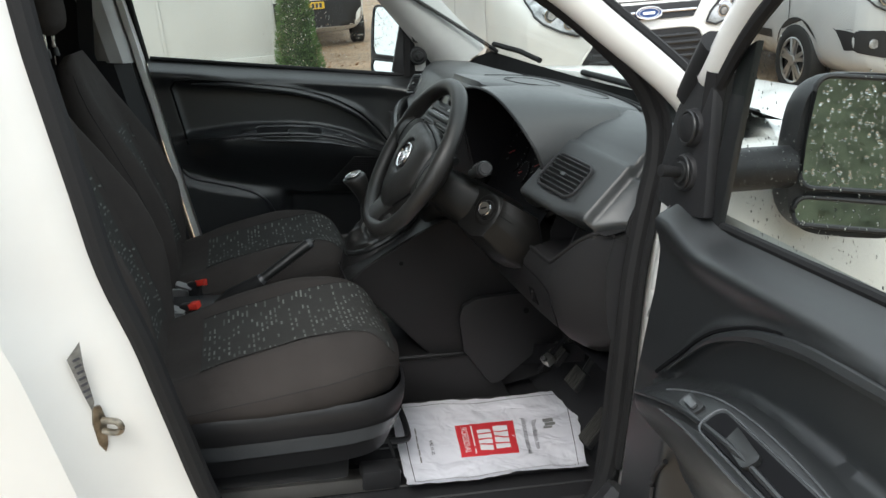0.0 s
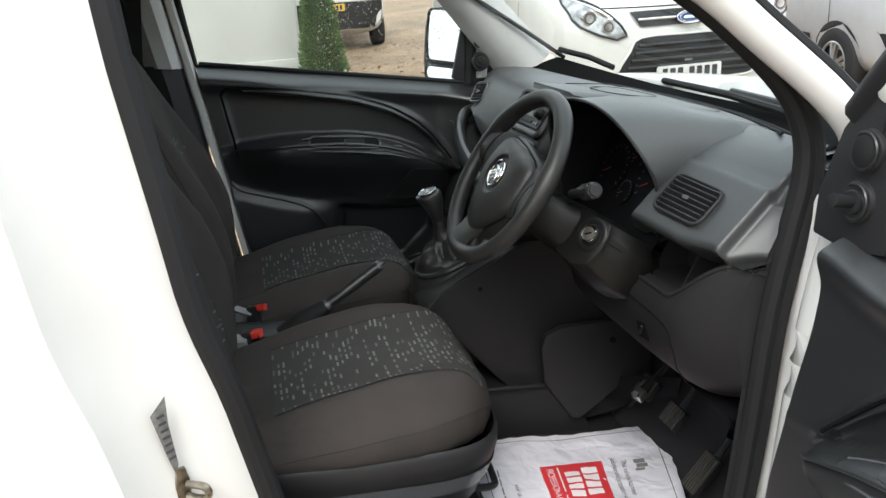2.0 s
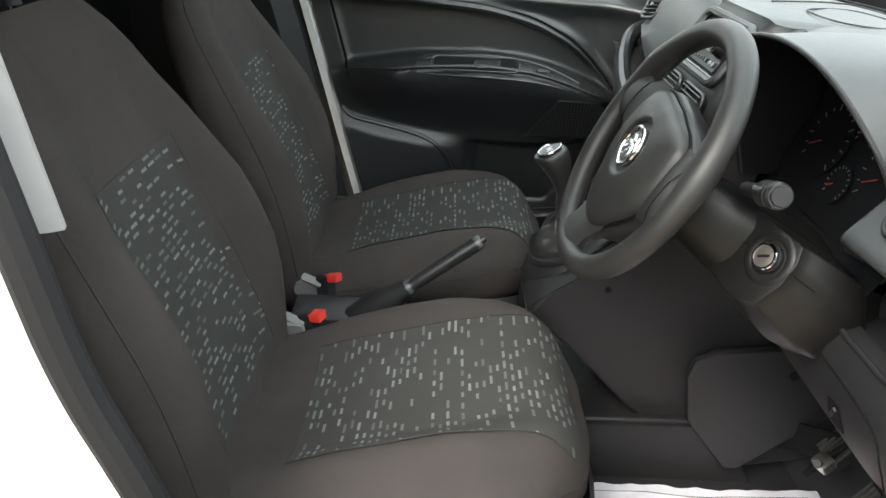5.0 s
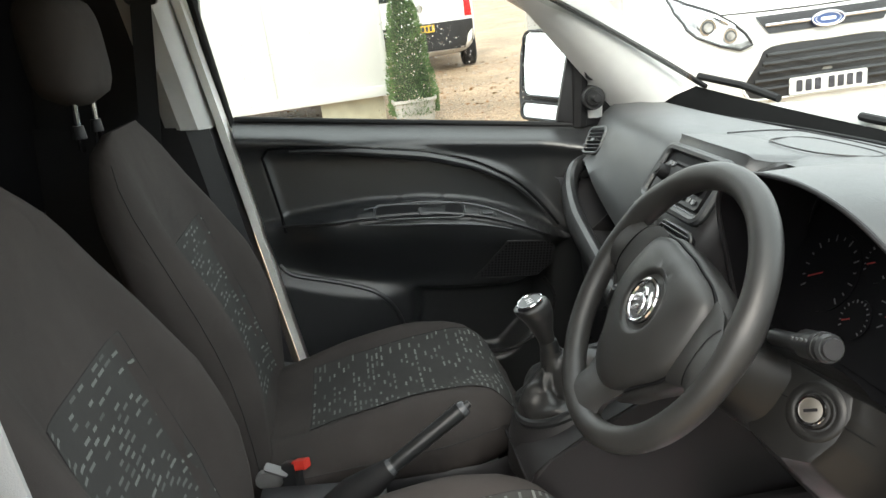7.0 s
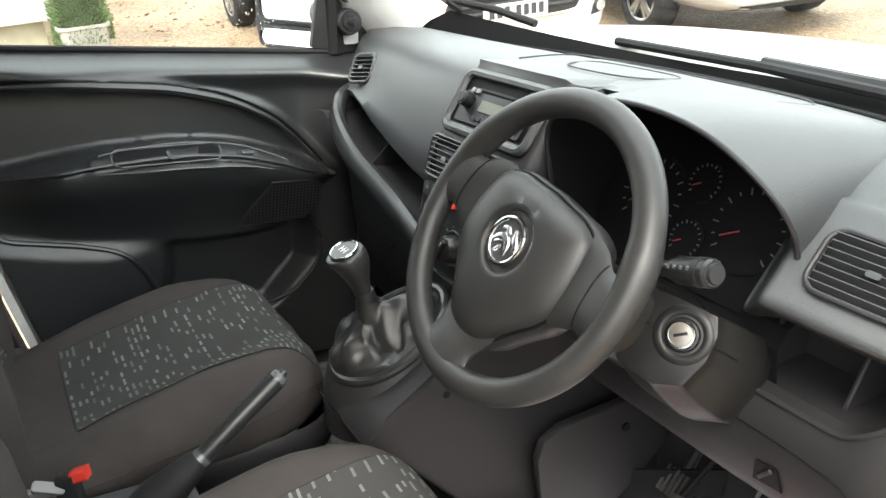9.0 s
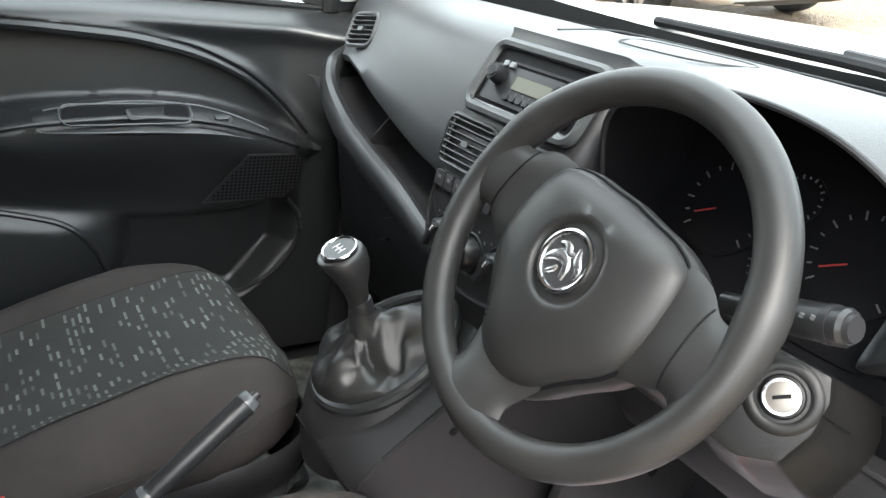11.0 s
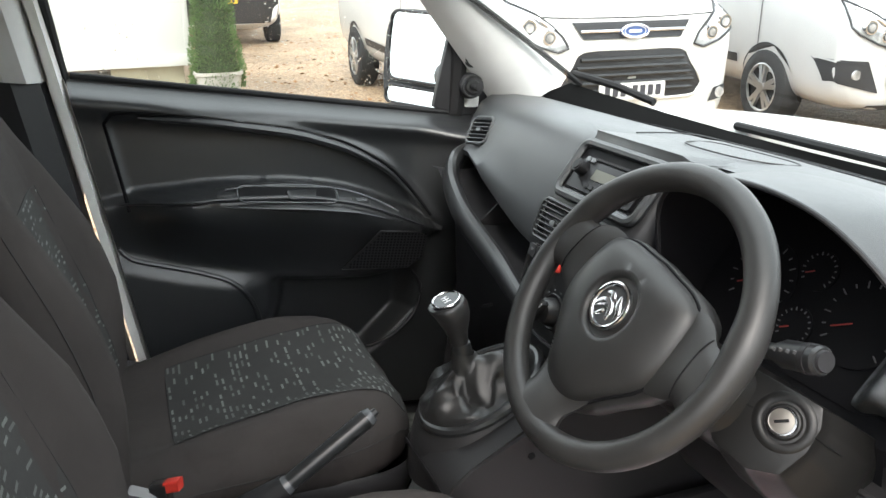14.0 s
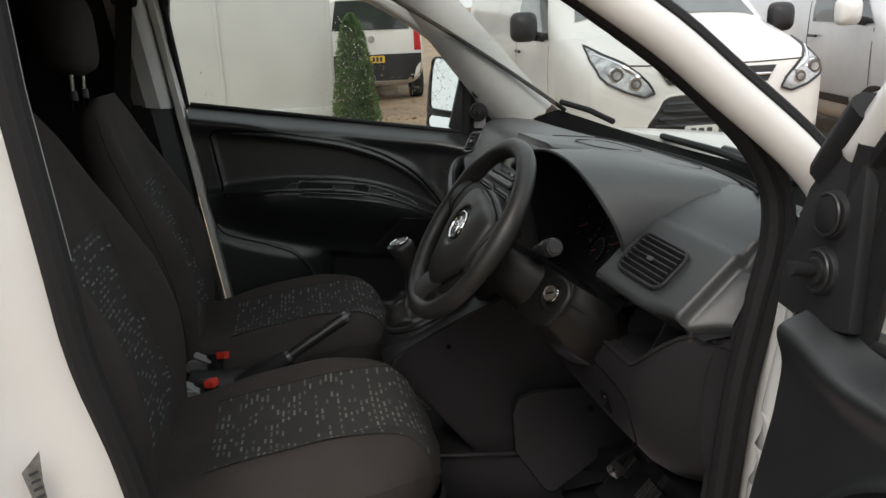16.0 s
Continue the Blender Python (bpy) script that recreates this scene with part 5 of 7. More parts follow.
def polar(r, a):
    return Vector((r * math.cos(radians(a)), r * math.sin(radians(a)), 0))


def rim_radius(t):
    """The rim swells where the thumbs lie above the side spokes."""
    a = 360 * t
    return 0.0178 + 0.0022 * sum(math.exp(-((a - c) / 9) ** 2) for c in (22, 158)) + 0.0008 * math.cos(2 * math.pi * t - 0.5 * math.pi)


circle = [WT @ polar(0.1795, 360 * k / 90) for k in range(90)]
part("rim", tube(circle, lambda t: rim_radius(t * 89 / 90), 16, closed=True, up=WN), RIM, sw, "worn black foam rim")


def spoke(one, two, deep, label):
    """A foam-covered arm between two edge lines, from the hub to the rim; returns a function for places on its skin."""
    e1, e2 = spline(one, 5), spline(two, 5)
    n = len(e1)

    def at(i, c, back=False):
        t = i / (n - 1)
        base = lerp(-0.007, 0.002, smoothstep(0, 1, t))
        h = base - 0.014 * (1 - abs(2 * c - 1) ** 4) - 0.004 if back else base + lerp(0.006, 0.012, t) * (1 - abs(2 * c - 1) ** 3) - deep * math.sin(math.pi * t) * (1 - abs(2 * c - 1) ** 2)
        q = e1[i].lerp(e2[i], c)
        return WT @ Vector((q.x, q.y, h))

    cs = (0, 0.04, 0.12, 0.25, 0.4, 0.5, 0.6, 0.75, 0.88, 0.96, 1)
    rows = [[at(i, c) for c in cs] + [at(i, c, True) for c in cs[-2:0:-1]] for i in range(n)]
    sp = part("spoke", grid(rows, close_v=True, cap=True), RIM, sw, label, smooth=70)
    return sp, at, n


for mir in (1, -1):
    flip = lambda q: Vector((q.x * mir, q.y, 0))
    up_edge = [flip(polar(r, a)) for r, a in ((0.085, 44), (0.110, 36), (0.132, 28), (0.150, 19), (0.176, 17))]
    low_edge = [flip(polar(r, a)) for r, a in ((0.085, -26), (0.112, -24), (0.134, -15), (0.150, -10), (0.176, -12))]
    sp, at, n = spoke(low_edge, up_edge, 0.0, "black foam spoke of the wheel")
    part("spoke_seam", tube([at(round(n * 0.60), c) for c in np.linspace(0.03, 0.97, 16)], 0.0011, 6), BLACKVOID, sp)
bl = [polar(r, a) for r, a in ((0.085, -122), (0.115, -118), (0.136, -110), (0.152, -106), (0.176, -107))]
spoke(bl, [Vector((-q.x, q.y, 0)) for q in bl], 0.002, "black foam lower spoke")
# hub shell behind the pad
half = [(90, 0.072), (76, 0.073), (62, 0.079), (48, 0.092), (34, 0.106), (24, 0.1075), (10, 0.106), (-4, 0.107), (-18, 0.1085), (-32, 0.108), (-46, 0.107), (-58, 0.112), (-67, 0.121), (-74, 0.1275), (-81, 0.131)]
ring = [polar(r, a) for a, r in half] + [polar(0.1325, -90)] + [polar(r, 180 - a) for a, r in half[:0:-1]]
outline = spline(ring, 2, closed=True)
rows = [[WT @ Vector((q.x * f, q.y * f, h)) for q in outline] for f, h in ((1.0, -0.008), (1.05, -0.012), (1.07, -0.022), (1.02, -0.045), (0.80, -0.065), (0.6, -0.07))]
part("hub_shell", grid(rows, close_v=True, cap=True), RIM, sw, "black plastic hub shell", smooth=60)
# airbag pad: a domed shield with a round dish for the badge
DISH = Vector((0.0, -0.005, 0))
rows = []
for f, h in ((1.0, -0.030), (1.0, -0.008), (0.993, -0.002), (0.97, 0.004), (0.92, 0.009), (0.82, 0.0145), (0.70, 0.0185), (0.58, 0.0205)):
    rows.append([WT @ Vector((q.x * f, q.y * f, h)) for q in outline])
for r, h in ((0.0475, 0.0220), (0.0435, 0.0218), (0.0405, 0.0197), (0.0385, 0.0162), (0.032, 0.0154)):
    rows.append([WT @ (DISH + Vector((r * math.cos(a), r * math.sin(a), h))) for a in (math.atan2(q.y - DISH.y, q.x) for q in outline)])
pad = part("airbag_pad", grid(rows, close_v=True, cap=True), RIM, sw, "black grained airbag pad", smooth=45)
part("pad_seam", tube([WT @ Vector((q.x * 1.008, q.y * 1.008, -0.0065)) for q in outline], 0.0022, 6, closed=True), BLACKVOID, pad)
bc = WT @ Matrix.Translation((DISH.x, DISH.y, 0.0167))
EMBLEM = material("bright_emblem", (0.62, 0.63, 0.65), 0.2, metal=0.9)
BADGEFLOOR = material("badge_floor", (0.09, 0.092, 0.096), 0.25, metal=0.6)
bd = part("badge", cyl(bc @ Vector((0, 0, -0.003)), bc @ Vector((0, 0, 0.003)), 0.0300, 0.0290, 40), BADGEFLOOR, pad, "dark disc of the round badge")
part("badge_ring", tube([bc @ Vector((0.0285 * math.cos(a), 0.0285 * math.sin(a), 0.004)) for a in np.linspace(0, 2 * math.pi, 40, endpoint=False)], 0.0031, 8, closed=True, up=WN), CHROME, bd, "chrome badge ring")
for pts, r0, r1 in ((((-0.022, -0.012), (-0.016, -0.003), (-0.006, 0.002), (0.004, -0.003), (0.008, -0.016)), 0.0022, 0.0060), (((-0.018, 0.010), (-0.009, 0.013), (-0.001, 0.007), (0.004, 0.011)), 0.0015, 0.0040), (((0.006, 0.018), (0.011, 0.008), (0.018, 0.001), (0.019, -0.008)), 0.0015, 0.0048), (((-0.012, -0.020), (-0.006, -0.013), (-0.004, -0.008)), 0.0014, 0.0030)):
    part("emblem_shape", tube(spline([bc @ Vector((x, y, 0.003)) for x, y in pts], 4), lambda t: r0 + (r1 - r0) * math.sin(math.pi * t), 8, flat=0.6, up=WN), EMBLEM, bd, "plain bright emblem shape")
for i in range(3):
    part("pad_mark", slab(rrect(0.030 - 0.006 * i, 0.0011, 0.0004), 0.0006, WT @ Matrix.Translation((-0.030 - 0.004 * i, -0.098 + i * 0.0045, 0.0115 + 0.0008 * i)) @ Matrix.Rotation(radians(10), 4, "Z")), BLACKVOID, pad)

col = thing("steering_column", "black steering column shroud with ignition and stalks", "steering column", at=(0.65, -0.36, 1.13))
ax = -WN
rows = []
for t, w, h, oy in ((0.015, 0.050, 0.050, 0.0), (0.035, 0.056, 0.056, -0.008), (0.07, 0.062, 0.062, -0.025), (0.11, 0.068, 0.070, -0.040), (0.16, 0.072, 0.076, -0.048), (0.22, 0.074, 0.078, -0.048), (0.30, 0.074, 0.078, -0.045)):
    c = Vector((0.495, -0.322 + oy, 1.235)) + ax * (t + 0.02)
    rows.append([c + Vector((0, cy * w, 0)) + Vector((0.476, 0, 0.879)) * (cz * h * (0.55 if cz > 0 else 1.0)) for cy, cz in (superellipse(2 * math.pi * k / 32, 1, 1, 3.2) for k in range(32))])
shroud = part("shroud", grid(rows, close_v=True, cap=True), COLUMN, col, "black plastic column shroud", smooth=60)
# ignition housing, a wedge on the driver's side
ic = Vector((0.634, -0.465, 1.159))
inn = Vector((-0.80, -0.42, 0.42)).normalized()
im = frame_at(ic, inn)
corner = [(-0.052, 0.048), (-0.008, 0.040), (0.034, 0.031), (0.039, 0.008), (0.033, -0.024), (0.014, -0.058), (-0.022, -0.066), (-0.066, -0.052), (-0.088, -0.022), (-0.076, 0.018)]
face = []
for k, (a, b) in enumerate(corner):
    p, q, r = Vector(corner[k - 1]), Vector((a, b)), Vector(corner[(k + 1) % len(corner)])
    face += [q.lerp(p, 0.18), q.lerp(p, 0.05), q.lerp(r, 0.05), q.lerp(r, 0.18)]
rows = [[im @ Vector((-0.02 + (q.x + 0.02) * f + e, -0.01 + (q.y + 0.01) * f - e * 0.55, d)) for q in face] for f, d, e in ((0.94, 0.002, 0), (0.985, 0.001, 0), (1.0, -0.002, 0), (1.05, -0.012, 0.006), (1.14, -0.032, 0.020), (1.22, -0.06, 0.034), (1.24, -0.10, 0.040), (1.18, -0.15, 0.036))]
part("ignition_housing", grid(rows, close_v=True, cap=True), COLUMN, col, "black faceted ignition housing", smooth=32)
rows = [[im @ Vector((r * math.cos(a), r * math.sin(a), d)) for a in np.linspace(0, 2 * math.pi, 36, endpoint=False)] for r, d in ((0.036, 0.0015), (0.034, 0.0035), (0.027, 0.0045), (0.024, 0.003))]
part("lock_dish", grid(rows, close_v=True), COLUMN, col, "round dished lock surround", smooth=50)
part("housing_joint", tube([im @ Vector(p) for p in ((-0.088, 0.010, -0.006), (-0.060, 0.006, 0.0022), (-0.036, 0.003, 0.0024))], 0.0009, 6), BLACKVOID, col)
part("housing_joint", tube([im @ Vector(p) for p in ((0.036, -0.004, 0.0020), (0.042, -0.006, -0.004), (0.062, -0.012, -0.024))], 0.0009, 6), BLACKVOID, col)
part("housing_screw", cyl((0.694, -0.458, 1.066), (0.690, -0.466, 1.062), 0.007, 0.006, 12), METAL, col, "small screw under the housing")
part("ignition_ring", cyl(im @ Vector((0, 0, 0.001)), im @ Vector((0, 0, 0.008)), 0.0215, 0.0195, 32), COLUMN, col, bevel=0.002)
LOCKSTEEL = material("lock_steel", (0.20, 0.185, 0.165), 0.4, metal=0.8)
lock = part("ignition_lock", cyl(im @ Vector((0, 0, 0.006)), im @ Vector((0, 0, 0.014)), 0.0155, 0.0145, 32), LOCKSTEEL, col, "metal ignition lock", bevel=0.002)
part("key_slot", box(0, 0, 0, 1, 1, 1, im @ Matrix.Translation((0, 0, 0.0145)) @ Matrix.Rotation(radians(25), 4, "Z") @ Matrix.Diagonal((0.016, 0.0035, 0.001, 1))), BLACKVOID, lock)
part("lock_ring", tube([im @ Vector((0.0155 * math.cos(a), 0.0155 * math.sin(a), 0.013)) for a in np.linspace(0, 2 * math.pi, 28, endpoint=False)], 0.0022, 6, closed=True, up=inn), CHROME, lock)
# stalks
s0, s1 = Vector((0.615, -0.395, 1.225)), Vector((0.604, -0.520, 1.262))
st = part("wiper_stalk", tube([s0, s0.lerp(s1, 0.45), s0.lerp(s1, 0.6), s0.lerp(s1, 0.97), s1], lambda t: 0.010 if t < 0.3 else (0.0165 if t < 0.9 else 0.014), 16), GLOSSY, col, "black wiper stalk with a ribbed end")
part("stalk_ring", cyl(s0.lerp(s1, 0.84), s0.lerp(s1, 0.90), 0.0172, seg=20), PLASTIC, st)
part("stalk_end", cyl(s1, s1 + (s1 - s0).normalized() * 0.004, 0.012, 0.011, 20), PLASTIC, st)
for k in range(4):
    q = s0.lerp(s1, 0.55 + 0.08 * k)
    part("stalk_mark", box(q.x - 0.015, q.y, q.z + 0.007, 0.002, 0.004, 0.004), DIALMARK, st)
s2, s3 = Vector((0.615, -0.26, 1.225)), Vector((0.60, -0.14, 1.25))
part("light_stalk", tube([s2, s2.lerp(s3, 0.45), s2.lerp(s3, 0.6), s3], lambda t: 0.010 if t < 0.3 else 0.0155, 14), GLOSSY, col, "black light stalk")

# ---- centre console, gear lever, handbrake, pedals ----
con = thing("centre_console", "dark plastic centre console below the dashboard", "console", at=(0.6, 0, 0.55))
prof = [(0.385, 0.875), (0.392, 0.895), (0.42, 0.918), (0.50, 0.968), (0.58, 1.020), (0.63, 1.045), (0.80, 1.06), (0.95, 0.95), (1.02, 0.60), (0.84, 0.555), (0.70, 0.60), (0.59, 0.68), (0.47, 0.80)]
part("console_body", prism(prof, -0.125, 0.05), KNEE, con, "dark console side panel", bevel=0.012)
part("console_screw", cyl((0.52, -0.124, 0.93), (0.52, -0.129, 0.93), 0.006, seg=10), BLACKVOID, con)
part("flap", slab([(0.672, 0.785), (0.682, 0.82), (0.72, 0.838), (0.93, 0.86), (0.98, 0.74), (0.80, 0.585), (0.775, 0.585), (0.69, 0.69)], 0.02, Matrix(((1, 0, 0, 0), (0, 0, -1, -0.175), (0, 1, 0, 0), (0, 0, 0, 1)))), KNEE, con, "black access flap", bevel=0.008)
part("flap_screw", cyl((0.86, -0.174, 0.80), (0.86, -0.180, 0.80), 0.008, seg=10), BLACKVOID, con)
part("tunnel_box", prism([(0.36, 0.50), (0.36, 0.662), (0.722, 0.668), (0.80, 0.60), (0.86, 0.50)], -0.150, 0.10), KNEE, con, "black floor tunnel cover", bevel=0.01)
part("tunnel_edge", tube([(0.44, -0.148, 0.668), (0.72, -0.148, 0.672), (0.745, -0.148, 0.655)], 0.006, 6), PLASTIC, con)
# gear lever
gl = thing("gear_lever", "black leather gear lever with a gaiter and a silver-capped knob", "gear lever", at=(0.48, 0.01, 0.955))
base = [(0.492 + 0.092 * math.cos(a), 0.012 + 0.086 * math.sin(a) * (1 - 0.10 * math.cos(a))) for a in np.linspace(0, 2 * math.pi, 56, endpoint=False)]
zb = lambda x: 0.925 + (x - 0.402) * 0.62
part("gaiter_ring", tube([(x, y, zb(x)) for x, y in base], 0.0095, 10, closed=True), GLOSSY, gl, "smooth black gaiter ring")
part("ring_skirt", grid([[(0.492 + (x - 0.492) * f, 0.012 + (y - 0.012) * f, zb(x) - d) for x, y in base] for f, d in ((1.06, 0.004), (1.15, 0.02), (1.20, 0.05), (1.20, 0.10))], close_v=True), KNEE, gl, smooth=60)
rows = []
NECK = Vector((0.452, 0.016, 1.045))
for t in np.linspace(0, 1, 40):
    c = Vector((0.492, 0.012, 0.0)).lerp(Vector((NECK.x, NECK.y, 0)), t ** 0.7)
    fall = math.sin(math.pi * min(1, t * 1.15)) if t < 0.87 else 0.0
    sec = []
    for k, (x, y) in enumerate(base):
        a = 2 * math.pi * k / 56
        f = interp(t, [0, 0.08, 0.25, 0.45, 0.62, 0.75, 0.88, 1], [0.95, 0.97, 0.86, 0.66, 0.42, 0.275, 0.23, 0.205])
        fold = 0.20 * math.sin(2 * a + 4.5 * t + 0.6) + 0.17 * (abs(math.sin(2.5 * a - 3.2 * t + 0.9)) - 0.6) + 0.08 * math.sin(9 * a + 6 * t) + 0.16 * noise.noise(Vector((2.2 * math.cos(a), 2.2 * math.sin(a), 4 * t)))
        f = min(f * (1 + fold * fall), 0.97 - 0.25 * t)
        low, high = zb(x) - 0.004, NECK.z
        sag = 0.018 * fall * math.sin(3 * a + 2.0 + 3 * t) + 0.010 * fall * noise.noise(Vector((4 * math.cos(a), 4 * math.sin(a), 6 * t)))
        sec.append((c.x + (x - 0.492) * f, c.y + (y - 0.012) * f, lerp(low, high, t ** 1.25) + sag))
    rows.append(sec)
part("gaiter", grid(rows, close_v=True), LEATHER, gl, "crumpled black leather gaiter", smooth=80)
part("gaiter_stitch", tube([(0.492 + (x - 0.492) * 0.93, 0.012 + (y - 0.012) * 0.93, zb(x) + 0.003) for x, y in base[20:37]], 0.0012, 6), SEAM, gl)
part("gaiter_collar", cyl((0.4545, 0.0155, 1.036), (0.446, 0.0165, 1.062), 0.0170, 0.0160, 20), GLOSSY, gl, bevel=0.003)
k0, k1 = Vector((0.447, 0.0165, 1.056)), Vector((0.413, 0.013, 1.134))
kr = []
for t, r in ((0, 0.0145), (0.15, 0.015), (0.4, 0.0195), (0.62, 0.0265), (0.80, 0.0305), (0.93, 0.0295), (0.99, 0.026), (1.0, 0.022)):
    c = k0.lerp(k1, t)
    kr.append([c + Vector((r * 1.05 * math.cos(a), r * math.sin(a), 0.011 * (t > 0.7) * math.cos(a) * (t - 0.7) / 0.3)) for a in np.linspace(0, 2 * math.pi, 28, endpoint=False)])
kn = part("knob", grid(kr, close_v=True, cap=True), LEATHER, gl, "black leather knob", smooth=60)
kc = frame_at(k1 + Vector((-0.001, 0, 0.002)), (-0.45, 0.0, 0.9))
part("knob_cap", slab([(0.0235 * math.cos(a), 0.0215 * math.sin(a)) for a in np.linspace(0, 2 * math.pi, 32, endpoint=False)], 0.004, kc @ Matrix.Translation((0, 0, 0.002))), GLOSSY, kn, "shift pattern cap")
part("cap_ring", tube([kc @ Vector((0.024 * math.cos(a), 0.022 * math.sin(a), 0.002)) for a in np.linspace(0, 2 * math.pi, 32, endpoint=False)], 0.0018, 6, closed=True), CHROME, kn, "chrome cap ring")
for a, b, w, h in ((-0.008, 0, 0.0012, 0.012), (0, 0, 0.0012, 0.012), (0.008, 0, 0.0012, 0.012), (0, 0, 0.016, 0.0012)):
    part("shift_mark", slab(rrect(w, h, 0.0004), 0.0006, kc @ Matrix.Translation((a, b, 0.0026))), PRINTWHITE, kn)
# handbrake
hb = thing("handbrake", "black handbrake lever with a grey button end", "handbrake", at=(0.12, -0.02, 0.80))
a, b = Vector((0.165, -0.024, 0.862)), Vector((0.290, -0.006, 0.952))
part("grip", tube([a, a.lerp(b, 0.1), a.lerp(b, 0.5), a.lerp(b, 0.9), b], lambda t: 0.0125 + 0.003 * t, 14), GLOSSY, hb, "black moulded grip")
part("grip_end", cyl(b, b + (b - a).normalized() * 0.012, 0.0155, 0.013, 16), SILVERTRIM, hb, bevel=0.002)
part("button", cyl(b + (b - a).normalized() * 0.012, b + (b - a).normalized() * 0.020, 0.007, 0.006, 14), GLOSSY, hb)
part("collar", cyl(a - (b - a).normalized() * 0.01, a + (b - a).normalized() * 0.008, 0.017, 0.0155, 16), SILVERTRIM, hb)
part("boot", tube([a, a + Vector((-0.06, 0, -0.045)), a + Vector((-0.10, 0, -0.10))], lambda t: 0.018 + 0.03 * t, 14), RUBBER, hb, "black rubber boot")
part("base_plate", box(0.10, -0.015, 0.70, 0.30, 0.10, 0.11), PLASTIC, hb, bevel=0.02)
part("console_tray", box(0.05, -0.01, 0.79, 0.22, 0.10, 0.03), PLASTIC, hb, "black tray between the seats", bevel=0.008)


# paler than the pad that the ribs stand on
PEDALRIB = material("pale_rubber_rib", (0.05, 0.048, 0.044), 0.6)


def pedal(x, y, z, w, h, name, label):
    pd = thing(name, label, "pedal", group="pedals", at=(x + 0.06, y, z + 0.25))
    m = frame_at((x, y, z), (-0.82, 0, 0.57))
    pl = part("pedal_pad", slab(rrect(w, h, 0.008), 0.014, m), RUBBER, pd, "ribbed black rubber pad", bevel=0.003)
    for i in range(6):
        part("rib", box(0, 0, 0, 1, 1, 1, m @ Matrix.Translation((-w / 2 + (i + 0.5) * w / 6, 0, 0.003)) @ Matrix.Diagonal((w / 12, h * 0.9, 0.006, 1))), PEDALRIB, pl)
    part("pedal_arm", tube([m @ Vector((0, 0, -0.012)), (x + 0.06, y, z + 0.08), (x + 0.06, y, z + 0.26)], 0.009, 8), GLOSSY, pd, "steel pedal arm")


pedal(0.930, -0.375, 0.690, 0.062, 0.055, "brake_pedal", "ribbed black rubber brake pedal")
pedal(0.930, -0.245, 0.700, 0.062, 0.055, "clutch_pedal", "ribbed black rubber clutch pedal")
pedal(0.915, -0.535, 0.640, 0.048, 0.10, "accelerator_pedal", "ribbed black accelerator pedal")
br = thing("steering_joint", "bare steel steering joint and bracket in the footwell", "steering joint", at=(0.90, -0.28, 0.70))
part("bracket", slab([(-0.10, -0.045), (0.10, 0.035), (0.10, 0.085), (-0.10, 0.02)], 0.006, frame_at((0.925, -0.225, 0.665), (-0.80, -0.55, 0.05))), BLACKVOID, br, "black bracket plate", bevel=0.002)
part("shaft", tube([(0.872, -0.275, 0.665), (0.89, -0.285, 0.705), (0.97, -0.33, 0.86)], 0.006, 8), BLACKVOID, br, "dark steel shaft")
part("joint", box(0.886, -0.294, 0.706, 0.028, 0.03, 0.022, Euler((0, radians(-30), radians(20))).to_matrix().to_4x4()), METAL, br, bevel=0.005)
part("joint_bolt", cyl((0.872, -0.305, 0.712), (0.862, -0.315, 0.722), 0.007, seg=6), PLASTIC, br)
bx = part("wire_loop", tube(spline([(0.36, -0.42, 0.66), (0.42, -0.47, 0.63), (0.44, -0.49, 0.57), (0.42, -0.50, 0.545), (0.36, -0.50, 0.55)], 6), 0.004, 6), RUBBER)
tagged(bx, "thin black wire looping under the seat", "wire")

# ---- paper mat on the floor ----
mat = thing("paper_mat", "creased white paper floor mat with red and black print", "floor mat", at=(0.70, -0.38, 0.555))
corners = ((0.485, -0.195), (1.01, -0.195), (0.885, -0.58), (0.452, -0.585))


def paper_at(u, v, lift=0.0):
    """u along the van, v across towards the door."""
    a = Vector(corners[0]).lerp(Vector(corners[1]), u)
    b = Vector(corners[3]).lerp(Vector(corners[2]), u)
    q = a.lerp(b, v)
    wav = 0.0045 * math.sin(9 * u + 2 * v) * math.sin(7 * v + 1.5 * u) + 0.003 * noise.noise(Vector((u * 9, v * 9, 0.3))) + 0.002 * noise.noise(Vector((u * 25, v * 25, 1.3)))
    curl = 0.018 * smoothstep(0.90, 1.0, u) * (1 - v) + 0.012 * smoothstep(0.92, 1.0, v)
    edge = 0.006 * noise.noise(Vector((u * 14, v * 14, 4)))
    return Vector((q.x + edge * (u < 0.01 or u > 0.99), q.y + edge * (v < 0.01 or v > 0.99), 0.556 + wav + curl + lift))


def paper_patch(u0, u1, v0, v1, lift, n=10):
    return grid([[paper_at(lerp(u0, u1, i / n), lerp(v0, v1, j / n), lift) for j in range(n + 1)] for i in range(n + 1)])


top = [[paper_at(i / 50, j / 40) for j in range(41)] for i in range(51)]
bm = grid(top)
part("sheet", bm, PAPER, mat, "creased white paper", smooth=80)
for z0, z1, v0, v1 in ((0.045, 0.955, 0.055, 0.06), (0.045, 0.955, 0.93, 0.935), (0.045, 0.049, 0.055, 0.935), (0.951, 0.955, 0.055, 0.935)):
    part("border_line", paper_patch(z0, z1, v0, v1, 0.0009, 16), PRINTBLACK, mat)
part("red_panel", paper_patch(0.315, 0.635, 0.35, 0.735, 0.0008), PRINTRED, mat, "red printed panel")
part("white_rule", paper_patch(0.395, 0.402, 0.38, 0.71, 0.0014), PRINTWHITE, mat)
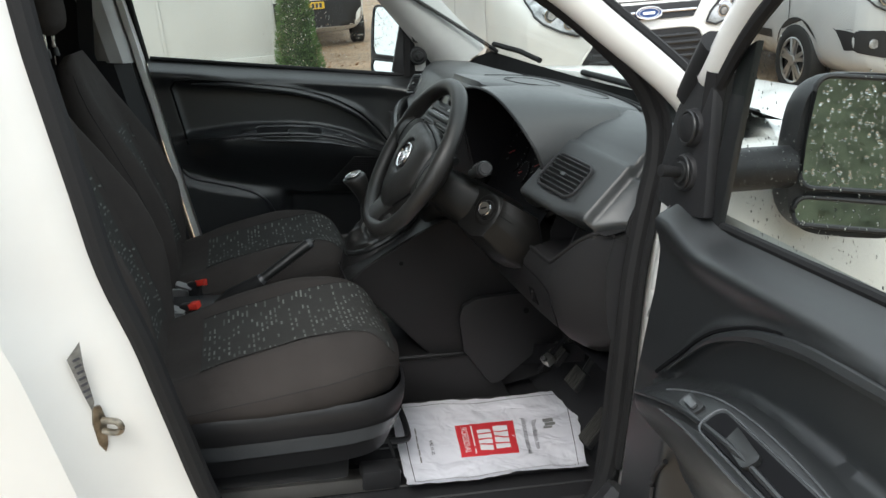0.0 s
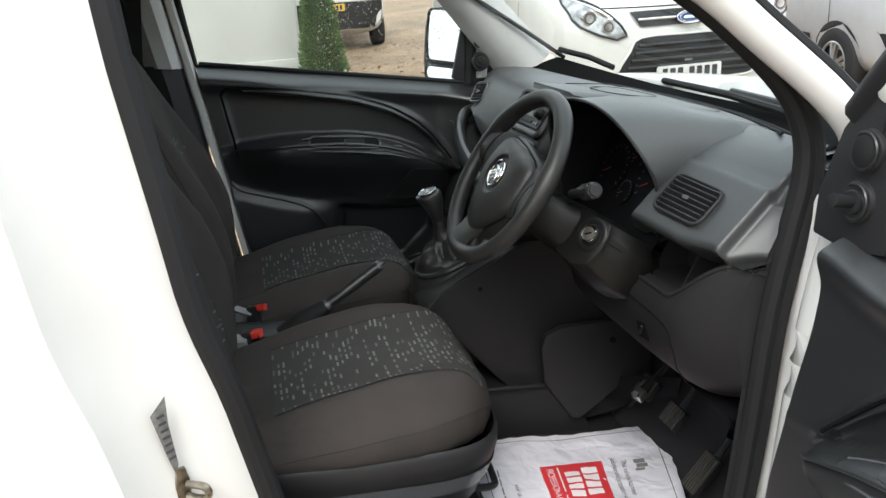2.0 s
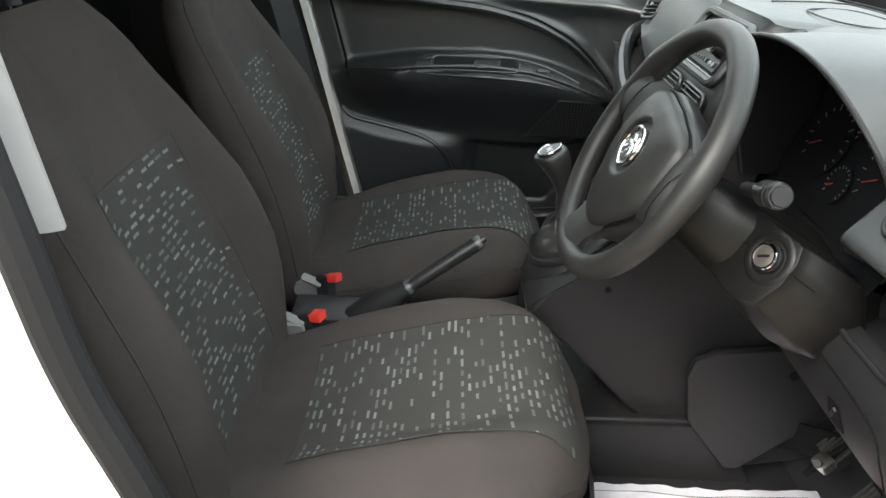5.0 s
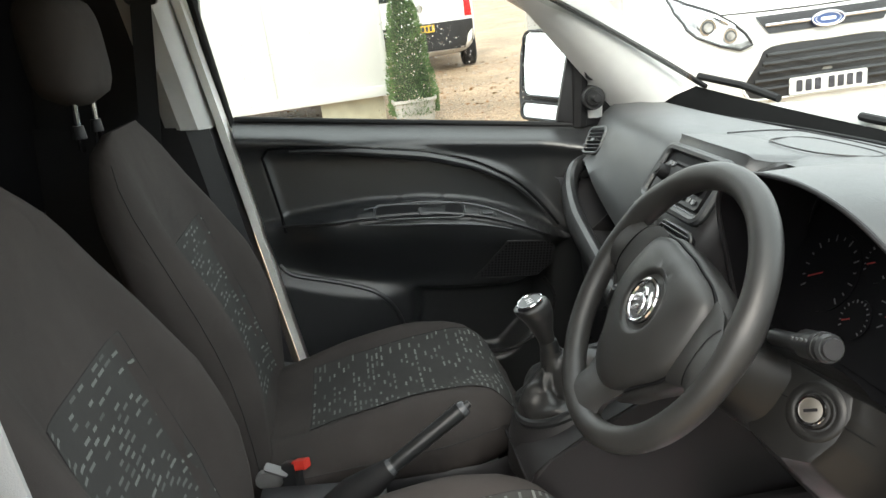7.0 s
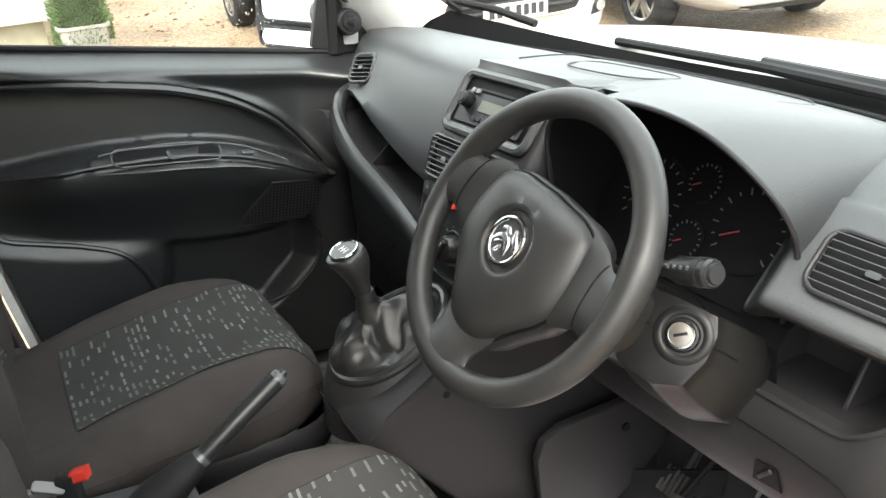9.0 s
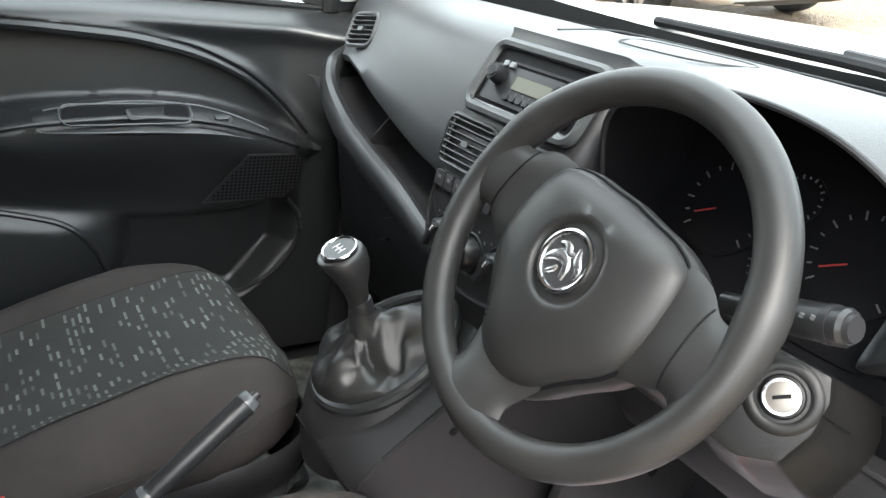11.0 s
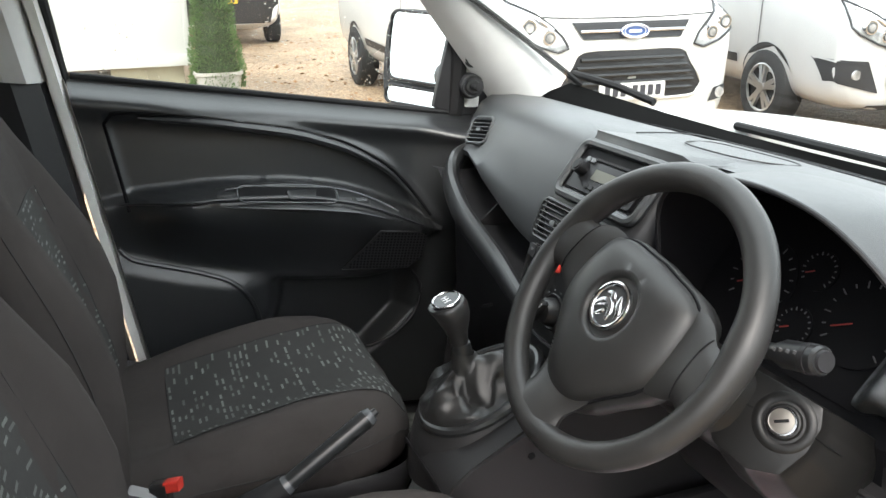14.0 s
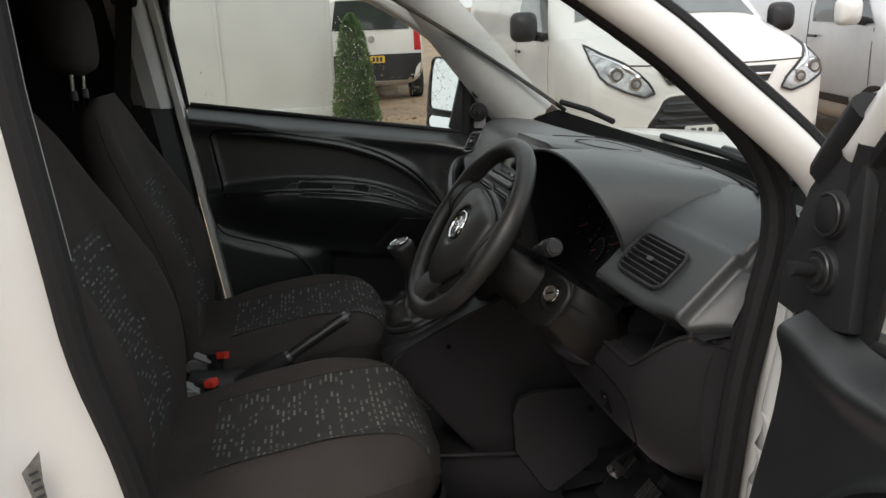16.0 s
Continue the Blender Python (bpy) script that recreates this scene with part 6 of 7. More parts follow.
for u0, u1, v0, v1 in ((0.425, 0.50, 0.44, 0.49), (0.425, 0.50, 0.505, 0.555), (0.425, 0.50, 0.57, 0.61), (0.425, 0.50, 0.625, 0.68), (0.515, 0.595, 0.41, 0.465), (0.515, 0.595, 0.48, 0.535), (0.515, 0.595, 0.55, 0.60), (0.515, 0.595, 0.615, 0.67)):
    part("logo_block", paper_patch(u0, u1, v0, v1, 0.0015, 3), PRINTWHITE, mat)
for i in range(5):
    part("web_address_bar", paper_patch(0.099, 0.107, 0.36 + i * 0.075, 0.425 + i * 0.075, 0.0013, 3), BUCKLE, mat)
for u0, u1, v0, v1 in ((0.80, 0.86, 0.36, 0.40), (0.81, 0.87, 0.405, 0.44), (0.80, 0.85, 0.445, 0.47)):
    part("crest_shape", paper_patch(u0, u1, v0, v1, 0.0012, 3), BUCKLE, mat)


def words(text, u, v0, v1, material_, size):
    """Printed words that run across the mat, their feet towards the seat."""
    cu = bpy.data.curves.new("words", "FONT")
    cu.body, cu.size, cu.align_x = text, size, "LEFT"
    o = bpy.data.objects.new("t", cu)
    me = bpy.data.meshes.new_from_object(o)
    bpy.data.objects.remove(o)
    bm = bmesh.new()
    bm.from_mesh(me)
    wid = max(v.co.x for v in bm.verts)
    for v in bm.verts:
        f = v.co.x / wid
        q = paper_at(u + v.co.y / 0.46, lerp(v0, v1, f), 0.0016)
        v.co = q
    part("printed_line", bm, material_, mat, smooth=0)


words("This vehicle has been", 0.735, 0.36, 0.72, PRINTBLACK, 0.019)
words("polished and protected with", 0.682, 0.33, 0.78, PRINTBLACK, 0.019)
words("visit us at", 0.165, 0.50, 0.66, PRINTBLACK, 0.016)
words("PROFESSIONAL", 0.342, 0.385, 0.70, PRINTWHITE, 0.022)


# ---- the yard outside ----
from mathutils.bvhtree import BVHTree

PLACE[0] = Matrix()


def gravel():
    m = material("wet_gravel", (0.33, 0.235, 0.15), 0.75, grain=0.0, stain=0.3, stain_scale=0.9)
    n, l = m.node_tree.nodes, m.node_tree.links
    b = n["Principled BSDF"]
    co, vo, ramp, mix, bump = n.new("ShaderNodeTexCoord"), n.new("ShaderNodeTexVoronoi"), n.new("ShaderNodeMapRange"), n.new("ShaderNodeVectorMath"), n.new("ShaderNodeBump")
    vo.inputs["Scale"].default_value = 45
    l.new(co.outputs["Object"], vo.inputs["Vector"])
    l.new(vo.outputs["Color"], ramp.inputs["Value"])
    ramp.inputs["To Min"].default_value, ramp.inputs["To Max"].default_value = 0.45, 1.5
    mix.operation = "SCALE"
    old = b.inputs["Base Color"].links[0].from_socket
    l.new(old, mix.inputs[0])
    l.new(ramp.outputs[0], mix.inputs["Scale"])
    l.new(mix.outputs[0], b.inputs["Base Color"])
    bump.inputs["Distance"].default_value = 0.02
    l.new(vo.outputs["Distance"], bump.inputs["Height"])
    l.new(bump.outputs[0], b.inputs["Normal"])
    return m


xs = [-400, -60, -20] + list(np.linspace(-8, 16, 25)) + [24, 60, 400]
gr = part("ground", grid([[(x, y, 0.012 * noise.noise(Vector((x, y, 0))) if abs(x) < 20 and abs(y) < 20 else 0.0) for y in xs] for x in xs]), gravel(), label="wet brown gravel yard strewn with leaves")
tagged(gr, category="ground", kind="structure")
LEAFLITTER = material("fallen_leaves", (0.22, 0.11, 0.045), 0.7, stain=0.5, stain_scale=3)
bm = bmesh.new()
for i in range(2600):
    x, y = random.uniform(-1.5, 5.5), random.uniform(3.0, 13)
    r, a, t = random.uniform(0.015, 0.04), random.uniform(0, 6.28), random.uniform(-0.4, 0.4)
    vs = [bm.verts.new((x + r * k * math.cos(a + q), y + r * k * math.sin(a + q), 0.02 + r * t * math.sin(q))) for q, k in ((0, 1), (1.3, 0.55), (3.14, 0.9), (4.9, 0.55))]
    bm.faces.new(vs)
lf = part("fallen_leaves", bm, LEAFLITTER, label="brown fallen leaves scattered over the gravel", smooth=0)
tagged(lf, category="leaves", kind="stuff")

SILVER = material("silver_car_paint", (0.58, 0.59, 0.60), 0.3, metal=0.25, stain=0.04, coat=0.6)
DARKGLASS = material("tinted_glass", (0.035, 0.042, 0.042), 0.06, stain=0.1, coat=0.6, spec=0.9)
# opaque pane: the sky's reflection is put into its pale base colour
SKYTONEGLASS = material("sky_toned_glass", (0.11, 0.125, 0.125), 0.08, stain=0.3, stain_scale=2, coat=0.6)
TYRE = material("tyre", (0.02, 0.02, 0.021), 0.85, grain=0.5, grain_scale=150)
ALLOY = material("alloy", (0.55, 0.56, 0.57), 0.3, metal=0.9)
BLACKTRIM = material("black_trim", (0.018, 0.018, 0.02), 0.5, grain=0.2, grain_scale=300)
LAMP = material("lamp_glass", (0.46, 0.47, 0.48), 0.12, metal=0.4, stain=0.5, stain_scale=14)
REDLAMP = material("red_lamp", (0.45, 0.02, 0.02), 0.15)
PLATEWHITE = material("plate_white", (0.75, 0.76, 0.74), 0.4)
PLATEYELLOW = material("plate_yellow", (0.75, 0.48, 0.04), 0.4)
BADGEBLUE = material("badge_blue", (0.03, 0.06, 0.18), 0.25)


def vehicle(name, label, paint, m, length, tops, widths, wheels, radius, belt_z, waist, screen_s, front=True, rear_view=False, mirror=None):
    """A van or car in its own axes: nose at x = 0 pointing to +x, body behind it, y to its left, then placed by m."""
    v = thing(name, label, name.replace("parked_", "").replace("_", " "), group="parked vehicles")
    mirror = mirror or paint
    ss = sorted(set([p[0] for p in tops] + [p[0] for p in widths] + [0.01, 0.04, 0.10, 0.2, 0.25] + list(np.linspace(0.3, length - 0.2, 16))))
    rows = []
    for s in ss:
        top = interp(s, [p[0] for p in tops], [p[1] for p in tops])
        w = interp(s, [p[0] for p in widths], [p[1] for p in widths])
        low = interp(s, [0, 0.05, 0.3, length - 0.2, length], [0.34, 0.28, 0.24, 0.26, 0.34])
        sec = []
        for k in range(72):
            cy, cz = superellipse(2 * math.pi * (k + 0.5) / 72, 1, 1, 5.5)
            z = lerp((top + low) / 2, top, cz) if cz > 0 else lerp((top + low) / 2, low, -cz)
            tum = 1 - waist * max(0, z - belt_z) ** 1.1 - 0.03 * max(0, belt_z - 0.25 - z)
            sec.append((-s, cy * w * tum, z))
        rows.append(sec)
    body = grid(rows, close_v=True, cap=True)
    tree = BVHTree.FromBMesh(body)
    body.transform(m)
    shell = part("body", body, paint, v, smooth=35)

    def cast(p, d):
        hit = tree.ray_cast(Vector(p), Vector(d))
        if not hit[0]:
            return None, None
        return hit[0], -hit[1] if hit[1].dot(Vector(d)) > 0 else hit[1]

    def patch(nm, corners, view, mat, parent=None, lab="", n=10, out=0.008, depth=0.0):
        """A panel laid on the body: corners in the plane seen along view ('front', 'back', 'left', 'right')."""
        rows, ok = [], True
        a, b, c, d = [Vector(q) for q in corners]
        for i in range(n + 1):
            r = []
            for j in range(n + 1):
                p = a.lerp(b, i / n).lerp(d.lerp(c, i / n), j / n)
                if view == "front":
                    o, dr = (2, p.x, p.y), (-1, 0, 0)
                elif view == "back":
                    o, dr = (-length - 2, p.x, p.y), (1, 0, 0)
                elif view == "left":
                    o, dr = (p.x, 3, p.y), (0, -1, 0)
                elif view == "right":
                    o, dr = (p.x, -3, p.y), (0, 1, 0)
                else:
                    o, dr = (p.x, p.y, 4), (0, 0, -1)
                h, nn = cast(o, dr)
                k = 0
                while h is None and k < 60:
                    k += 1
                    o = (o[0], o[1] * 0.99, o[2] - 0.003) if view in ("front", "back") else (o[0] * 0.995, o[1], o[2] - 0.004)
                    h, nn = cast(o, dr)
                if h is None:
                    return None
                r.append(h - Vector(dr) * out)
            rows.append(r)
        bm = grid(rows)
        bm.transform(m)
        return part(nm, bm, mat, parent or v, lab, smooth=60)

    s0, s1 = screen_s
    # windscreen and side glass
    wz = lambda s: interp(s, [p[0] for p in tops], [p[1] for p in tops])
    ww = lambda s: interp(s, [p[0] for p in widths], [p[1] for p in widths])
    patch("windscreen", [(-s0, -ww(s0) * 0.80), (-s0, ww(s0) * 0.80), (-s1, ww(s1) * 0.62), (-s1, -ww(s1) * 0.62)], "top", SKYTONEGLASS, lab="windscreen with the sky's pale reflection in its colour", n=14)
    for side in ("left", "right"):
        patch("side_window", [(-s0 - 0.12, belt_z + 0.04), (-s0 - 1.25, belt_z + 0.04), (-s0 - 1.25, wz(s1) - 0.13), (-s1 + 0.05, wz(s1) - 0.17)], side, DARKGLASS, lab="dark side window")
        patch("door_line", [(-s0 - 1.33, 0.42), (-s0 - 1.345, 0.42), (-s0 - 1.345, wz(s1) - 0.1), (-s0 - 1.33, wz(s1) - 0.1)], side, BLACKTRIM, n=4, out=0.004)
        patch("door_line", [(-s0 - 0.10, 0.42), (-s0 - 0.112, 0.42), (-s0 - 0.112, belt_z), (-s0 - 0.10, belt_z)], side, BLACKTRIM, n=4, out=0.004)
        patch("side_moulding", [(-wheels[0] - 0.45, 0.50), (-wheels[1] + 0.45, 0.50), (-wheels[1] + 0.45, 0.58), (-wheels[0] - 0.45, 0.58)], side, BLACKTRIM, lab="black side moulding")
        sg = 1 if side == "left" else -1
        hy = ww(s0 + 1) * 0.985 * sg
        hb = cyl((-s0 - 1.10, hy + 0.03 * sg, belt_z - 0.10), (-s0 - 1.26, hy + 0.03 * sg, belt_z - 0.10), 0.014, seg=10)
        hb.transform(m)
        part("door_handle", hb, BLACKTRIM, v)
        arm = tube([(-s0 - 0.30, hy * 0.96, belt_z + 0.05), (-s0 - 0.24, hy + 0.09 * sg, belt_z + 0.07)], 0.04, 10)
        arm.transform(m)
        dm = part("door_mirror", arm, BLACKTRIM, v, "door mirror on a black arm", smooth=60)
        rows = []
        for t in np.linspace(0, 1, 9):
            f = max(0.3, (1 - t ** 3) ** 0.5)
            rows.append([(-s0 - 0.26 + 0.13 * t, hy + sg * (0.19 + 0.115 * f * cx), belt_z + 0.15 + 0.125 * f * cz) for cx, cz in (superellipse(2 * math.pi * k / 28, 1, 1, 3.6) for k in range(28))])
        mb = grid(rows, close_v=True, cap=True)
        mb.transform(m)
        part("mirror_cap", mb, mirror, dm, smooth=60)
    # front
    if front:
        f = front
        W = ww(0.3)
        cz = f["badge"]

        def skin(nm, shape, mat, parent=None, lab="", out=0.012, edge=None, turns=7, soft=False):
            """A shaped panel on the nose: an outline in y, z, filled by rings and laid on the body."""
            ol = spline([(a, b, 0) for a, b in shape], 3, closed=True) if soft else [Vector((a, b, 0)) for a, b in shape]
            if not soft:
                ol = [ol[k - 1].lerp(ol[k], u) for k in range(len(ol)) for u in np.linspace(0, 1, 6, endpoint=False)]
            c = sum(ol, Vector()) / len(ol)

            def on(q, o):
                h, nn = cast((2, q.x, q.y), (-1, 0, 0))
                k = 0
                while h is None and k < 40:
                    k += 1
                    h, nn = cast((2, q.x * (1 - 0.01 * k), q.y), (-1, 0, 0))
                return (h if h is not None else Vector((-0.3, q.x, q.y))) + Vector((o, 0, 0)) + (nn if nn is not None else Vector()) * 0.004
            bm = grid([[on(c.lerp(q, r), out) for q in ol] for r in np.linspace(1, 0.06, turns)], close_v=True, cap=False)
            bm.transform(m)
            pp = part(nm, bm, mat, parent or v, lab, smooth=60)
            if edge:
                bm = tube([on(q, out + 0.002) for q in ol], 0.009, 6, closed=True)
                bm.transform(m)
                part("panel_edge", bm, edge, pp)
            return pp, on

        def disc(nm, c, r, d0, d1, mat, parent, lab=""):
            bm = cyl(c + Vector((d0, 0, 0)), c + Vector((d1, 0, 0)), r, r * 0.92, 22)
            bm.transform(m)
            return part(nm, bm, mat, parent, lab)

        for sg in (-1, 1):
            lamp = [(sg * a, cz + b) for a, b in f["lamp"]]
            hl, on = skin("headlamp", lamp, LAMP, lab="clear headlamp with bright reflectors", out=0.012, edge=BLACKTRIM)
            for (a, b), r, mt in zip(f["eyes"], (0.050, 0.058), (CHROME, CHROME)):
                q = on(Vector((sg * a, cz + b, 0)), 0.012)
                ey = disc("lamp_ring", q, r, -0.02, 0.018, mt, hl)
                disc("lamp_bowl", q, r * 0.78, 0.0, 0.0215, SILVERTRIM, ey)
                disc("lamp_lens", q, r * 0.55, 0.0, 0.026, LAMP, ey)
            strip = [on(Vector((sg * a, cz + b, 0)), 0.022) for a, b in f["strip"]]
            bm = tube(spline(strip, 4), 0.012, 6)
            bm.transform(m)
            part("lamp_strip", bm, CHROME, hl)
            fog, on = skin("fog_lamp", [(sg * a, cz + b) for a, b in f["fog"]], BLACKTRIM, lab="black fog lamp recess", out=0.012)
            q = on(Vector((sg * sum(a for a, b in f["fog"]) / len(f["fog"]), cz + sum(b for a, b in f["fog"]) / len(f["fog"]), 0)), 0.012)
            disc("fog_lens", q, 0.04, 0.0, 0.016, LAMP, fog)
        g, on = skin("upper_grille", [(a, cz + b) for a, b in f["upper"]], BLACKTRIM, lab="black grille with bright bars", out=0.014)
        for sg in (-1, 1):
            bm = tube([on(Vector((sg * y, cz + 0.004, 0)), 0.026) for y in np.linspace(0.11, f["upper"][1][0] * 0.88, 8)], 0.011, 6)
            bm.transform(m)
            part("grille_bar", bm, CHROME, g, "bright grille bar")
        hit = on(Vector((0, cz, 0)), 0.0)
        fm = frame_at(hit + Vector((0.045, 0, 0)), (1, 0, 0.2))
        oval = [(0.105 * math.cos(a), 0.046 * math.sin(a)) for a in np.linspace(0, 2 * math.pi, 32, endpoint=False)]
        bm = slab(oval, 0.03, fm)
        bm.transform(m)
        bd = part("badge", bm, BADGEBLUE if f["oval"] else CHROME, v, "oval badge")
        for kx, r in ((1.0, 0.006), (0.78, 0.003)):
            bm = tube([fm @ Vector((a * kx, b * kx, 0.002)) for a, b in oval], r, 6, closed=True)
            bm.transform(m)
            part("badge_rim", bm, CHROME, bd)
        bm = slab(rrect(0.10, 0.020, 0.009), 0.004, fm @ Matrix.Translation((0, 0, 0.003)))
        bm.transform(m)
        part("badge_mark", bm, CHROME, bd, "plain bright bar")
        lo, on = skin("lower_grille", [(a, cz + b) for a, b in f["lower"]], BLACKTRIM, lab="black lower grille with slats", out=0.014, edge=paint, soft=True)
        z0, z1 = min(b for a, b in f["lower"]), max(b for a, b in f["lower"])
        for k in range(5):
            b = lerp(z0, z1, 0.20 + 0.155 * k)
            wide = interp(b, [z0, lerp(z0, z1, 0.3), z1], [0.44, 0.50, 0.37])
            bm = tube([on(Vector((y, cz + b, 0)), 0.022) for y in np.linspace(-wide, wide, 12)], 0.010, 6, flat=1.4)
            bm.transform(m)
            part("grille_slat", bm, GLOSSY, lo)
        bm = tube([on(Vector((y, cz + f["upper"][0][1] + 0.022 + 0.02 * (y / 0.8) ** 2, 0)), 0.003) for y in np.linspace(-0.78, 0.78, 26)], 0.005, 6)
        bm.transform(m)
        part("bonnet_gap", bm, BLACKTRIM, v)
        pz = f["plate"]
        hit, nn = cast((2, 0, pz), (-1, 0, 0))
        bm = slab(rrect(0.52, 0.112, 0.012), 0.012, frame_at(hit + Vector((0.035, 0, 0)), (1, 0, 0)))
        bm.transform(m)
        pl = part("number_plate", bm, PLATEWHITE, v, "white number plate")
        for k in range(7):
            bm = slab(rrect(0.042, 0.075, 0.006), 0.002, frame_at(hit + Vector((0.038, 0.205 - k * 0.062 - (0.03 if k > 3 else 0), 0)), (1, 0, 0)))
            bm.transform(m)
            part("plate_bar", bm, PRINTBLACK, pl)
        patch("bumper_foot", [(-W * 0.72, 0.27), (W * 0.72, 0.27), (W * 0.72, 0.33), (-W * 0.72, 0.33)], "front", BLACKTRIM)
        bm = tube([(-s0 + 0.02, -0.65, wz(s0) + 0.03), (-s0 - 0.03, -0.1, wz(s0) + 0.045), (-s0, 0.1, wz(s0) + 0.03)], 0.012, 6)
        bm.transform(m)
        part("wiper", bm, BLACKTRIM, v)
    if rear_view:
        W = ww(length - 0.3)
        patch("rear_window", [(-W * 0.72, belt_z + 0.08), (W * 0.72, belt_z + 0.08), (W * 0.62, wz(length - 0.3) - 0.14), (-W * 0.62, wz(length - 0.3) - 0.14)], "back", DARKGLASS, lab="dark rear window", n=12)
        patch("rear_bumper", [(-W * 0.93, 0.36), (W * 0.93, 0.36), (W * 0.93, 0.80), (-W * 0.93, 0.80)], "back", BLACKTRIM, lab="dark rear bumper", n=12, out=0.03)
        for sg in (-1, 1):
            patch("tail_lamp", [(sg * W * 0.80, 0.85), (sg * W * 0.93, 0.85), (sg * W * 0.90, 1.35), (sg * W * 0.80, 1.35)], "back", REDLAMP, lab="red tail lamp")
        bm = slab(rrect(0.52, 0.112, 0.012), 0.012, frame_at((-length - 0.05, 0.05, 0.72), (-1, 0, 0)))
        bm.transform(m)
        pl = part("number_plate", bm, PLATEYELLOW, v, "yellow rear number plate")
        for k in range(7):
            bm = slab(rrect(0.042, 0.075, 0.006), 0.002, frame_at((-length - 0.053, 0.255 - k * 0.062 - (0.03 if k > 3 else 0), 0.72), (-1, 0, 0)))
            bm.transform(m)
            part("plate_bar", bm, PRINTBLACK, pl)
        bm = cyl((-length + 0.03, 0, 1.05), (-length - 0.02, 0, 1.05), 0.06, seg=24)
        bm.transform(m)
        part("badge", bm, CHROME, v, "round chrome badge")
    # wheels, each over a flat dark disc painted for the shade in its arch
    for s in wheels:
        for sg in (-1, 1):
            y = ww(s) * 0.985 * sg
            arch = bmesh.new()
            bmesh.ops.create_circle(arch, cap_ends=True, segments=32, radius=radius * 1.16, matrix=Matrix.Translation((-s, y + 0.004 * sg, radius * 1.02)) @ Matrix.Rotation(radians(90), 4, "X"))
            for vv in arch.verts:
                vv.co.z = max(vv.co.z, 0.26)
                h, nn = cast((vv.co.x, 3 * sg, max(vv.co.z, 0.3)), (0, -sg, 0))
                if h:
                    vv.co.y = h.y + 0.005 * sg
            arch.transform(m)
            part("wheel_arch_shade", arch, BLACKTRIM, v, smooth=0)
            rows = []
            for r, d in ((0.60, 0.02), (0.66, 0.035), (0.90, 0.035), (0.98, 0.02), (1.0, -0.02), (1.0, -0.16), (0.9, -0.19), (0.6, -0.19)):
                rows.append([(-s + r * radius * math.cos(a), y + (d - 0.01) * sg, radius + r * radius * math.sin(a)) for a in np.linspace(0, 2 * math.pi, 32, endpoint=False)])
            bm = grid(rows, close_v=True)
            bm.transform(m)
            wh = part("wheel", bm, TYRE, v, "black tyre on an alloy wheel", smooth=50)
            bm = cyl((-s, y - 0.04 * sg, radius), (-s, y - 0.01 * sg, radius), radius * 0.62, seg=32)
            bm.transform(m)
            part("rim_back", bm, BLACKTRIM, wh)
            for k in range(10):
                a = 2 * math.pi * (k // 2 + (0.13 if k % 2 else -0.13)) / 5
                bm = box(0, 0, 0, 1, 1, 1, Matrix.Translation((-s, y + 0.012 * sg, radius)) @ Matrix.Rotation(a, 4, "Y") @ Matrix.Translation((0, 0, radius * 0.34)) @ Matrix.Diagonal((radius * 0.085, 0.025, radius * 0.54, 1)))
                bm.transform(m)
                part("rim_spoke", bm, ALLOY, wh, bevel=0.005)
            bm = tube([(-s + radius * 0.615 * math.cos(a), y + 0.015 * sg, radius + radius * 0.615 * math.sin(a)) for a in np.linspace(0, 2 * math.pi, 32, endpoint=False)], 0.012, 6, closed=True)
            bm.transform(m)
            part("rim_edge", bm, ALLOY, wh)
            bm = cyl((-s, y, radius), (-s, y + 0.03 * sg, radius), radius * 0.14, seg=16)
            bm.transform(m)
            part("hub_cap", bm, ALLOY, wh)
    return v


VAN_TOPS = [(0, 0.74), (0.02, 0.92), (0.05, 1.04), (0.10, 1.12), (0.28, 1.20), (0.55, 1.28), (0.85, 1.36), (1.0, 1.40), (1.3, 1.62), (1.65, 1.86), (1.95, 1.95), (3.0, 1.98), (4.85, 1.95), (4.95, 1.80)]
VAN_WIDTHS = [(0, 0.58), (0.03, 0.76), (0.08, 0.85), (0.18, 0.915), (0.40, 0.955), (0.65, 0.975), (0.9, 0.985), (4.7, 0.985), (4.95, 0.93)]
LONG_TOPS = VAN_TOPS[:-2] + [(5.24, 1.95), (5.34, 1.80)]
LONG_WIDTHS = VAN_WIDTHS[:-2] + [(5.1, 0.985), (5.34, 0.93)]
FRONT = dict(
    lamp=[(0.49, -0.10), (0.53, -0.03), (0.60, 0.04), (0.71, 0.125), (0.80, 0.175), (0.862, 0.235), (0.885, 0.13), (0.87, 0.03), (0.83, -0.02), (0.70, -0.085), (0.57, -0.125)],
    eyes=[(0.635, -0.03), (0.765, 0.035)],
    strip=[(0.60, 0.02), (0.72, 0.105), (0.84, 0.175)],
    fog=[(0.66, -0.52), (0.82, -0.50), (0.86, -0.40), (0.70, -0.42)],
    upper=[(-0.46, 0.062), (0.46, 0.062), (0.38, -0.05), (-0.38, -0.05)],
    lower=[(-0.38, -0.125), (0.0, -0.120), (0.38, -0.125), (0.47, -0.22), (0.56, -0.35), (0.54, -0.42), (0.46, -0.46), (0.0, -0.465), (-0.46, -0.46), (-0.54, -0.42), (-0.56, -0.35), (-0.47, -0.22)],
)
white_front = dict(FRONT, badge=0.985, plate=0.585, oval=True)
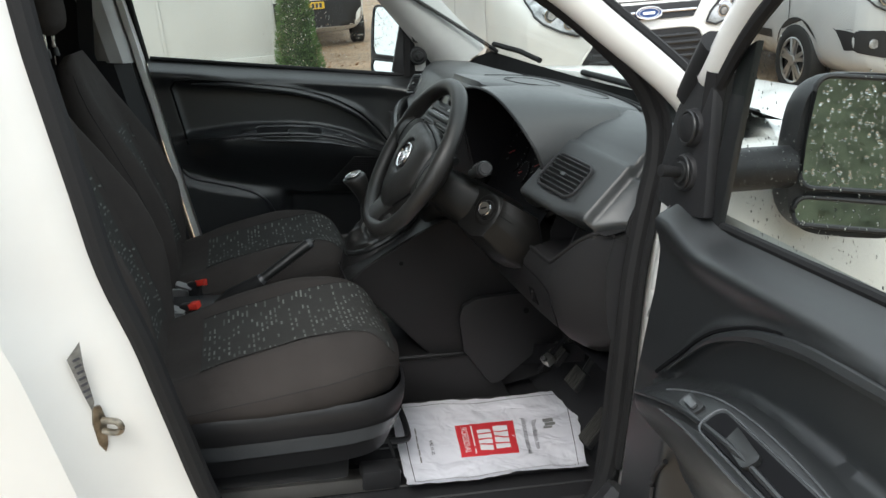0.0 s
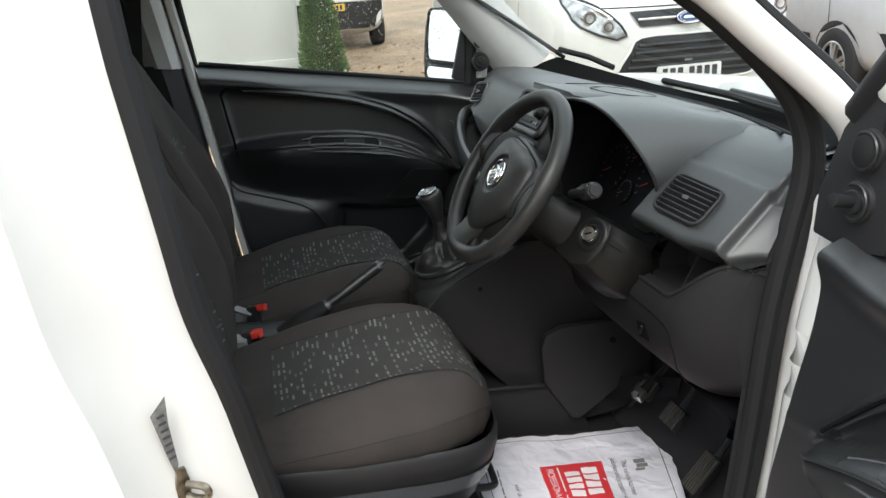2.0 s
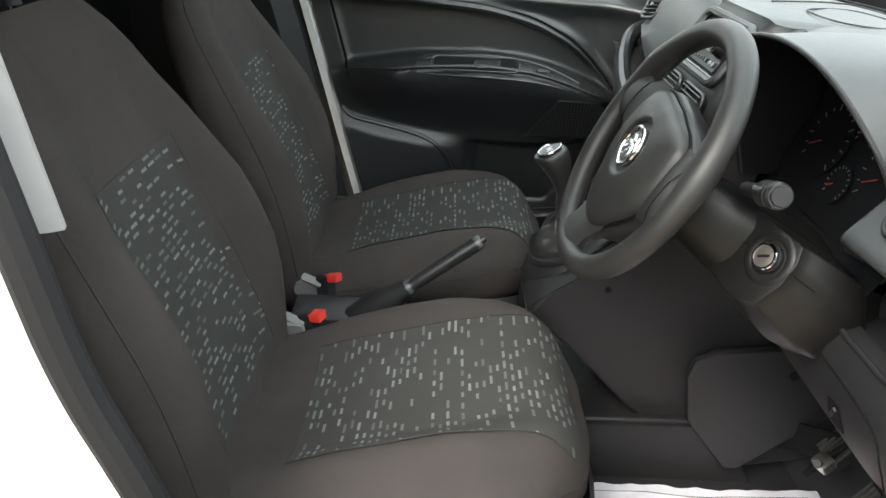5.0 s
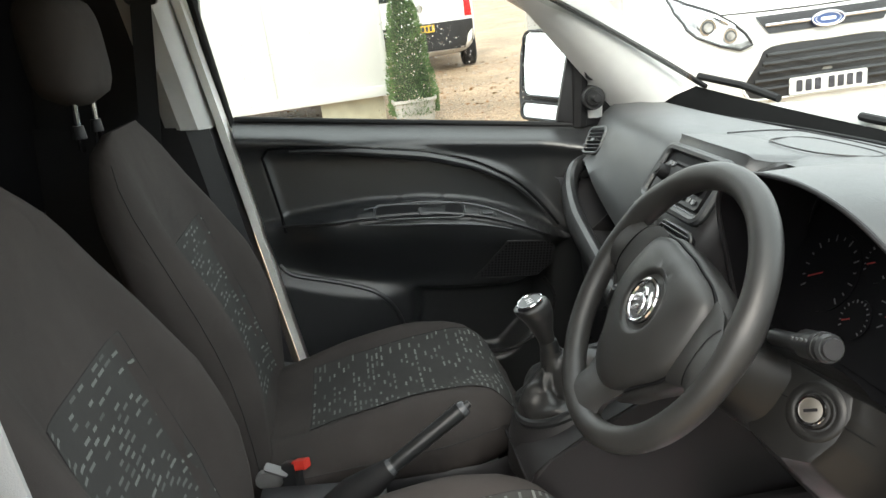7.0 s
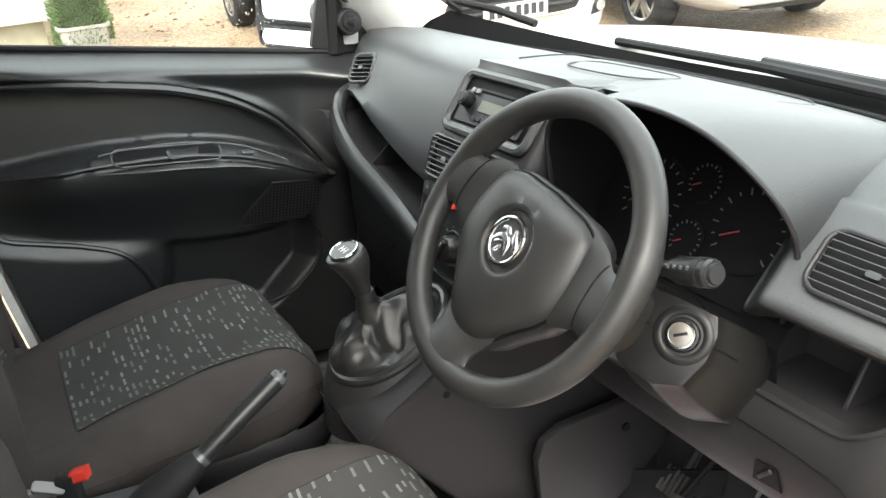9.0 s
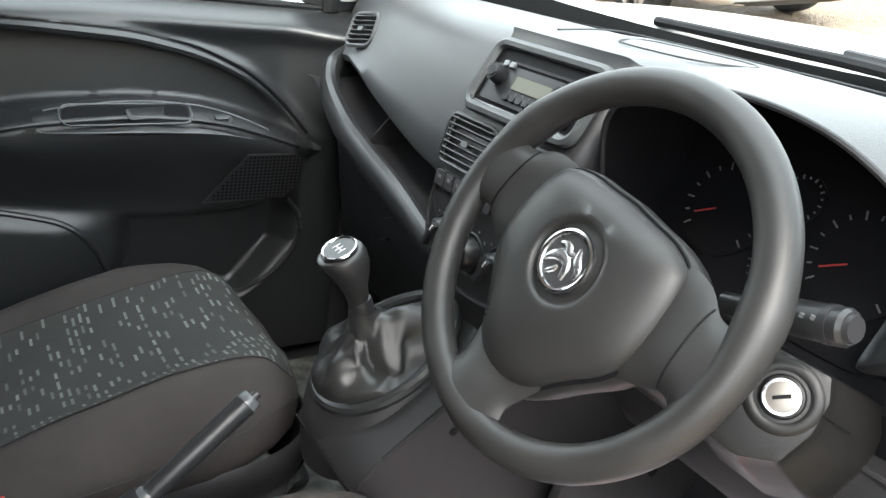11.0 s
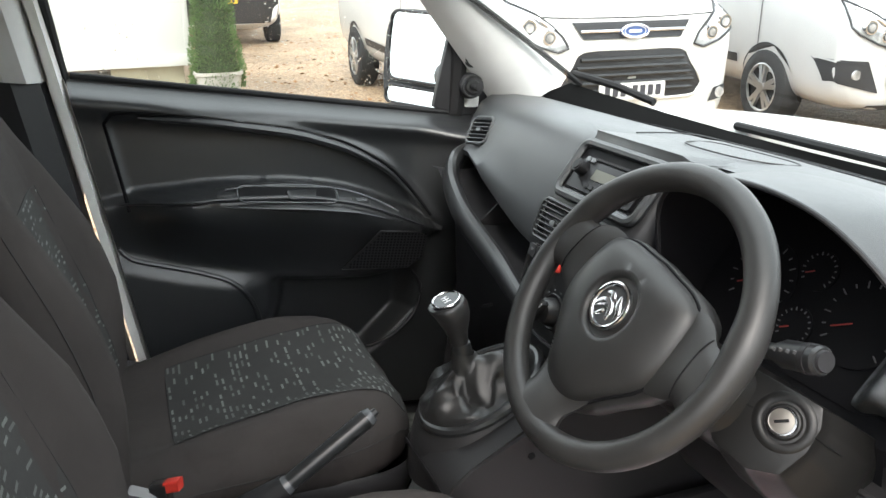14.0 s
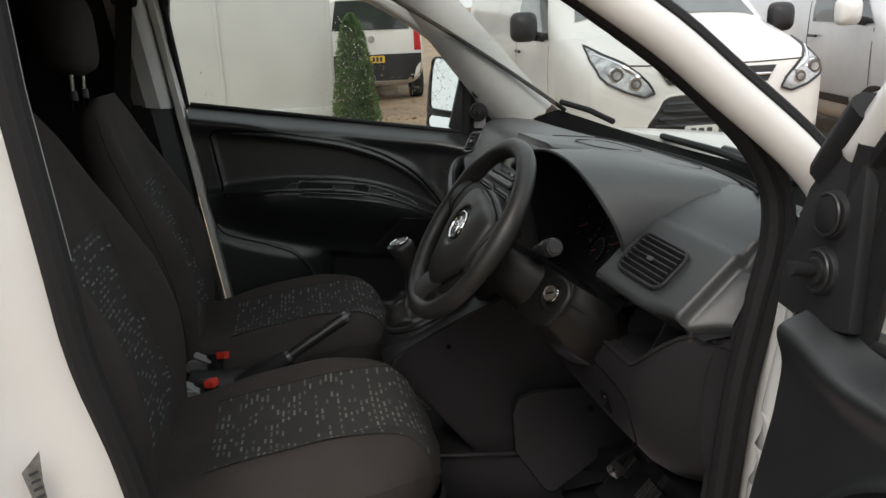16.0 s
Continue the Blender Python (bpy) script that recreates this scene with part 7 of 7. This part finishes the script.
vehicle("parked_van", "white parked van facing the yard, wet with rain", WHITEPAINT, pose(3.39, 3.74, 0, 0, 0, 267.5), 5.34, LONG_TOPS, LONG_WIDTHS, (0.98, 4.28), 0.33, 1.20, 0.17, (1.02, 1.62), white_front, mirror=BLACKTRIM)
silver_front = dict(FRONT, badge=0.90, plate=0.50, oval=False, fog=[(0.62, -0.47), (0.92, -0.40), (0.95, -0.22), (0.74, -0.22)])
vehicle("parked_van", "silver parked van with alloy wheels, wet with rain", SILVER, pose(6.25, 3.55, 0, 0, 0, 262), 4.95, VAN_TOPS, VAN_WIDTHS, (0.98, 4.05), 0.335, 1.22, 0.17, (1.02, 1.62), silver_front, mirror=WHITEPAINT)
vehicle("parked_van", "white parked van with a dark bumper seen from behind", WHITEPAINT, pose(1.80, 16.3, 0, 0, 0, 88), 4.2, [(0, 0.7), (0.1, 1.0), (1.0, 1.2), (1.5, 1.75), (2, 1.84), (4.1, 1.82), (4.2, 1.7)], [(0, 0.6), (0.2, 0.85), (0.6, 0.9), (4.0, 0.9), (4.2, 0.84)], (0.9, 3.5), 0.32, 1.12, 0.14, (1.0, 1.5), None, True)

# white portable building on blocks
CABIN = material("white_panel", (0.52, 0.535, 0.515), 0.5, stain=0.06, stain_scale=1.5, grain=0.2, grain_scale=30)
cab = thing("portable_building", "white panelled portable building raised on blocks", "building", at=(-1.7, 9.4, 0.3))
part("wall", box(-1.68, 9.45, 1.65, 5.0, 2.5, 2.70), CABIN, cab, "white flat panelled wall", bevel=0.02)
part("base_rail", box(-1.68, 8.185, 0.36, 5.0, 0.03, 0.12), CABIN, cab, bevel=0.005)
for x in (-4.1, -2.9, -1.7, -0.5, 0.78):
    part("panel_strip", box(x, 8.192, 1.68, 0.04, 0.016, 2.5), CABIN, cab, bevel=0.003)
part("roof_edge", box(-1.68, 9.45, 3.03, 5.1, 2.6, 0.08), CABIN, cab, bevel=0.01)
for x, w, mt, lab in ((0.35, 0.75, material("cream_block", (0.42, 0.40, 0.30), 0.85, grain=0.6, grain_scale=40), "cream painted block"), (-1.2, 0.5, BLACKTRIM, "dark block"), (-3.4, 0.5, BLACKTRIM, "dark block")):
    part("support_block", box(x, 8.55, 0.15, w, 0.5, 0.31), mt, cab, lab, bevel=0.015)

# clipped conifer in a planter
LEAF = material("conifer_green", (0.095, 0.165, 0.06), 0.95, stain=0.45, stain_scale=9)
# darkened leaf green for an added solid core, in place of inner shade
CORE = material("conifer_core_shade", (0.03, 0.05, 0.022), 0.9)
fx, fy = 1.02, 7.75
tree = thing("conifer", "clipped green cone-shaped conifer growing in a planter", "tree", at=(fx, fy, 0.12))


def cone_r(z):
    return interp(z, [0.12, 0.3, 0.9, 1.25, 1.42, 1.50], [0.26, 0.27, 0.20, 0.14, 0.08, 0.0])


part("trunk", cyl((fx, fy, 0.05), (fx, fy, 0.9), 0.03, 0.015, 8), material("bark", (0.12, 0.08, 0.05), 0.9), tree)
part("crown_core", grid([[(fx + cone_r(z) * 0.8 * math.cos(a), fy + cone_r(z) * 0.8 * math.sin(a), z) for a in np.linspace(0, 2 * math.pi, 16, endpoint=False)] for z in np.linspace(0.14, 1.47, 10)], close_v=True, cap=True), CORE, tree)
verts, faces = [], []
for i in range(9000):
    z = 0.12 + 1.38 * random.random() ** 1.25
    a = random.uniform(0, 2 * math.pi)
    rr = cone_r(z) * random.uniform(0.78, 1.06) + 0.02 * noise.noise(Vector((math.cos(a) * 3, math.sin(a) * 3, z * 5)))
    c = Vector((fx + rr * math.cos(a), fy + rr * math.sin(a), z))
    d = Vector((math.cos(a), math.sin(a), random.uniform(0.1, 1.2))).normalized()
    s = d.cross(Vector((random.uniform(-1, 1), random.uniform(-1, 1), random.uniform(-1, 1)))).normalized()
    h, w = random.uniform(0.018, 0.04), random.uniform(0.004, 0.009)
    k = len(verts)
    verts += [c - s * w, c + d * h * 0.5 - s * w * 0.6, c + d * h, c + d * h * 0.5 + s * w * 0.6, c + s * w]
    faces.append((k, k + 1, k + 2, k + 3, k + 4))
me = bpy.data.meshes.new("crown")
me.from_pydata([tuple(q) for q in verts], [], faces)
me.materials.append(LEAF)
cr = new("crown", me)
cr.parent, cr.location = tree, (-fx, -fy, -0.12)
pot = part("planter", grid([[(fx + 0.0 + r * cx, fy + r * cy, z) for cx, cy in (superellipse(2 * math.pi * k / 28, 1, 1, 5) for k in range(28))] for r, z in ((0.20, 0.0), (0.235, 0.26), (0.25, 0.27), (0.25, 0.30), (0.23, 0.30), (0.22, 0.20))], close_v=True), material("pale_planter", (0.40, 0.39, 0.36), 0.8, grain=0.3, grain_scale=60), smooth=40)
tagged(pot, "pale square planter holding the clipped conifer", "planter")
# a tall dark hedge along the yard's other side
HEDGE = material("hedge_green", (0.12, 0.135, 0.085), 0.9, stain=0.4, stain_scale=5)
hedge = thing("hedge", "tall dark green hedge along the edge of the yard", "hedge", at=(0, -9, 0))
part("hedge_core", grid([[(x, -9.6 + 0.4 * noise.noise(Vector((x, z, 2))) + dy, z) for dy, z in ((0.9, 0), (0.5, 1.5), (0.6, 3.2 + 0.5 * noise.noise(Vector((x * 0.4, 1, 1)))), (-0.6, 3.3 + 0.5 * noise.noise(Vector((x * 0.4, 1, 1)))), (-0.9, 0))] for x in np.linspace(-22, 26, 60)]), HEDGE, hedge)
verts, faces = [], []
for i in range(14000):
    x, z = random.uniform(-22, 26), 3.9 * random.random()
    top_z = 3.35 + 0.5 * noise.noise(Vector((x * 0.4, 1, 1)))
    if z > top_z + 0.25:
        continue
    c = Vector((x, -9.05 + random.uniform(-0.45, 0.35) - (0.5 if z > top_z else 0), z))
    d = Vector((random.uniform(-1, 1), random.uniform(-0.2, 1), random.uniform(-0.5, 1))).normalized()
    s = d.cross(Vector((random.uniform(-1, 1), random.uniform(-1, 1), random.uniform(-1, 1)))).normalized()
    h, w = random.uniform(0.08, 0.18), random.uniform(0.03, 0.07)
    k = len(verts)
    verts += [c - s * w * 0.3, c + d * h * 0.5 - s * w, c + d * h, c + d * h * 0.5 + s * w]
    faces.append((k, k + 1, k + 2, k + 3))
me = bpy.data.meshes.new("foliage")
me.from_pydata([tuple(q) for q in verts], [], faces)
me.materials.append(HEDGE)
fo = new("foliage", me)
fo.parent, fo.location = hedge, (0, 9, 0)
PLACE[0] = VAN

# ---- raindrops on the side glass ----
DROP = bpy.data.materials.new("water_drop")
DROP.use_nodes = True
_b = DROP.node_tree.nodes["Principled BSDF"]
_b.inputs["Transmission Weight"].default_value, _b.inputs["IOR"].default_value, _b.inputs["Roughness"].default_value = 1.0, 1.33, 0.02
_b.inputs["Base Color"].default_value = (0.95, 0.97, 0.97, 1)


def drops(bm, c, nrm, r):
    m = frame_at(c, nrm) if abs(Vector(nrm).normalized().z) < 0.9 else frame_at(c, nrm, (0, 1, 0))
    ring = [bm.verts.new(m @ Vector((r * math.cos(a), r * 1.2 * math.sin(a), 0))) for a in (k * math.pi / 3 for k in range(6))]
    up = [bm.verts.new(m @ Vector((r * 0.6 * math.cos(a), r * 0.7 * math.sin(a), r * 0.4))) for a in (k * math.pi / 3 for k in range(6))]
    for k in range(6):
        bm.faces.new((ring[k], ring[(k + 1) % 6], up[(k + 1) % 6], up[k]))
    bm.faces.new(up)


for dr, place in ((bpy.data.objects["passenger_door"], Matrix()), (bpy.data.objects["driver_door"], SWING)):
    bm = bmesh.new()
    for i in range(2600):
        z = random.uniform(1.30, 1.72)
        x = random.uniform(-0.12, 0.70 if z < 1.5 else 0.70 - (z - 1.5) * 1.1)
        if noise.noise(Vector((x * 4, z * 4, 0.7))) < -0.12:
            continue
        drops(bm, (x, 0.8045 - 0.12 * max(0, z - 1.36) ** 1.25, z), (0, 1, 0.1), random.choice((0.0006, 0.0008, 0.0010, 0.0013, 0.0019)))
    bm.transform(place)
    o = part("raindrops", bm, DROP, dr, smooth=80)
    o["kind"] = "stuff"
    o.visible_shadow = False
    mh = [k for k in dr.children if k.name.startswith("mirror_housing")][0]
    bm = bmesh.new()
    m = mirror_glasses(*((0.28, 0.022) if dr.name == "driver_door" else (0.6, 0.0)))[0][1]
    for i in range(330):
        u, v = random.uniform(-0.096, 0.096), random.uniform(-0.088, 0.088)
        q = m @ Vector((u, v, 0.001))
        drops(bm, q, m.to_3x3().col[2], random.choice((0.0009, 0.0013, 0.0018, 0.0028)))
    bm.transform(place)
    o = part("raindrops", bm, DROP, mh, smooth=80)
    o["kind"] = "stuff"
